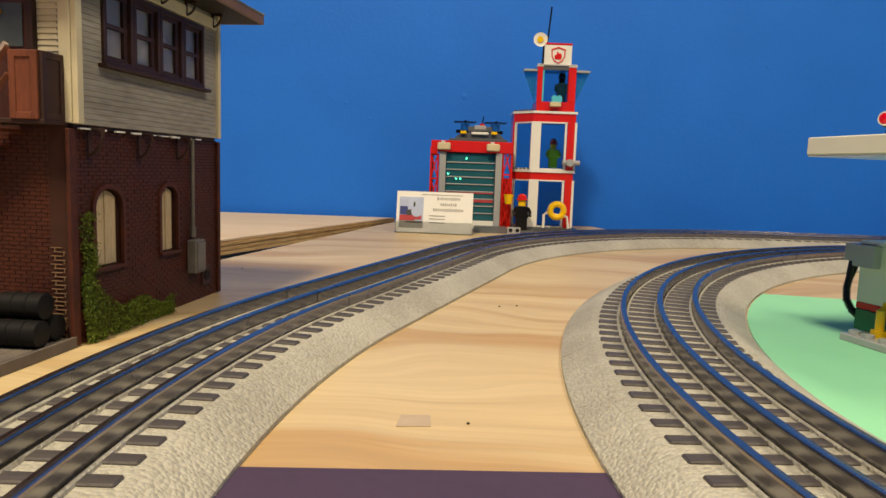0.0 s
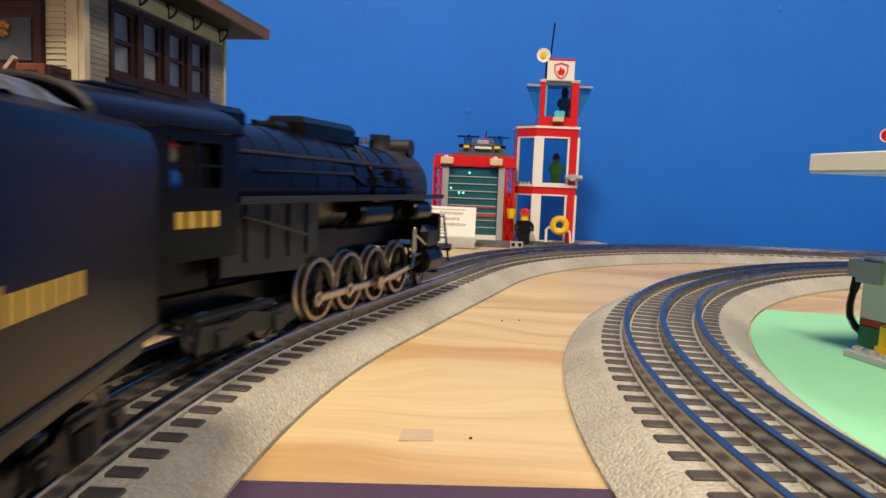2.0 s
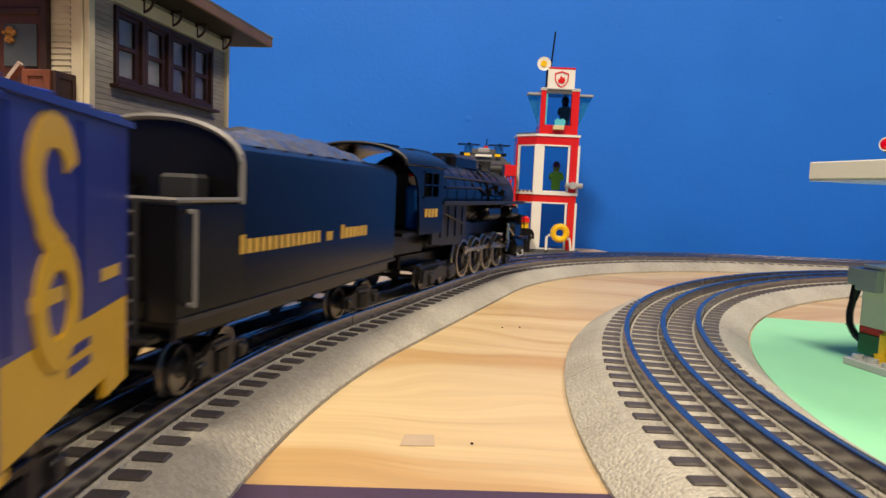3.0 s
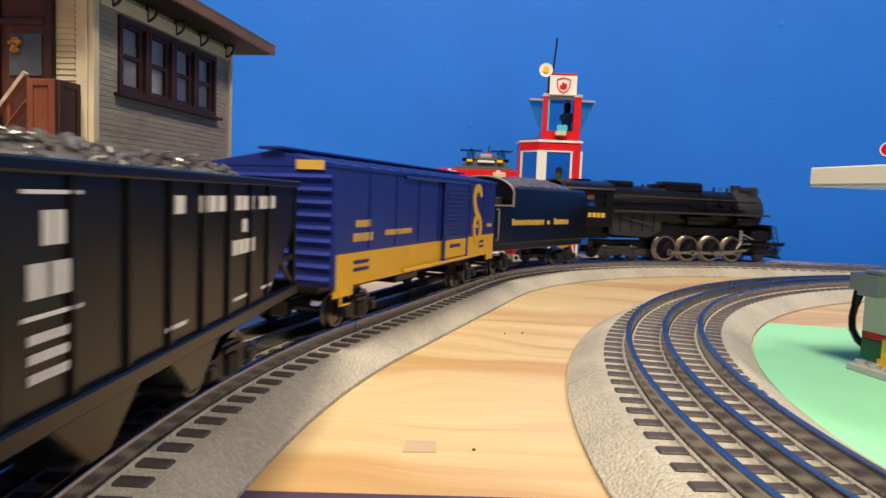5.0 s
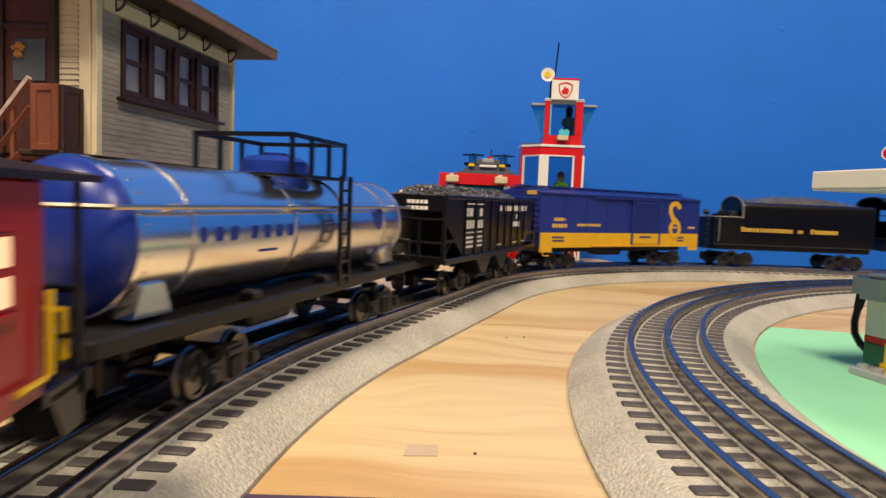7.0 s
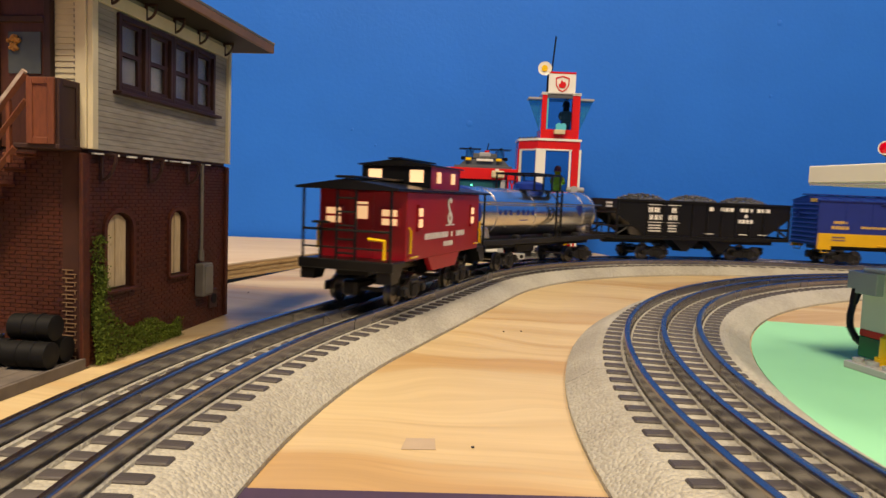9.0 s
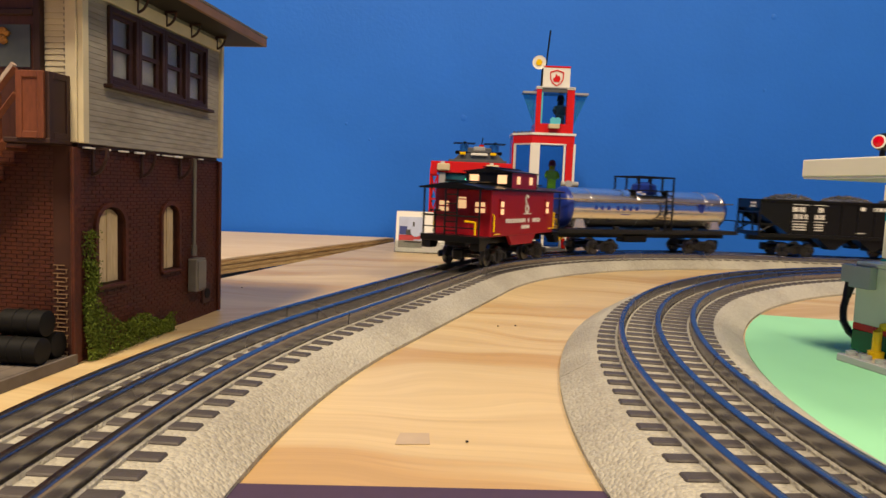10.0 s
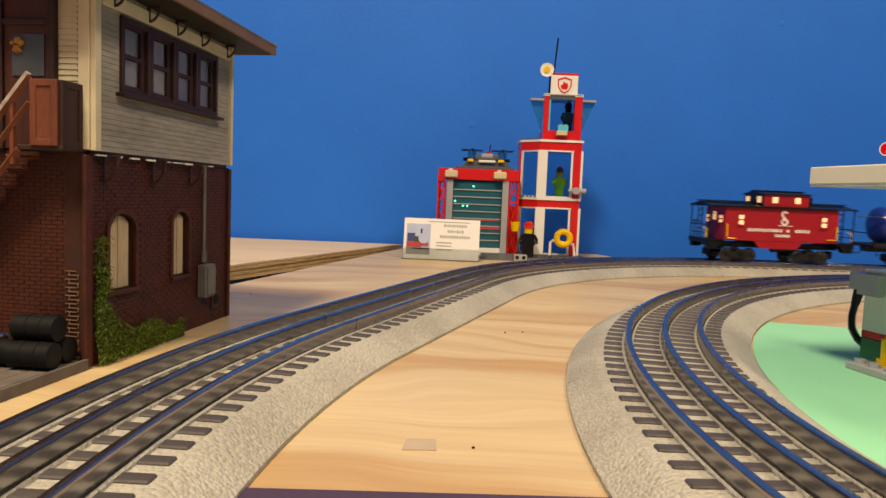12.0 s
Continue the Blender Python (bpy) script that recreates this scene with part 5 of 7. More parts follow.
def locomotive():
    rnd = random.Random(8)
    t, half = vehicle("steam_locomotive", 0.0798, 0.0, "black model steam locomotive with nickel-rimmed driving wheels", "model train", -0.0045)

    def x(s):
        return 0.985 * s - 0.0399
    zb, rb = 0.0530, 0.0204
    # boiler: tapered barrel, smokebox, firebox
    part("boiler", M().lathe([(x(-0.068), rb + 0.0014), (x(0.005), rb + 0.0012), (x(0.030), rb), (x(0.083), rb - 0.0010)], (0, 0, zb), (1, 0, 0), 32), LOCO, t, "glossy black boiler barrel")
    for s in (-0.045, -0.028, -0.010, 0.008, 0.026, 0.044, 0.062, 0.080):
        r = rb + 0.0015 - 0.0022 * max(0, s) / 0.08
        part("boiler_band", M().lathe([(-0.0006, r - 0.001), (-0.0005, r), (0.0005, r), (0.0006, r - 0.001)], (x(s), 0, zb), (1, 0, 0), 32), LOCO, t)
    sb = part("smokebox", M().lathe([(x(0.0832), rb - 0.0008), (x(0.114), rb - 0.0008), (x(0.1155), rb - 0.0018), (x(0.1165), rb - 0.0050), (x(0.1185), rb - 0.0075), (x(0.1195), 0.0040)], (0, 0, zb), (1, 0, 0), 32), LOCOGREY, t, "dull graphite smokebox")
    part("headlamp_lens", M().lathe([(0, 0.0028), (0.0006, 0.0024), (0.0009, 0.0006)], (x(0.1242), 0, zb + 0.004), (1, 0, 0), 14), HEADLAMP, sb, "glowing headlamp lens")
    part("headlamp", M().cyl((x(0.118), 0, zb + 0.004), (x(0.124), 0, zb + 0.004), 0.0034, n=14), LOCO, sb)
    part("number_board", M().box((x(0.1205), 0, zb - 0.006), (0.001, 0.010, 0.0035)), GOLD, sb)
    # domes and stack
    part("sand_dome", M().box((x(0.023), 0, zb + rb + 0.0015), (0.048, 0.0190, 0.0110), 0.0026), LOCO, t, "long black sand dome casing")
    part("steam_dome", M().box((x(-0.0075), 0, zb + rb + 0.0010), (0.0120, 0.0110, 0.0055), 0.0020), LOCO, t)
    part("turret_casing", M().box((x(-0.049), 0, zb + rb + 0.0020), (0.030, 0.0150, 0.0070), 0.0020), LOCO, t)
    part("smokestack", M().lathe([(0, 0.0060), (0.0030, 0.0052), (0.0080, 0.0052), (0.0086, 0.0055), (0.0094, 0.0054), (0.0094, 0.0040), (0.0030, 0.0036)], (x(0.0930), 0, zb + rb - 0.0030), (0, 0, 1), 20), LOCOGREY, t, "short graphite smokestack")
    part("feedwater_heater", M().cyl((x(0.1085), -0.0115, zb + rb + 0.0006), (x(0.1085), 0.0115, zb + rb + 0.0006), 0.0048, n=18).box((x(0.1085), 0, zb + rb - 0.0022), (0.0090, 0.0200, 0.0050), 0.0008), LOCOGREY, t, "grey feedwater heater drum")
    part("bell", M().lathe([(0, 0.0022), (0.001, 0.0018), (0.0028, 0.0012), (0.0034, 0.0004)], (x(0.074), 0, zb + rb + 0.0006), (0, 0, 1), 12), LOCOGREY, t)
    for s in (-0.020, 0.066, 0.0825):
        part("safety_valve", M().cyl((x(s), 0, zb + rb - 0.001), (x(s), 0, zb + rb + 0.0034), 0.0012, n=8), LOCO, t)
    for e in (-1, 1):
        # running board, handrails, piping, tanks, firebox skirt
        part("running_board", M().box((x(0.0245), e * 0.0238, 0.0490), (0.181, 0.0084, 0.0014), 0.0004), LOCO, t, "black running board")
        part("board_edge", M().box((x(0.0245), e * 0.0282, 0.0490), (0.181, 0.0007, 0.0022), 0.0003), LOCOGREY, t)
        hr = M().tube([(x(-0.055), e * 0.0192, 0.0640), (x(0.106), e * 0.0184, 0.0630)], 0.0006, 6)
        for k in range(7):
            s = -0.05 + k * 0.025
            hr.cyl((x(s), e * 0.0150, 0.0634), (x(s), e * 0.0190, 0.0638), 0.0006, n=5)
        part("handrail", hr, LOCOGREY, t, "thin boiler handrail")
        pp = M().tube([(x(-0.05), e * 0.0214, 0.0580), (x(0.02), e * 0.0210, 0.0585), (x(0.03), e * 0.0210, 0.0540), (x(0.09), e * 0.0205, 0.0535)], 0.0008, 6)
        pp.tube([(x(0.040), e * 0.0115, 0.0710), (x(0.042), e * 0.0192, 0.0610), (x(0.042), e * 0.0208, 0.0500)], 0.0008, 6)
        pp.tube([(x(0.006), e * 0.0115, 0.0710), (x(0.005), e * 0.0202, 0.0610), (x(0.004), e * 0.0212, 0.0500)], 0.0008, 6)
        part("pipework", pp, LOCO, t, "boiler side piping")
        for s, l in ((0.018, 0.030), (0.078, 0.022)):
            part("air_tank", M().lathe([(0, 0.0034), (0.0014, 0.0048), (l - 0.0014, 0.0048), (l, 0.0034)], (x(s), e * 0.0235, 0.0420), (1, 0, 0), 18), LOCO, t, "black air reservoir")
        part("firebox_side", M().prism([(x(-0.068), 0.0485), (x(-0.010), 0.0485), (x(-0.010), 0.0300), (x(-0.024), 0.0235), (x(-0.068), 0.0255)], e * 0.0195, e * 0.0218, "y"), LOCOGREY, t, "grey-black firebox side sheet")
        part("reach_rod", M().tube([(x(-0.060), e * 0.0240, 0.0440), (x(-0.020), e * 0.0240, 0.0360)], 0.0006, 6), LOCOGREY, t)
        for k in range(4):
            part("sheet_seam", M().box((x(-0.056 + k * 0.0125), e * 0.0222, 0.0380), (0.0007, 0.0006, 0.0180)), LOCO, t)
        for k in range(3):
            s = 0.045 + k * 0.017
            part("valve_box", M().box((x(s), e * 0.0205, 0.0560 + 0.003 * (k % 2)), (0.0070, 0.0040, 0.0050), 0.0006), LOCO, t)
    # cab
    cx0, cx1 = -0.1010, -0.0685
    hw = 0.0270
    for e in (-1, 1):
        side = M()
        w0, w1, q0, q1 = -0.0965, -0.0755, 0.0520, 0.0650
        for a, b, c, d in ((cx0, cx1, 0.0330, q0), (cx0, w0, q0, q1), (w1, cx1, q0, q1), (cx0, cx1, q1, 0.0685)):
            side.box((x((a + b) / 2), e * hw, (c + d) / 2), (b - a, 0.0012, d - c))
        cs = part("cab_side", side, LOCO, t, "black cab side with arched window and gold number")
        part("window_frame", M().box((x(-0.0860), e * (hw + 0.0006), (q0 + q1) / 2), (0.0012, 0.0010, q1 - q0)).box((x(-0.0860), e * (hw + 0.0006), q0), (0.022, 0.0014, 0.0010)).box((x(-0.0860), e * (hw + 0.0006), q1), (0.022, 0.0014, 0.0008)).box((x(-0.0860), e * (hw + 0.0005), (q0 + q1) / 2), (0.021, 0.0008, 0.0008)), LOCO, cs)
        part("number_bar", lettering(M(), x(-0.0955), x(-0.0765), 0.0440, 0.0044, e * (hw + 0.0008), rnd), GOLD, cs, "gold number bars")
    front = M().box((x(cx1), 0, 0.0510), (0.0012, 2 * hw, 0.036))
    part("cab_front", front, LOCO, t)
    roof = [((hw + 0.0018) * math.cos(math.pi * k / 16), 0.0680 + 0.0096 * math.sin(math.pi * k / 16)) for k in range(17)]
    roof += [((hw + 0.0004) * math.cos(math.pi * k / 16), 0.0672 + 0.0092 * math.sin(math.pi * k / 16)) for k in range(16, -1, -1)]
    part("cab_roof", M().prism(roof, x(-0.1220), x(cx1 + 0.002), "x"), LOCO, t, "rounded black cab roof reaching over the tender")
    part("roof_rim", M().tube([(x(-0.1220), a, b) for a, b in roof[:17]], 0.0008, 6), LOCOGREY, t, "worn rear edge of the cab roof")
    for e in (-1, 1):
        part("cab_wing", M().prism([(x(cx0), 0.0690), (x(-0.1210), 0.0690), (x(-0.1160), 0.0655), (x(-0.1070), 0.0620), (x(-0.1035), 0.0560), (x(-0.1020), 0.0450), (x(cx0), 0.0400)], e * (hw - 0.0006), e * (hw + 0.0006), "y"), LOCO, t, "curved rear edge of the cab side")
    part("roof_hatch", M().box((x(-0.092), 0, 0.0780), (0.018, 0.014, 0.0018), 0.0005), LOCO, t)
    part("cab_floor", M().box((x((-0.118 + cx1) / 2), 0, 0.0335), (cx1 + 0.118, 2 * hw - 0.002, 0.0016)).box((x(-0.090), 0, 0.0270), (0.050, 0.030, 0.0120), 0.001), BLACK, t)
    part("backhead", M().box((x(-0.070), 0, 0.050), (0.006, 0.040, 0.032), 0.003), LOCOGREY, t)
    dr = M()
    dr.slot = 0
    dr.box((x(-0.088), -0.0185, 0.0460), (0.0070, 0.0080, 0.0240), 0.0020)
    dr.slot = 1
    dr.ball((x(-0.088), -0.0185, 0.0612), 0.0034, 6)
    dr.slot = 2
    dr.ball((x(-0.088), -0.0185, 0.0637), 0.0034, 6, (1.1, 1.1, 0.5))
    part("driver_figure", dr, [BLUEP, TAN, RED], t, "plain toy driver with a red cap")
    # frame, pilot, cylinders
    part("frame", M().box((x(0.020), 0, 0.0150), (0.190, 0.0130, 0.0090), 0.0010).box((x(-0.02), 0, 0.030), (0.08, 0.030, 0.016), 0.002).box((x(0.06), 0, 0.030), (0.09, 0.020, 0.012), 0.002), BLACK, t)
    for e in (-1, 1):
        cy = part("cylinder", M().lathe([(0, 0.0050), (0.0008, 0.0068), (0.0210, 0.0068), (0.0218, 0.0050)], (x(0.0985), e * 0.0215, 0.0150), (1, 0, 0), 20).box((x(0.1095), e * 0.0205, 0.0265), (0.0220, 0.0100, 0.0140), 0.0030), LOCO, t, "black steam cylinder")
        part("cylinder_cover", M().cyl((x(0.1203), e * 0.0215, 0.0150), (x(0.1215), e * 0.0215, 0.0150), 0.0052, n=18), WHEELRIM, cy)
        vg = M().box((x(0.0850), e * 0.0240, 0.0265), (0.0040, 0.0018, 0.0140), 0.0008).tube([(x(0.0850), e * 0.0245, 0.0300), (x(0.1000), e * 0.0245, 0.0240)], 0.0008, 6).tube([(x(0.0850), e * 0.0248, 0.0215), (x(0.0790), e * 0.0250, 0.0130)], 0.0009, 6)
        vg.box((x(0.0910), e * 0.0235, 0.0190), (0.0180, 0.0016, 0.0014), 0.0003)
        part("valve_gear", vg, RODS, t, "bright valve gear links")
        ld = M()
        for q in (-0.0030, 0.0030):
            ld.tube([(x(0.1255), e * (0.0225) + q, 0.0390), (x(0.1330), e * 0.0240 + q, 0.0120)], 0.0006, 5)
        for k in range(5):
            f = k / 4.5 + 0.05
            ld.box((x(0.1255 + 0.0075 * f), e * (0.0225 + 0.0015 * f), 0.0390 - 0.0270 * f), (0.0012, 0.0072, 0.0006))
        part("pilot_ladder", ld, BLACK, t, "black ladder beside the pilot")
    part("pilot_deck", M().box((x(0.1280), 0, 0.0205), (0.0220, 0.0540, 0.0020), 0.0005).box((x(0.1225), 0, 0.0315), (0.0030, 0.0500, 0.0160), 0.001), BLACK, t)
    pl = M()
    for k in range(9):
        y = -0.0170 + k * 0.00425
        pl.tube([(x(0.1365), y, 0.0200), (x(0.1440 - abs(y) * 0.22), y, 0.0040)], 0.0009, 5)
    pl.box((x(0.1425), 0, 0.0045), (0.0022, 0.0350, 0.0022), 0.0005).box((x(0.1370), 0, 0.0195), (0.0030, 0.0540, 0.0040), 0.0006)
    part("cowcatcher", pl, BLACK, t, "slatted black pilot")
    part("front_coupler", M().box((x(0.1440), 0, 0.0110), (0.0100, 0.0050, 0.0045), 0.001).box((x(0.1495), 0, 0.0105), (0.0045, 0.0080, 0.0075), 0.001), BLACK, t)
    # drivers
    R = 0.0127
    dm = M()
    for e in (-1, 1):
        y = e * GAUGE
        dm.cyl((0, y - e * 0.002, 0), (0, y + e * 0.0014, 0), 0.0030, n=14)
        dm.prism([((R - 0.0020) * math.cos(a), (R - 0.0020) * math.sin(a)) for a in [math.pi * (1.25 + 0.5 * k / 8) for k in range(9)]], min(y, y + e * 0.0012), max(y, y + e * 0.0012), "y")
        dm.cyl((0, y - e * 0.0005, 0.0055), (0, y + e * 0.0042, 0.0055), 0.0016, n=10)
        dm.cyl((0, y - e * 0.0020, 0), (0, y - e * 0.0014, 0), R - 0.0014, n=24)
    dm.cyl((0, -GAUGE, 0), (0, GAUGE, 0), 0.0016, n=8)
    drv = mesh_of("driving_wheel", dm, BLACK, 30)
    tyre = mesh_of("tyre", M().lathe([(-0.0016, R + 0.0010), (-0.0006, R + 0.0010), (0.0, R), (0.0026, R - 0.0002), (0.0027, R - 0.0018), (0.0006, R - 0.0021), (-0.0016, R - 0.0018)], (0, -0.0010, 0), (0, 1, 0), 36), WHEELRIM, 30)
    spoke = mesh_of("spoke", M().cyl((0, 0, 0.0022), (0, 0, R - 0.0018), 0.0008, 0.0006, n=5), BLACK, 30)
    for k in range(4):
        w = new("driving_wheel", drv)
        w.parent = t
        tagged(w, "spoked driving wheels with nickel rims")
        for e in (-1, 1):
            ty = new("tyre", tyre)
            ty.parent = w
            ty.matrix_basis = pose(0, e * GAUGE, 0, 0, 0, 0 if e > 0 else 180)
            for q in range(12):
                sp = new("spoke", spoke)
                sp.parent = w
                sp.matrix_basis = pose(0, e * GAUGE, 0, 0, 30 * q, 0)
        SPIN.append((w, (x(0.027 * k), 0, R), R))
    for e in (-1, 1):
        y = e * (GAUGE + 0.0034)
        rm = M()
        for k in range(4):
            rm.cyl((0.0266 * (k - 1.5), y - e * 0.0006, 0), (0.0266 * (k - 1.5), y + e * 0.0008, 0), 0.0030, n=14)
        rm.box((0, y, 0), (0.0798, 0.0012, 0.0030), 0.0003)
        rod = part("side_rod", rm, RODS, t, "bright side rod")
        RODS_MOVING.append((rod, x(0.0405), R))
        mr = M().box((0.0270, y + e * 0.0022, 0), (0.054, 0.0012, 0.0026), 0.0003)
        for q in (0.0, 0.054):
            mr.cyl((q, y + e * 0.0014, 0), (q, y + e * 0.0030, 0), 0.0028, n=12)
        mrod = part("main_rod", mr, RODS, t, "bright main rod")
        MAIN_RODS.append((mrod, x(0.054), R))
    # leading and trailing trucks
    lead = part("pilot_truck", M().box((0, 0, 0.0075), (0.0160, 0.0240, 0.0040), 0.001), BLACK, t)
    lead.matrix_basis = pose(x(0.1150), 0, 0)
    ws = new("wheelset", freight_wheel)
    ws.parent = lead
    SPIN.append((ws, (0, 0, 0.0068), 0.0068))
    tr = part("trailing_truck", M().box((0, 0, 0.0120), (0.040, 0.036, 0.0030), 0.001), LOCOGREY, t, "grey trailing truck frame")
    for e in (-1, 1):
        y = e * 0.0205
        part("side_frame", M().prism([(-0.026, 0.0050), (-0.024, 0.0120), (-0.010, 0.0110), (0.0, 0.0130), (0.012, 0.0105), (0.024, 0.0120), (0.027, 0.0060), (0.016, 0.0040), (0.0, 0.0062), (-0.014, 0.0040)], y - 0.0012, y + 0.0012, "y"), LOCOGREY, tr)
        for q in (-0.015, 0.015):
            part("axle_box", M().box((q, y + e * 0.0016, 0.0068), (0.0060, 0.0024, 0.0062), 0.001), LOCOGREY, tr)
    tr.matrix_basis = pose(x(-0.052), 0, 0)
    for s in (-0.015, 0.015):
        ws = new("wheelset", freight_wheel)
        ws.parent = tr
        SPIN.append((ws, (s, 0, 0.0068), 0.0068))


def tender():
    rnd = random.Random(3)
    t, half = vehicle("coal_tender", -0.160, -0.277, "black coal tender with gold lettering bars", "model train", 0.002)

    def x(s):
        return s + 0.2185
    f, r, hw = -0.138, -0.304, 0.0275
    prof = [(hw, 0.0225), (hw, 0.0610), (hw - 0.0015, 0.0645), (hw - 0.0050, 0.0665), (-hw + 0.0050, 0.0665), (-hw + 0.0015, 0.0645), (-hw, 0.0610), (-hw, 0.0225)]
    part("tank_body", M().prism(prof, x(r + 0.030), x(f), "x"), LOCO, t, "black riveted tender side with rounded shoulders")
    part("rear_tank", M().prism([(hw, 0.0225), (hw, 0.0500), (-hw, 0.0500), (-hw, 0.0225)], x(r), x(r + 0.0302), "x"), LOCO, t)
    arch = [(hw, 0.0500)] + [(hw * math.cos(math.pi * k / 16), 0.0605 + 0.0125 * math.sin(math.pi * k / 16)) for k in range(17)] + [(-hw, 0.0500)]
    part("rear_bulkhead", M().prism(arch, x(r + 0.0290), x(r + 0.0312), "x"), LOCO, t, "arched black bulkhead behind the coal")
    part("bulkhead_rim", M().tube([(x(r + 0.0285), ya, za) for ya, za in arch], 0.0010, 6), RIMGREY, t, "pale worn bulkhead rim")
    part("deck_rail", M().tube([(x(r + 0.0285), -hw, 0.0512), (x(r), -hw, 0.0512), (x(r), hw, 0.0512), (x(r + 0.0285), hw, 0.0512)], 0.0007, 6), RIMGREY, t, "grey edge round the rear deck")
    part("tool_box", M().box((x(r + 0.0240), -0.0130, 0.0540), (0.0070, 0.0110, 0.0070), 0.0010), LOCOGREY, t)
    part("tool_box", M().box((x(r + 0.0240), 0.0130, 0.0540), (0.0070, 0.0110, 0.0070), 0.0010), LOCOGREY, t)
    part("hatch", M().cyl((x(r + 0.014), 0, 0.050), (x(r + 0.014), 0, 0.054), 0.006, n=16), LOCO, t)
    lamp = M().cyl((x(r + 0.004), 0.0, 0.0555), (x(r - 0.001), 0.0, 0.0555), 0.0026, n=12).cyl((x(r + 0.002), 0, 0.050), (x(r + 0.002), 0, 0.054), 0.001, n=6)
    part("rear_lamp", lamp, LOCOGREY, t, "small round rear lamp")
    part("underframe", M().box((x((f + r) / 2), 0, 0.0200), (f - r - 0.004, 2 * hw - 0.004, 0.0050), 0.0008), BLACK, t)
    part("sill_edge", M().box((x((f + r) / 2), -hw - 0.0003, 0.0230), (f - r, 0.0010, 0.0012)), LOCOGREY, t)
    coal = M()
    nx, ny = 26, 10
    g = []
    for i in range(nx + 1):
        for j in range(ny + 1):
            u, v = i / nx, j / ny * 2 - 1
            h = 0.0660 + 0.0088 * max(0, math.sin(math.pi * min(1, u * 1.02))) ** 0.6 * (1 - v * v) ** 0.7 + rnd.uniform(-0.0008, 0.0008)
            g.append((x(r + 0.034 + u * (f - r - 0.042)), v * (hw - 0.0045), h))
    coal.add(g, [(i * (ny + 1) + j, (i + 1) * (ny + 1) + j, (i + 1) * (ny + 1) + j + 1, i * (ny + 1) + j + 1) for i in range(nx) for j in range(ny)])
    part("coal_load", coal, COAL, t, "heaped black coal load", smooth=None)
    for e in (-1, 1):
        part("lettering", lettering(lettering(lettering(M(), x(-0.277 if e < 0 else -0.17), x(-0.2230 if e < 0 else -0.224), 0.0385, 0.0040, e * (hw + 0.0001), rnd, cap=True), x(-0.2180), x(-0.2125), 0.0382, 0.0032, e * (hw + 0.0001), rnd), x(-0.2050), x(-0.1760), 0.0385, 0.0040, e * (hw + 0.0001), rnd, cap=True), GOLD, t, "gold road-name bars")
        hr = M().tube([(x(r + 0.004), e * (hw + 0.0022), 0.0260), (x(r + 0.004), e * (hw + 0.0022), 0.0490)], 0.0006, 6)
        for z in (0.0265, 0.0485):
            hr.cyl((x(r + 0.004), e * hw, z), (x(r + 0.004), e * (hw + 0.0022), z), 0.0006, n=5)
        part("grab_rail", hr, RIMGREY, t, "pale vertical grab rail")
    ld = M()
    for y in (-0.018, -0.011):
        ld.cyl((x(r - 0.0018), y, 0.018), (x(r - 0.0018), y, 0.0510), 0.0006, n=5)
    for k in range(6):
        ld.cyl((x(r - 0.0018), -0.018, 0.022 + k * 0.0052), (x(r - 0.0018), -0.011, 0.022 + k * 0.0052), 0.0006, n=5)
    part("rear_ladder", ld, LOCOGREY, t)
    part("rear_step", M().box((x(r - 0.002), 0, 0.0185), (0.006, 0.046, 0.002), 0.0005), BLACK, t)
    truck(t, half)
    truck(t, -half, coupler=-1)


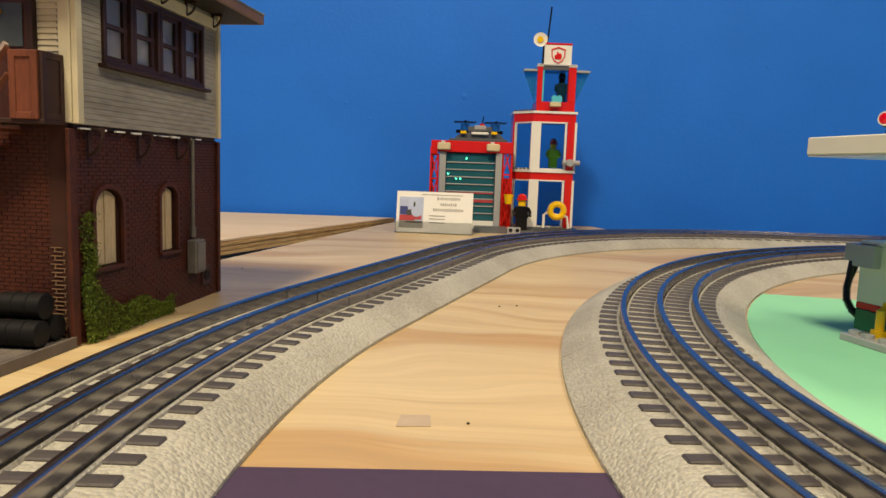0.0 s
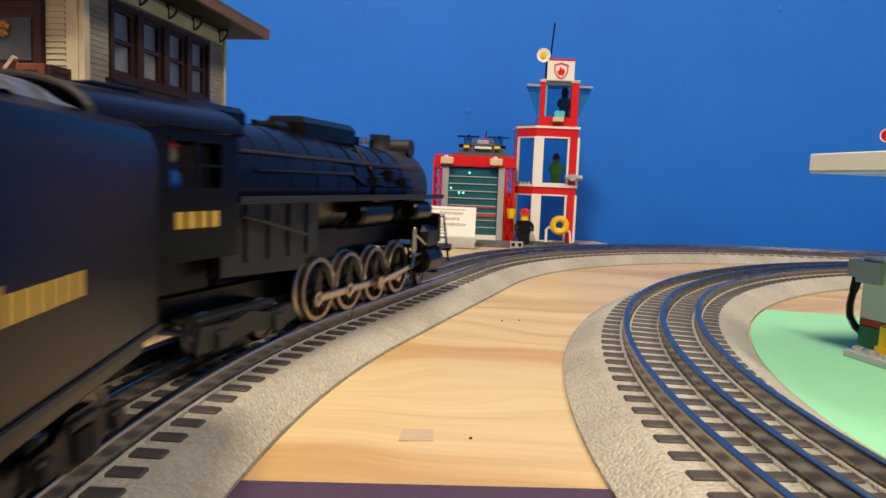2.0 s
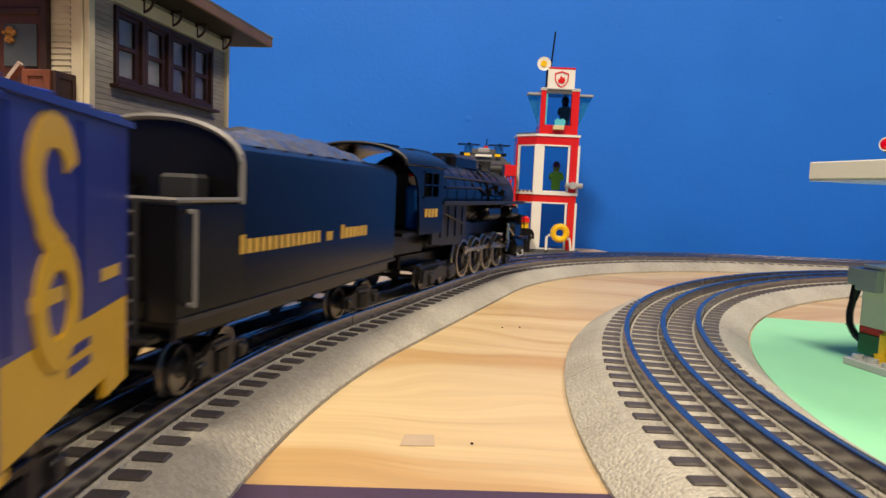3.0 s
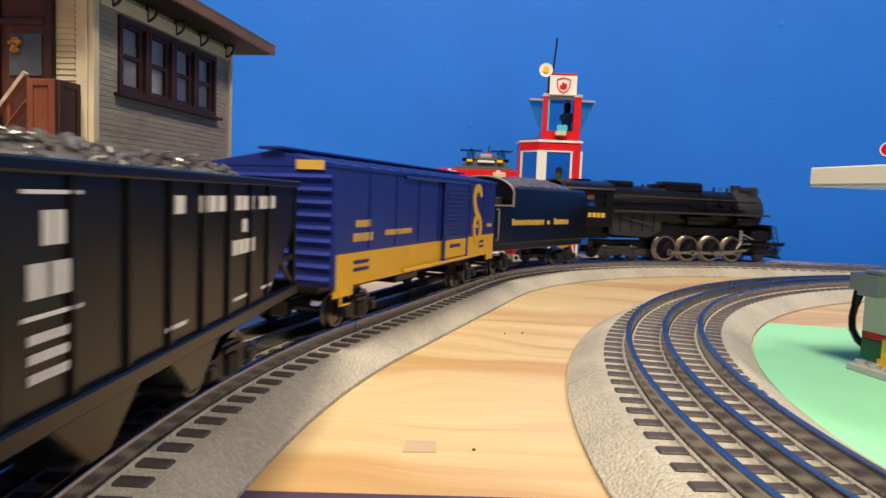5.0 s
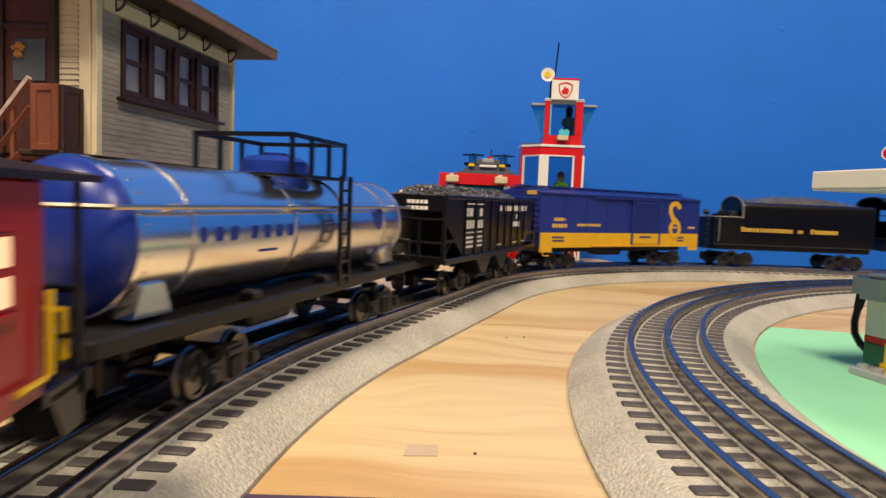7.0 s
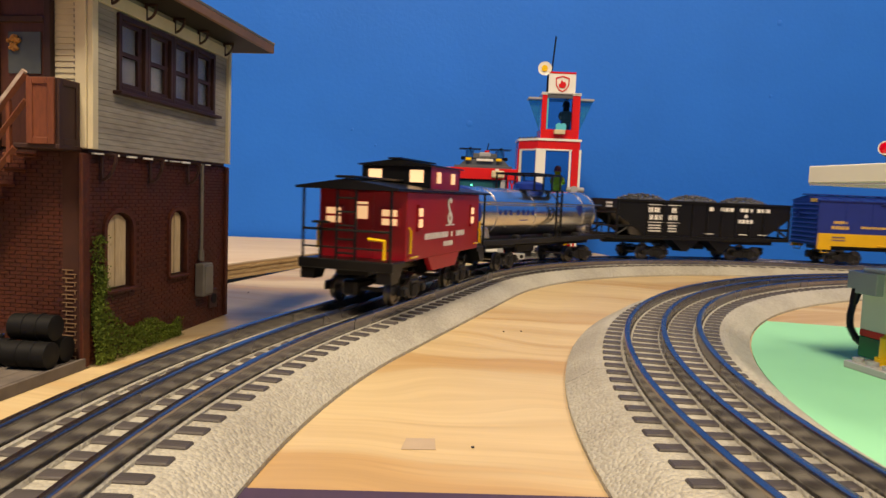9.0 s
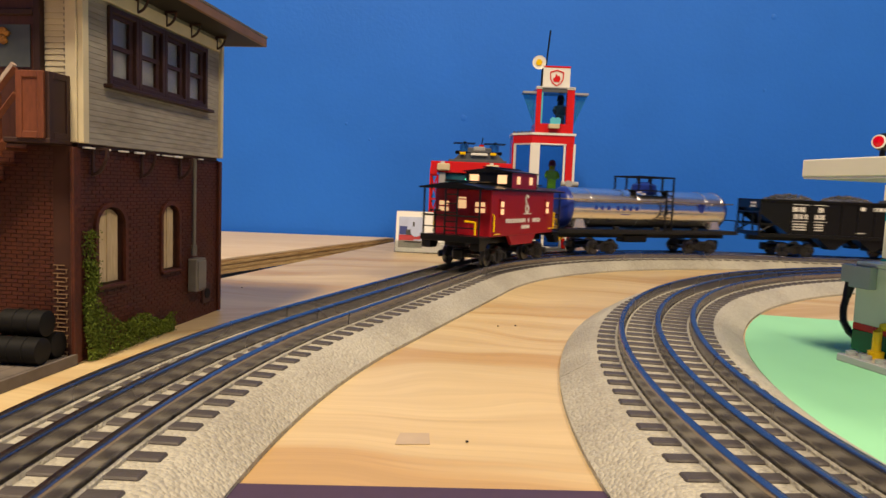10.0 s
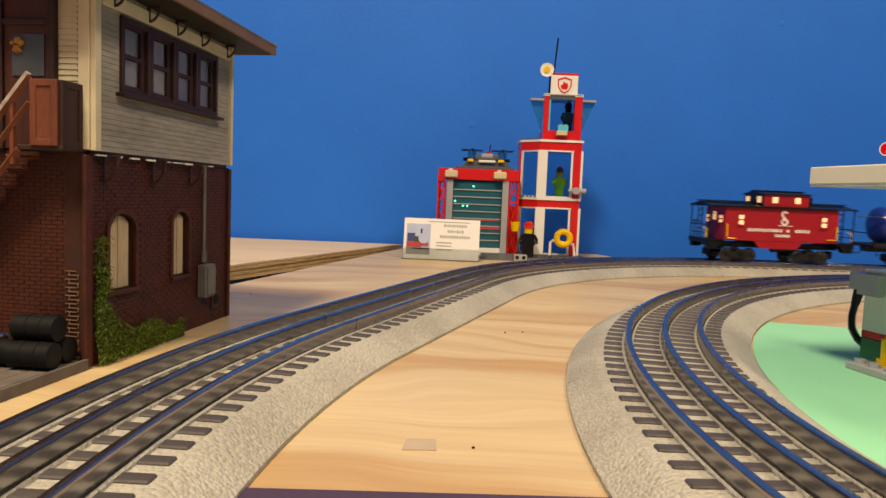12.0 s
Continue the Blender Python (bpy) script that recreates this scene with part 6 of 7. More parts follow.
def boxcar():
    rnd = random.Random(5)
    t, half = vehicle("boxcar", -0.370, -0.520, "blue and yellow model boxcar with a ribbed door", "model train", 0.004)

    def x(s):
        return s + 0.445
    f, r, hw = -0.3370, -0.5540, 0.0285
    z0, zy, z1, zr = 0.0195, 0.0325, 0.0655, 0.0715
    body = M()
    body.slot = 0
    body.box((x((f + r) / 2), 0, (zy + z1) / 2), (f - r, 2 * hw, z1 - zy))
    body.slot = 1
    body.box((x((f + r) / 2), 0, (z0 + zy) / 2), (f - r - 0.0001, 2 * hw - 0.0001, zy - z0))
    part("body", body, [BOXBLUE, BOXYEL], t, "steel body, blue over yellow")
    part("roof", M().prism([(-hw - 0.0012, z1), (-hw - 0.0012, z1 + 0.0012), (0, zr), (hw + 0.0012, z1 + 0.0012), (hw + 0.0012, z1)], x(r - 0.001), x(f + 0.001), "x"), BOXBLUE, t, "blue peaked roof")
    part("roof_walk", M().box((x((f + r) / 2), 0, zr + 0.0010), (f - r + 0.006, 0.0110, 0.0012), 0.0003), BOXBLUE, t)
    for k in range(13):
        s = r + (f - r) * (k + 0.5) / 13
        for e in (-1, 1):
            part("roof_rib", M().cyl((x(s), 0, zr - 0.0001), (x(s), e * (hw + 0.001), z1 + 0.0012), 0.0006, n=5), BOXBLUE, t)
    for e in (-1, 1):
        xe = f if e > 0 else r
        # end sheets in blue down to the sill, with deep horizontal ribs
        part("end_sheet", M().box((x(xe) + e * 0.0003, 0, (z0 + z1) / 2), (0.0010, 2 * hw, z1 - z0), 0.0002), BOXBLUE, t, "corrugated blue end")
        for k in range(9):
            z = z0 + 0.0028 + k * 0.0049
            part("end_rib", M().prism([(x(xe) + e * 0.0008, z - 0.0013), (x(xe) + e * 0.0021, z), (x(xe) + e * 0.0008, z + 0.0013)], -hw + 0.002, hw - 0.002, "y"), BOXBLUE, t)
        y = e * hw
        dc = x(-0.420) if e < 0 else x(-0.48)
        door = part("door", M().box((dc, y + e * 0.0008, (z0 + z1) / 2 + 0.001), (0.040, 0.0016, z1 - z0 - 0.004), 0.0003), BOXBLUE, t, "ribbed sliding door")
        part("door_band", M().box((dc, y + e * 0.0008, (z0 + 0.0030 + zy) / 2), (0.0402, 0.0018, zy - z0 - 0.0030), 0.0002), BOXYEL, door, "yellow door band")
        for k in range(12):
            z = zy + 0.0018 + k * 0.0024
            part("door_rib", M().box((dc, y + e * 0.0018, z), (0.0345, 0.0010, 0.0012), 0.0002), BOXBLUE, door)
        for q in (-0.0195, 0.0195):
            part("door_post", M().box((dc + q, y + e * 0.0016, (z0 + z1) / 2), (0.0020, 0.0016, z1 - z0 - 0.001), 0.0003), BOXBLUE if q else BOXYEL, door)
        part("door_rail", M().box((x(-0.445), y + e * 0.0014, z0 + 0.0015), (0.095, 0.0022, 0.0016), 0.0003), BOXYEL, t, "yellow lower door rail")
        part("upper_rail", M().box((x(-0.445), y + e * 0.0014, z1 - 0.0012), (0.095, 0.0022, 0.0012), 0.0003), BOXBLUE, t)
        # side panel seams
        for k in range(1, 8):
            s = r + (f - r) * k / 8
            if abs(x(s) - dc) > 0.022:
                part("rivet_seam", M().box((x(s), y + e * 0.0002, (zy + z1) / 2), (0.0009, 0.0005, z1 - zy - 0.002)), BOXBLUE, t)
        # emblem: a plain hooked stroke over a ring
        cx, cz = x(-0.3760), 0.0460
        em = M()
        hook = [(cx + 0.0070 * math.cos(a), cz + 0.0098 + 0.0066 * math.sin(a)) for a in [math.radians(10 + 20 * k) for k in range(12)]]
        hook += [(cx - 0.0042, cz + 0.0030), (cx - 0.0010, cz + 0.0004), (cx + 0.0030, cz - 0.0016)]
        ribbon(em, hook, 0.0026, y - 0.0004, y + 0.0004)
        ring = [(cx + 0.0012 + 0.0068 * math.cos(a), cz - 0.0090 + 0.0074 * math.sin(a)) for a in [math.radians(75 - 18 * k) for k in range(20)]]
        ribbon(em, ring, 0.0022, y - 0.0005, y + 0.0005)
        part("emblem", em, BOXYEL, t, "yellow hooked emblem")
        lt = M()
        lettering(lt, x(-0.5390), x(-0.5250), 0.0440, 0.0028, y + e * 0.0001, rnd)
        lettering(lt, x(-0.5410), x(-0.5230), 0.0385, 0.0034, y + e * 0.0001, rnd)
        lettering(lt, x(-0.5110), x(-0.4810), 0.0395, 0.0024, y + e * 0.0001, rnd)
        lettering(lt, x(-0.3850), x(-0.3720), 0.0385, 0.0022, y + e * 0.0001, rnd)
        lettering(lt, x(-0.3540), x(-0.3430), 0.0385, 0.0022, y + e * 0.0001, rnd)
        part("lettering", lt, GOLD, t, "gold lettering bars")
        lt = M()
        for z in (0.0285, 0.0255):
            lettering(lt, x(-0.5400), x(-0.5260), z, 0.0014, y + e * 0.0001, rnd)
            lettering(lt, x(-0.3700), x(-0.3600), z, 0.0014, y + e * 0.0001, rnd)
        lettering(lt, x(-0.4300), x(-0.4120), 0.0290, 0.0018, y + e * 0.0018, rnd)
        part("data_bars", lt, BOXBLUE, t)
        # yellow truck-side skirts
        for s0, s1 in ((r, r + 0.0140), (f - 0.0140, f)):
            part("side_sill", M().box((x((s0 + s1) / 2), y - e * 0.0006, z0 - 0.0018), (s1 - s0, 0.0012, 0.0040)), BOXYEL, t)
        st = M().tube([(x(r + 0.004), y, z0), (x(r + 0.004), y, z0 - 0.007), (x(r + 0.011), y, z0 - 0.007), (x(r + 0.011), y, z0)], 0.0006, 6)
        part("stirrup_step", st, BOXYEL, t)
    part("corner_tag", M().box((x(r) - 0.0012, -0.0170, z1 + 0.0008), (0.0006, 0.0120, 0.0036)), GOLD, t, "gold tag high on the end")
    part("underframe", M().box((x((f + r) / 2), 0, 0.0170), (f - r - 0.020, 0.030, 0.0050), 0.0010).box((x(-0.45), -0.006, 0.0135), (0.030, 0.016, 0.0050), 0.0010), BLACK, t)
    part("brake_wheel", M().lathe([(0, 0.0040), (0.0008, 0.0040), (0.0008, 0.0030), (0, 0.0030)], (x(r) - 0.0030, 0.010, 0.052), (-1, 0, 0), 16), BOXBLUE, t)
    truck(t, half, coupler=1)
    truck(t, -half, coupler=-1)


def hopper():
    rnd = random.Random(6)
    t, half = vehicle("coal_hopper", -0.640, -0.753, "black model hopper car heaped with coal, white lettering bars", "model train", 0.016)

    def x(s):
        return s + 0.6965
    f, r, hw = -0.5965, -0.7990, 0.0275
    zt, zs = 0.0590, 0.0235
    c0, c1 = r + 0.0330, f - 0.0330
    for e in (-1, 1):
        y = e * hw
        pts = [(x(r), zt), (x(f), zt), (x(f), 0.0450), (x(c1 + 0.004), zs + 0.002), (x(c1), zs), (x(c0), zs), (x(c0 - 0.004), zs + 0.002), (x(r), 0.0450)]
        part("side_sheet", M().prism(pts, y - e * 0.0012, y, "y"), BLACK, t, "black side sheet with vertical ribs")
        part("top_rail", M().box((x((f + r) / 2), y + e * 0.0006, zt - 0.0006), (f - r, 0.0026, 0.0022), 0.0004), BLACK, t)
        part("side_sill", M().box((x((f + r) / 2), y + e * 0.0004, zs - 0.0012), (f - r, 0.0024, 0.0034), 0.0004), BLACK, t)
        for k in range(9):
            s = r + 0.0335 + (f - r - 0.067) * k / 8
            part("side_rib", M().box((x(s), y + e * 0.0003, (zt + zs) / 2), (0.0011, 0.0012, zt - zs - 0.001), 0.0003), BLACK, t)
        for s in (r + 0.0008, f - 0.0008):
            part("corner_post", M().box((x(s), y - e * 0.0005, (zt + zs) / 2), (0.0020, 0.0024, zt - zs), 0.0003), BLACK, t)
        for s0, s1 in ((r, c0), (f, c1)):
            part("end_brace", M().cyl((x(s0), y - e * 0.001, zs + 0.0005), (x((s0 + s1) / 2), y - e * 0.001, 0.0345), 0.0010, n=6).box((x((s0 + s1) / 2), y - e * 0.0005, 0.0335), (abs(s1 - s0) * 0.9, 0.0014, 0.0018)), BLACK, t)
        # white lettering bars
        lt = M()
        yy = y + e * 0.0002
        flip = e > 0

        def bar(a, b, z, h, n=0):
            if flip:
                a, b = -1.3915 - b, -1.3915 - a
            lettering(lt, x(a), x(b), z, h * 0.85, yy, rnd, 0.26, False, n)

        def line(a, b, z):
            if flip:
                a, b = -1.3915 - b, -1.3915 - a
            lt.box((x((a + b) / 2), yy, z), (b - a, 0.0003, 0.0006))
        for z in (0.0548, 0.0375):
            line(-0.7660, -0.7475, z)
            line(-0.7430, -0.7290, z)
        bar(-0.7660, -0.7515, 0.0498, 0.0058, 2)
        bar(-0.7395, -0.7325, 0.0498, 0.0058, 1)
        bar(-0.7640, -0.7475, 0.0425, 0.0058, 3)
        bar(-0.7425, -0.7315, 0.0425, 0.0058, 2)
        for z in (0.0345, 0.0318, 0.0290):
            bar(-0.7640, -0.7500, z, 0.0016, 6)
            bar(-0.7420, -0.7325, z, 0.0016, 4)
        bar(-0.6960, -0.6900, 0.0525, 0.0044, 1)
        bar(-0.6830, -0.6660, 0.0525, 0.0044, 3)
        bar(-0.6590, -0.6430, 0.0525, 0.0044, 3)
        bar(-0.6390, -0.6220, 0.0525, 0.0044, 3)
        bar(-0.6535, -0.6490, 0.0465, 0.0040, 1)
        bar(-0.6610, -0.6420, 0.0410, 0.0044, 4)
        for a in (-0.6990, -0.6590, -0.6350):
            bar(a, a + 0.0100, 0.0275, 0.0010)
        part("lettering", lt, WHITEL, t, "white lettering bars")
    for e, xe, xi in ((-1, r, c0), (1, f, c1)):
        part("slope_sheet", M().prism([(x(xe) - e * 0.001, 0.0500), (x(xe) - e * 0.001, 0.0515), (x(xi) - e * 0.012, zs + 0.001), (x(xi) - e * 0.012, zs - 0.001)], -hw + 0.0014, hw - 0.0014, "y"), BLACK, t, "sloping end floor")
        part("end_sheet", M().box((x(xe) - e * 0.0012, 0, 0.0545), (0.0016, 2 * hw - 0.003, 0.0090)), BLACK, t)
        part("end_sill", M().box((x(xe) - e * 0.0012, 0, zs - 0.0005), (0.0030, 2 * hw, 0.0042), 0.0004), BLACK, t)
        for z in (0.0455, 0.0325):
            part("end_rail", M().box((x(xe) - e * 0.0004, 0, z), (0.0022, 2 * hw, 0.0014), 0.0003), BLACK, t, "cross rail of the open end frame")
        for y in (-0.0125, 0.0125):
            part("end_post", M().box((x(xe) - e * 0.0004, y, 0.0345), (0.0018, 0.0018, 0.0220), 0.0003), BLACK, t)
        part("end_shelf", M().box((x(xe) - e * 0.0060, 0, 0.0322), (0.0110, 2 * hw - 0.004, 0.0010)), BLACK, t)
        lt = M()
        for z in (0.0552, 0.0518):
            for k in range(5):
                lt.box((x(xe) - e * 0.0003, -0.0160 + k * 0.0026 * -e, z), (0.0006, 0.0019, 0.0020))
        part("end_lettering", lt, WHITEL, t)
    for s in (-0.7190, -0.6770):
        for e in (-1, 1):
            part("hopper_bay", M().prism([(x(s - 0.0200), zs), (x(s + 0.0200), zs), (x(s + 0.0030), zs - 0.0140), (x(s - 0.0030), zs - 0.0140)], e * 0.0080, e * (hw - 0.0022), "y"), BLACK, t, "tapered discharge hopper")
            part("bay_door", M().box((x(s), e * 0.0165, zs - 0.0135), (0.0100, 0.0150, 0.0022), 0.0004), TRUCK, t)
    part("centre_sill", M().box((x((f + r) / 2), 0, 0.0185), (f - r, 0.0090, 0.0060), 0.0006), BLACK, t)
    part("bed", M().box((x((c0 + c1) / 2), 0, 0.0545), (f - r - 0.006, 2 * hw - 0.003, 0.0014)), COAL, t)
    load = M()
    for cx in (-0.757, -0.6965, -0.636):
        for k in range(340):
            a, q = rnd.uniform(0, 6.283), math.sqrt(rnd.uniform(0, 1))
            px, py = q * 0.0300 * math.cos(a), q * (hw - 0.0035) * math.sin(a)
            z = 0.0548 + 0.0100 * (1 - q * q) ** 0.8 + rnd.uniform(-0.0006, 0.0010)
            s = rnd.uniform(0.0011, 0.0024)
            rot = Euler((rnd.uniform(0, 3), rnd.uniform(0, 3), rnd.uniform(0, 3))).to_matrix().to_4x4()
            load.box((x(cx) + px, py, z), (s, s * rnd.uniform(0.7, 1.3), s * rnd.uniform(0.6, 1.0)), s * 0.15, rot)
        load.ball((x(cx), 0, 0.0545), 0.028, 8, (1.02, (hw - 0.004) / 0.028, 0.34))
    co = part("coal_load", load, COAL, t, "three heaps of glinting black coal", smooth=None)
    tagged(co, kind="stuff")
    truck(t, half, coupler=1)
    truck(t, -half, coupler=-1)


def tank_car():
    rnd = random.Random(7)
    t, half = vehicle("tank_car", -0.870, -1.000, "chromed model tank car with blue ends and roof platform", "model train", 0.0230)

    def x(s):
        return s + 0.935
    f, r, R, zc = -0.8380, -1.0430, 0.0193, 0.0440
    L = f - r
    part("tank", M().lathe([(x(r) + 0.008, R), (x(f) - 0.008, R)], (0, 0, zc), (1, 0, 0), 48), CHROME, t, "mirror-bright silver tank barrel")
    for e, xe in ((-1, r), (1, f)):
        prof = [(0.0, R + 0.0001), (0.0028, R * 0.985), (0.0055, R * 0.90), (0.0078, R * 0.70), (0.0092, R * 0.40), (0.0097, 0.0005)]
        part("tank_end", M().lathe(prof, (x(xe) - e * 0.0080, 0, zc), (e, 0, 0), 40), TANKBLUE, t, "domed dark blue tank end")
    for s in (r + 0.0085, r + 0.030, -0.9560, -0.9140, f - 0.030, f - 0.0085):
        part("tank_band", M().lathe([(-0.0012, R - 0.001), (-0.0010, R + 0.0006), (0.0010, R + 0.0006), (0.0012, R - 0.001)], (x(s), 0, zc), (1, 0, 0), 40), CHROME, t, "bright tank strap")
    riv = M()
    for s in (r + 0.012, f - 0.012):
        for k in range(30):
            a = 2 * math.pi * k / 30
            riv.ball((x(s), R * math.cos(a), zc + R * math.sin(a)), 0.0004, 3)
    part("rivets", riv, CHROME, t)
    dome = part("dome", M().lathe([(0, 0.0130), (0.0045, 0.0126), (0.0088, 0.0122), (0.0106, 0.0096), (0.0112, 0.003)], (x(-0.9380), 0, zc + R - 0.0040), (0, 0, 1), 24), TANKBLUE, t, "blue expansion dome")
    part("dome_cap", M().cyl((x(-0.9380), 0, zc + R + 0.0066), (x(-0.9380), 0, zc + R + 0.0080), 0.0050, n=16), TANKBLUE, dome)
    # platform round the dome
    pz = zc + R - 0.0005
    pf = M()
    px0, px1, pw = -0.9580, -0.9180, 0.0165
    for y in (-pw, pw):
        pf.box((x((px0 + px1) / 2), y, pz), (px1 - px0, 0.0070, 0.0012), 0.0002)
    for s in (px0, px1):
        pf.box((x(s), 0, pz), (0.0070, 2 * pw, 0.0011), 0.0002)
    part("platform", pf, BLACK, t, "black grated platform round the dome")
    rl = M()
    tz = pz + 0.0135
    for y in (-pw - 0.002, pw + 0.002):
        rl.box((x((px0 + px1) / 2), y, tz), (px1 - px0 + 0.006, 0.0012, 0.0016))
        for k in range(4):
            rl.box((x(px0 - 0.002 + (px1 - px0 + 0.004) * k / 3), y, (pz + tz) / 2), (0.0016, 0.0012, tz - pz))
    for s in (px0 - 0.002, px1 + 0.002):
        rl.box((x(s), 0, tz), (0.0012, 2 * pw + 0.004, 0.0016))
    part("railing", rl, BLACK, t, "black platform railing")
    for e in (-1, 1):
        ld = M()
        for q in (-0.0042, 0.0042):
            ld.box((x(-0.9240) + q, e * 0.0228, 0.0430), (0.0014, 0.0014, 0.0420))
        for k in range(7):
            ld.box((x(-0.9240), e * 0.0228, 0.0255 + k * 0.0055), (0.0084, 0.0010, 0.0010))
        part("ladder", ld, BLACK, t, "black side ladder")
        hr = M().tube([(x(r - 0.010), 0, zc + 0.0080), (x(r - 0.008), e * 0.0120, zc + 0.0080), (x(r - 0.002), e * (R + 0.0014), zc + 0.0080), (x(f + 0.002), e * (R + 0.0014), zc + 0.0080), (x(f + 0.008), e * 0.0120, zc + 0.0080), (x(f + 0.010), 0, zc + 0.0080)], 0.0007, 6)
        for s in (r + 0.022, -0.958, -0.914, f - 0.022):
            hr.cyl((x(s), e * (R - 0.0024), zc + 0.0080), (x(s), e * (R + 0.0014), zc + 0.0080), 0.0009, n=6)
        part("handrail", hr, WHEELRIM, t, "bright side handrail")
        # plain lettering bars that follow the barrel
        lt = M()
        a0 = 0.03
        xx = x(-1.0130) if e < 0 else x(-0.915)
        for k in range(8):
            if k == 3:
                xx += 0.0034
                continue
            w = 0.0054
            z = zc + R * math.sin(a0)
            lt.box((xx + w / 2, e * (R * math.cos(a0) + 0.00012), z), (w * 0.52, 0.0004, 0.0040), 0, Matrix.Rotation(e * a0, 4, "X"))
            xx += 0.0076
        em = [(0.0, 0.006), (0.004, 0.004), (0.003, -0.003), (0.0005, -0.006), (-0.003, -0.003), (-0.004, 0.003)]
        ex = x(-0.8780)
        lt.prism([(ex + a * 1.2, zc + 0.0030 + b * 0.9) for a, b in em], e * (R - 0.0014), e * (R + 0.0002), "y")
        lettering(lt, x(-0.9800), x(-0.9690), zc - 0.0055, 0.0007, e * (R - 0.0006), rnd)
        part("lettering", lt, TANKBLUE, t, "dark blue lettering bars and emblem")
        part("saddle", M().prism([(x(r + 0.010), 0.0250), (x(r + 0.024), 0.0250), (x(r + 0.021), 0.0330), (x(r + 0.013), 0.0330)], e * 0.0100, e * 0.0165, "y"), CHROME, t, "bright tank saddle")
        part("saddle", M().prism([(x(f - 0.024), 0.0250), (x(f - 0.010), 0.0250), (x(f - 0.013), 0.0330), (x(f - 0.021), 0.0330)], e * 0.0100, e * 0.0165, "y"), CHROME, t, "bright tank saddle")
        part("side_sill", M().box((x((f + r) / 2), e * 0.0215, 0.0220), (L + 0.020, 0.0030, 0.0042), 0.0005), TRUCK, t, "black frame side sill")
        for s in (-0.9850, -0.9350, -0.8850):
            part("frame_bracket", M().box((x(s), e * 0.0190, 0.0240), (0.0050, 0.0060, 0.0060), 0.0008), TRUCK, t)
        part("step", M().tube([(x(r - 0.006), e * 0.0215, 0.021), (x(r - 0.006), e * 0.0215, 0.012), (x(r + 0.001), e * 0.0215, 0.012), (x(r + 0.001), e * 0.0215, 0.021)], 0.0006, 5), BLACK, t)
    part("deck", M().box((x((f + r) / 2), 0, 0.0225), (L + 0.020, 0.0420, 0.0022), 0.0004).box((x((f + r) / 2), 0, 0.0180), (L + 0.016, 0.0110, 0.0060), 0.0008).box((x(-0.9500), 0.0, 0.0145), (0.030, 0.014, 0.0080), 0.0015), TRUCK, t, "black underframe deck")
    for xe, e in ((r - 0.0090, -1), (f + 0.0090, 1)):
        er = M()
        for y in (-0.019, 0.019):
            er.cyl((x(xe), y, 0.0236), (x(xe), y, 0.0350), 0.0006, n=5)
        er.cyl((x(xe), -0.019, 0.0350), (x(xe), 0.019, 0.0350), 0.0006, n=5)
        part("end_railing", er, BLACK, t)
    truck(t, half, coupler=1)
    truck(t, -half, coupler=-1)


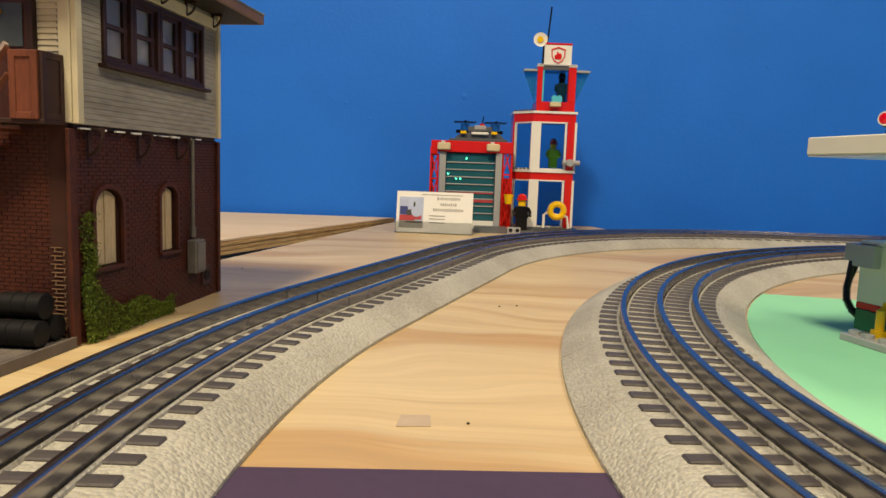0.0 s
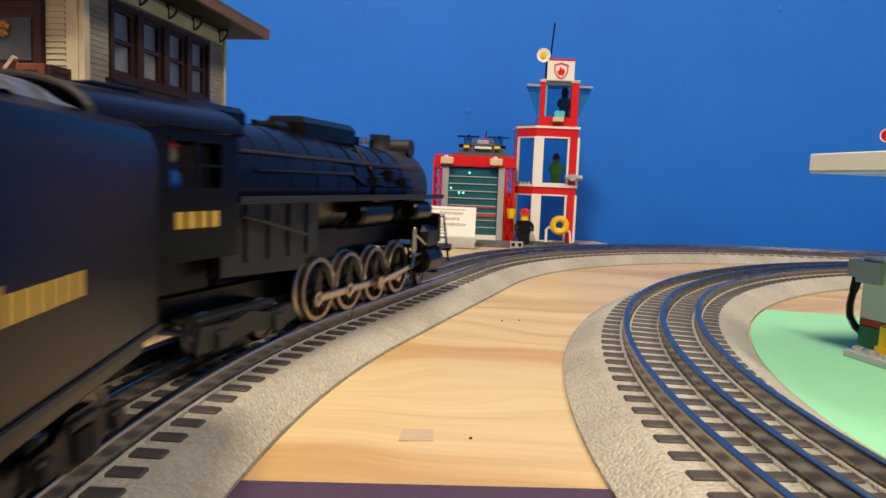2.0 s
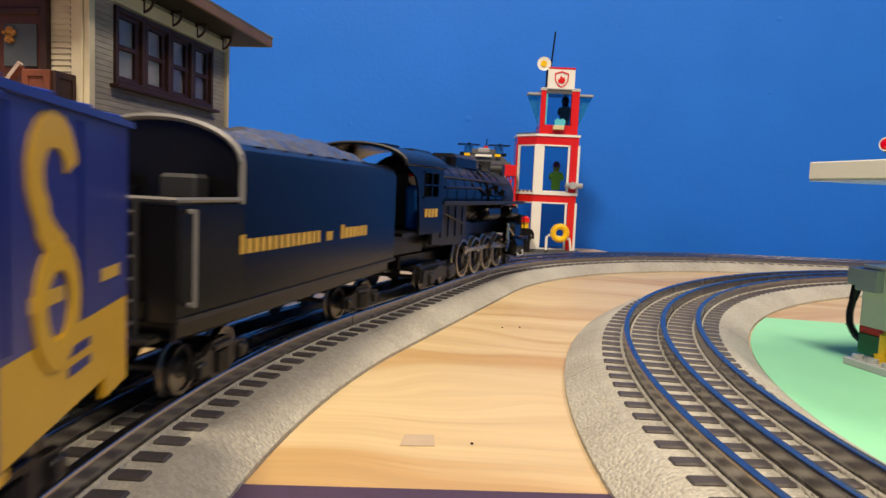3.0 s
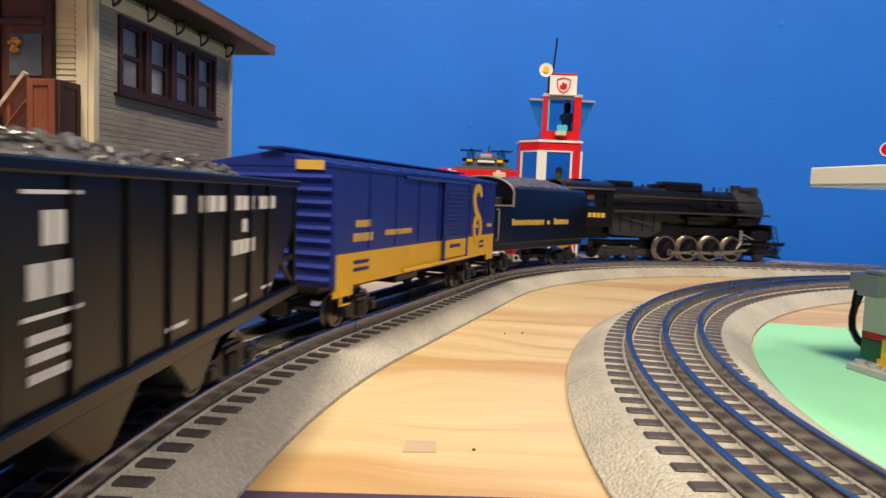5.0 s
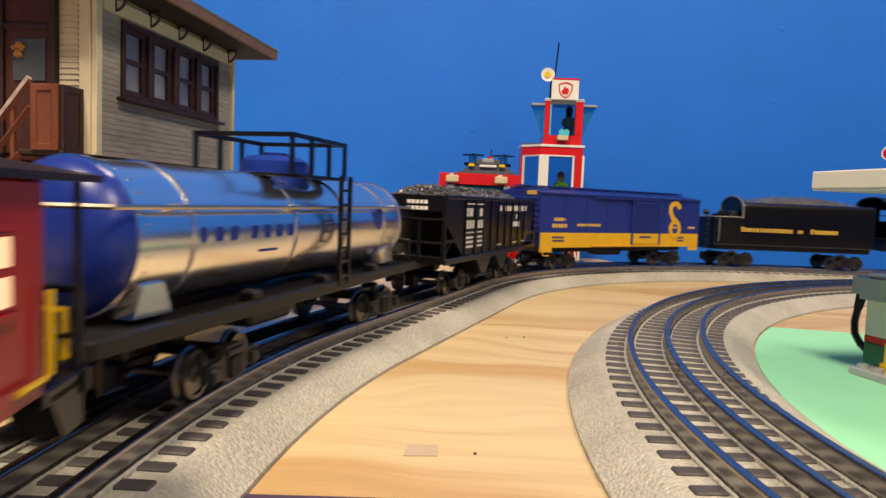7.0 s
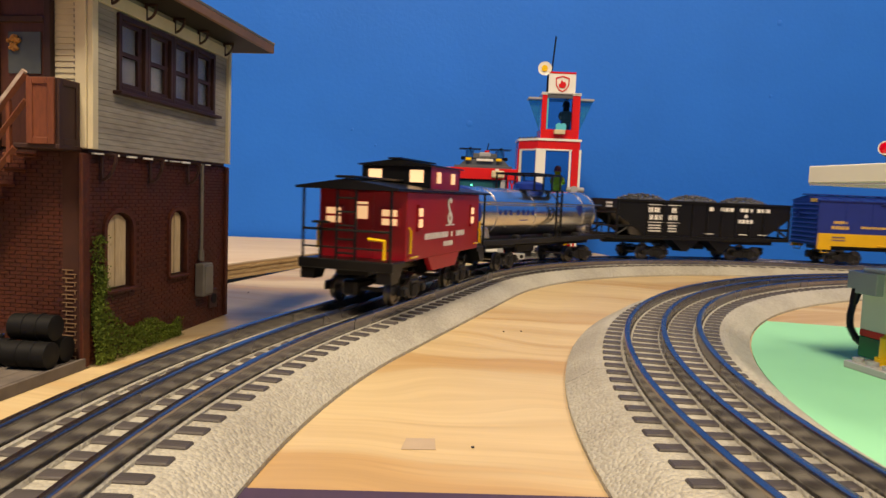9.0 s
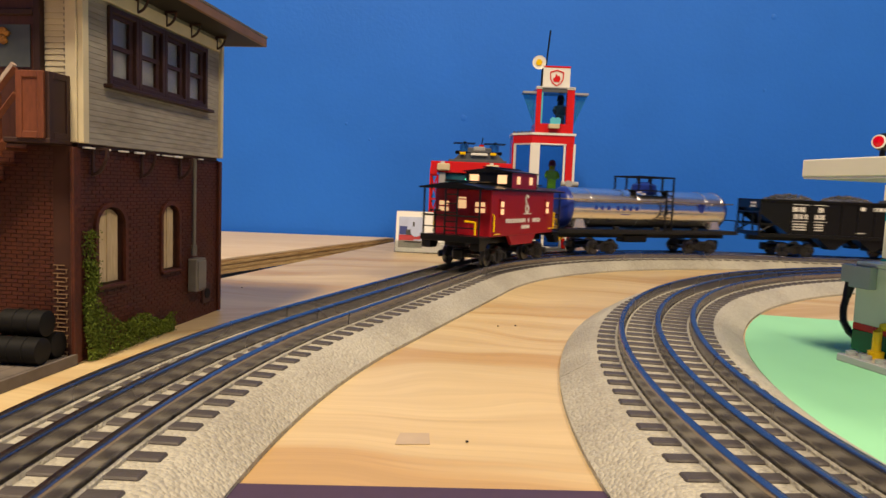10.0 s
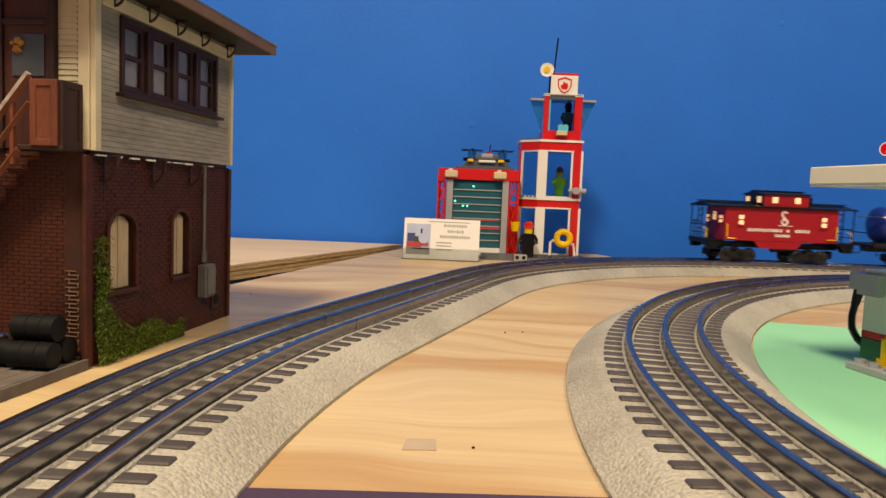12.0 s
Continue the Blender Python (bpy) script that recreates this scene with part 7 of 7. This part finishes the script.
def caboose():
    rnd = random.Random(9)
    t, half = vehicle("caboose", -1.1000, -1.1780, "dark red model caboose with lit windows and black roof", "model train", 0.008)

    def x(s):
        return s + 1.139
    f, r, hw = -1.0775, -1.1965, 0.0244
    z0, z1 = 0.0225, 0.0570
    part("body", M().box((x((f + r) / 2), 0, (z0 + z1) / 2), (f - r, 2 * hw, z1 - z0), 0.0005), CABRED, t, "dark red wooden body")
    part("roof", M().prism([(-hw - 0.0030, z1), (-hw - 0.0030, z1 + 0.0012), (0, z1 + 0.0052), (hw + 0.0030, z1 + 0.0012), (hw + 0.0030, z1)], x(r - 0.0180), x(f + 0.0180), "x"), BLACK, t, "black peaked roof over both platforms")
    part("roof_walk", M().box((x((f + r) / 2), 0, z1 + 0.0060), (f - r + 0.038, 0.0100, 0.0012), 0.0002), BLACK, t)
    cu0, cu1, cw = -1.1560, -1.1080, 0.0205
    cup = part("cupola", M().box((x((cu0 + cu1) / 2), 0, z1 + 0.0075), (cu1 - cu0, 2 * cw, 0.0150), 0.0004), CABRED, t, "red cupola with black ends")
    for e, xe in ((-1, cu0), (1, cu1)):
        part("cupola_end", M().box((x(xe) + e * 0.0003, 0, z1 + 0.0075), (0.0008, 2 * cw + 0.0004, 0.0150)), BLACK, cup)
        for y in (-0.0125, 0.0125):
            part("cupola_window", M().box((x(xe) + e * 0.0009, y, z1 + 0.0088), (0.0006, 0.0080, 0.0068)), LITWIN, cup, "glowing cupola window")
    for e in (-1, 1):
        for s in (-1.1440, -1.1200):
            part("cupola_window", M().box((x(s), e * (cw + 0.0003), z1 + 0.0085), (0.0056, 0.0006, 0.0062)), LITWIN, cup, "glowing cupola window")
    part("cupola_roof", M().prism([(-cw - 0.0020, z1 + 0.0150), (0, z1 + 0.0178), (cw + 0.0020, z1 + 0.0150), (cw + 0.002, z1 + 0.0142), (-cw - 0.002, z1 + 0.0142)], x(cu0 - 0.0025), x(cu1 + 0.0025), "x"), BLACK, cup)
    part("cupola_walk", M().box((x((cu0 + cu1) / 2), 0, z1 + 0.0182), (cu1 - cu0 + 0.006, 0.008, 0.0010)), BLACK, cup)
    part("chimney", M().cyl((x(-1.0900), 0.008, z1 + 0.002), (x(-1.0900), 0.008, z1 + 0.0125), 0.0016, n=10), BLACK, t)
    for e in (-1, 1):
        y = e * hw
        for s in (-1.1800, -1.0930):
            w = part("window", M().box((x(s), y + e * 0.0003, 0.0440), (0.0072, 0.0008, 0.0110)), CABRED, t, "framed side window")
            for z in (0.0412, 0.0468):
                part("pane", M().box((x(s), y + e * 0.0008, z), (0.0050, 0.0004, 0.0042)), LITWIN, w, "glowing window pane")
            part("window_frame", M().box((x(s), y + e * 0.0008, 0.0502), (0.0090, 0.0012, 0.0010)).box((x(s), y + e * 0.0008, 0.0378), (0.0090, 0.0014, 0.0010)), CABRED, w)
        part("grab_iron", M().tube([(x(r + 0.002), y + e * 0.0016, 0.0265), (x(r + 0.002), y + e * 0.0016, 0.0380), (x(r + 0.002), y + e * 0.0004, 0.0395)], 0.0007, 6), YELLOW, t, "yellow grab iron")
        part("grab_iron", M().tube([(x(f - 0.002), y + e * 0.0016, 0.0265), (x(f - 0.002), y + e * 0.0016, 0.0400)], 0.0007, 6), YELLOW, t, "yellow grab iron")
        part("grab_iron", M().tube([(x(f - 0.003), y + e * 0.0014, 0.0262), (x(f - 0.012), y + e * 0.0014, 0.0262)], 0.0006, 6), YELLOW, t, "yellow grab iron")
        part("grab_iron", M().tube([(x(r + 0.003), y + e * 0.0014, 0.0245), (x(r + 0.012), y + e * 0.0014, 0.0245)], 0.0006, 6), YELLOW, t, "yellow grab iron")
        lt = M()
        yy = y + e * 0.0004
        cx, cz = x(-1.1350), 0.0465
        arc = [(cx + 0.0026 * math.cos(a), cz + 0.0045 + 0.0028 * math.sin(a)) for a in [math.radians(20 + 200 * k / 8) for k in range(9)]] + [(cx + 0.0016, cz - 0.0010)]
        arc += [(cx + 0.0006 + 0.0028 * math.cos(math.radians(60 - 330 * k / 10)), cz - 0.0034 + 0.0028 * math.sin(math.radians(60 - 330 * k / 10))) for k in range(11)]
        ribbon(lt, arc[:10], 0.0010, yy - 0.0003, yy + 0.0001)
        ribbon(lt, arc[10:], 0.0010, yy - 0.0003, yy + 0.0002)
        lt.box((x(-1.1335), yy, 0.0392), (0.0150, 0.0003, 0.0007))
        lettering(lt, x(-1.1730), x(-1.1360), 0.0340, 0.0032, yy, rnd)
        lettering(lt, x(-1.1320), x(-1.1285), 0.0340, 0.0030, yy, rnd)
        lettering(lt, x(-1.1230), x(-1.1070), 0.0340, 0.0032, yy, rnd)
        lettering(lt, x(-1.1440), x(-1.1280), 0.0288, 0.0028, yy, rnd)
        part("lettering", lt, WHITEL, t, "white lettering bars and emblem")
        part("tool_box", M().prism([(x(-1.165), z0), (x(-1.113), z0), (x(-1.120), z0 - 0.0075), (x(-1.158), z0 - 0.0075)], y - e * 0.0030, y - e * 0.0004, "y"), CABRED, t)
    for e, xe in ((-1, r), (1, f)):
        # end wall openings that glow from within
        dw = part("end_door", M().box((x(xe) + e * 0.0004, 0, 0.0395), (0.0008, 0.0130, 0.0330), 0.0002), CABRED, t, "red end door with a glowing window")
        part("door_pane", M().box((x(xe) + e * 0.0010, 0, 0.0470), (0.0005, 0.0072, 0.0085)), LITWIN, dw, "glowing door pane")
        part("pane_bar", M().box((x(xe) + e * 0.0014, 0, 0.0496), (0.0004, 0.0076, 0.0008)), CABRED, dw)
        for y in (-0.0155, 0.0155):
            ew = part("end_window", M().box((x(xe) + e * 0.0004, y, 0.0440), (0.0008, 0.0110, 0.0098), 0.0002), CABRED, t)
            for z in (0.0418, 0.0462):
                part("pane", M().box((x(xe) + e * 0.0010, y, z), (0.0005, 0.0080, 0.0032)), LITWIN, ew, "glowing end window pane")
        pe = xe + e * 0.0165
        part("platform", M().box((x(xe + e * 0.0082), 0, z0 - 0.0010), (0.0164, 2 * hw, 0.0030), 0.0004).box((x(pe), 0, z0 - 0.0016), (0.0026, 2 * hw + 0.002, 0.0050), 0.0005), BLACK, t, "black end platform")
        for y in (-1, 1):
            part("platform_steps", M().prism([(x(xe + e * 0.002), z0 - 0.001), (x(pe), z0 - 0.001), (x(pe), 0.0130), (x(xe + e * 0.008), 0.0130)], y * (hw - 0.0075), y * hw, "y"), BLACK, t)
        for y in (-hw + 0.001, hw - 0.001, -0.0050, 0.0050):
            part("railing_post", M().cyl((x(pe), y, z0), (x(pe), y, z1 + (0.002 if abs(y) < 0.01 else 0)), 0.0007, n=6), BLACK, t)
        for k in range(5):
            part("ladder_rung", M().cyl((x(pe), -0.0050, z0 + 0.004 + k * 0.0066), (x(pe), 0.0050, z0 + 0.004 + k * 0.0066), 0.0005, n=5), BLACK, t)
        for z, q in ((0.0375, 0.0007), (0.0290, 0.0005)):
            part("railing_bar", M().cyl((x(pe), -hw + 0.001, z), (x(pe), hw - 0.001, z), q, n=6), BLACK, t)
        part("brake_wheel", M().lathe([(0, 0.0045), (0.0009, 0.0045), (0.0009, 0.0034), (0, 0.0034)], (x(pe), 0.0135, 0.0405), (0, 0, 1), 16).cyl((x(pe), 0.0135, z0), (x(pe), 0.0135, 0.041), 0.0008, n=6).box((x(pe), 0.0135, 0.0412), (0.0012, 0.0080, 0.0008)).box((x(pe), 0.0135, 0.0412), (0.0080, 0.0012, 0.0008)), BLACK, t, "black brake wheel")
        part("end_grab", M().tube([(x(pe) + e * 0.0008, -hw + 0.0035, 0.0245), (x(pe) + e * 0.0008, -hw + 0.0035, 0.0335), (x(pe) + e * 0.0008, -hw + 0.0120, 0.0340)], 0.0009, 6), YELLOW, t, "yellow hand grab on the platform")
    part("underframe", M().box((x((f + r) / 2), 0, 0.0175), (f - r + 0.020, 0.0180, 0.0055), 0.0008).cyl((x(-1.139), -0.010, 0.0150), (x(-1.118), -0.010, 0.0150), 0.0045, n=14), BLACK, t)
    truck(t, half, coupler=1)
    truck(t, -half, coupler=-1)


locomotive()
tender()
boxcar()
hopper()
tank_car()
caboose()

for o_ in list(scene.objects):
    if o_.name.split(".")[0] in ("lettering", "data_bars", "end_lettering", "number_bar", "rivets", "emblem"):
        tagged(o_, kind="stuff")

# seconds and the place of the rear driving axle along the main line
RUN = [(0, -0.422), (1.4, -0.1435), (2.0, -0.027), (2.8, 0.121), (4.8, 0.474), (5.5, 0.598), (6.8, 0.828), (8.8, 1.190), (10.5, 1.494), (12.0, 1.764)]


def run(t):
    return float(np.interp(t, [a for a, _ in RUN], [b for _, b in RUN]))


def smooth_run(t):
    """The run with its corners rounded over half a second."""
    return sum(run(min(12.0, max(0.0, t + d))) - 0.18 * (min(12.0, max(0.0, t + d)) - t - d) for d in (-0.2, -0.1, 0, 0.1, 0.2)) / 5


def car_pose(front, rear, s):
    a, ha = main_line(s + front)
    b, hb = main_line(s + rear)
    d = a - b
    yaw = math.degrees(math.atan2(d.y, d.x))
    m = (a + b) / 2
    return pose(m.x, m.y, RAIL_TOP, 0, 0, yaw), yaw


def motions():
    steps = [k / 10 for k in range(121)]
    ticks = [k / 30 for k in range(361)]
    for ob, front, rear in CARS:
        walk(ob, [(t, car_pose(front, rear, smooth_run(t))[0]) for t in steps])
    bearing = {ob: (front, rear) for ob, front, rear in CARS}
    for ob, car, off in SWIVEL:
        front, rear = bearing[car]
        own = front if off > 0 else rear
        rows = []
        for t in steps:
            s = smooth_run(t)
            _, yaw = car_pose(front, rear, s)
            _, h = main_line(s + own)
            rows.append((t, pose(off, 0, 0, 0, 0, (90 - math.degrees(h)) - yaw)))
        walk(ob, rows)
    for ob, at, r in SPIN:
        pick = ticks if r < 0.01 else ticks[::2]
        walk(ob, [(t, pose(*at, 0, math.degrees(smooth_run(t) / r), 0)) for t in pick])
    for ob, x0, r in RODS_MOVING:
        walk(ob, [(t, pose(x0 + 0.0055 * math.sin(smooth_run(t) / r), 0, r + 0.0055 * math.cos(smooth_run(t) / r))) for t in ticks[::2]])
    for ob, x0, r in MAIN_RODS:
        rows = []
        for t in ticks[::2]:
            a = smooth_run(t) / r
            px, pz = 0.0055 * math.sin(a), 0.0055 * math.cos(a)
            tilt = math.degrees(math.atan2(pz - 0.002, 0.054))
            rows.append((t, pose(x0 + px, 0, r + pz, 0, tilt, 0)))
        walk(ob, rows)


motions()
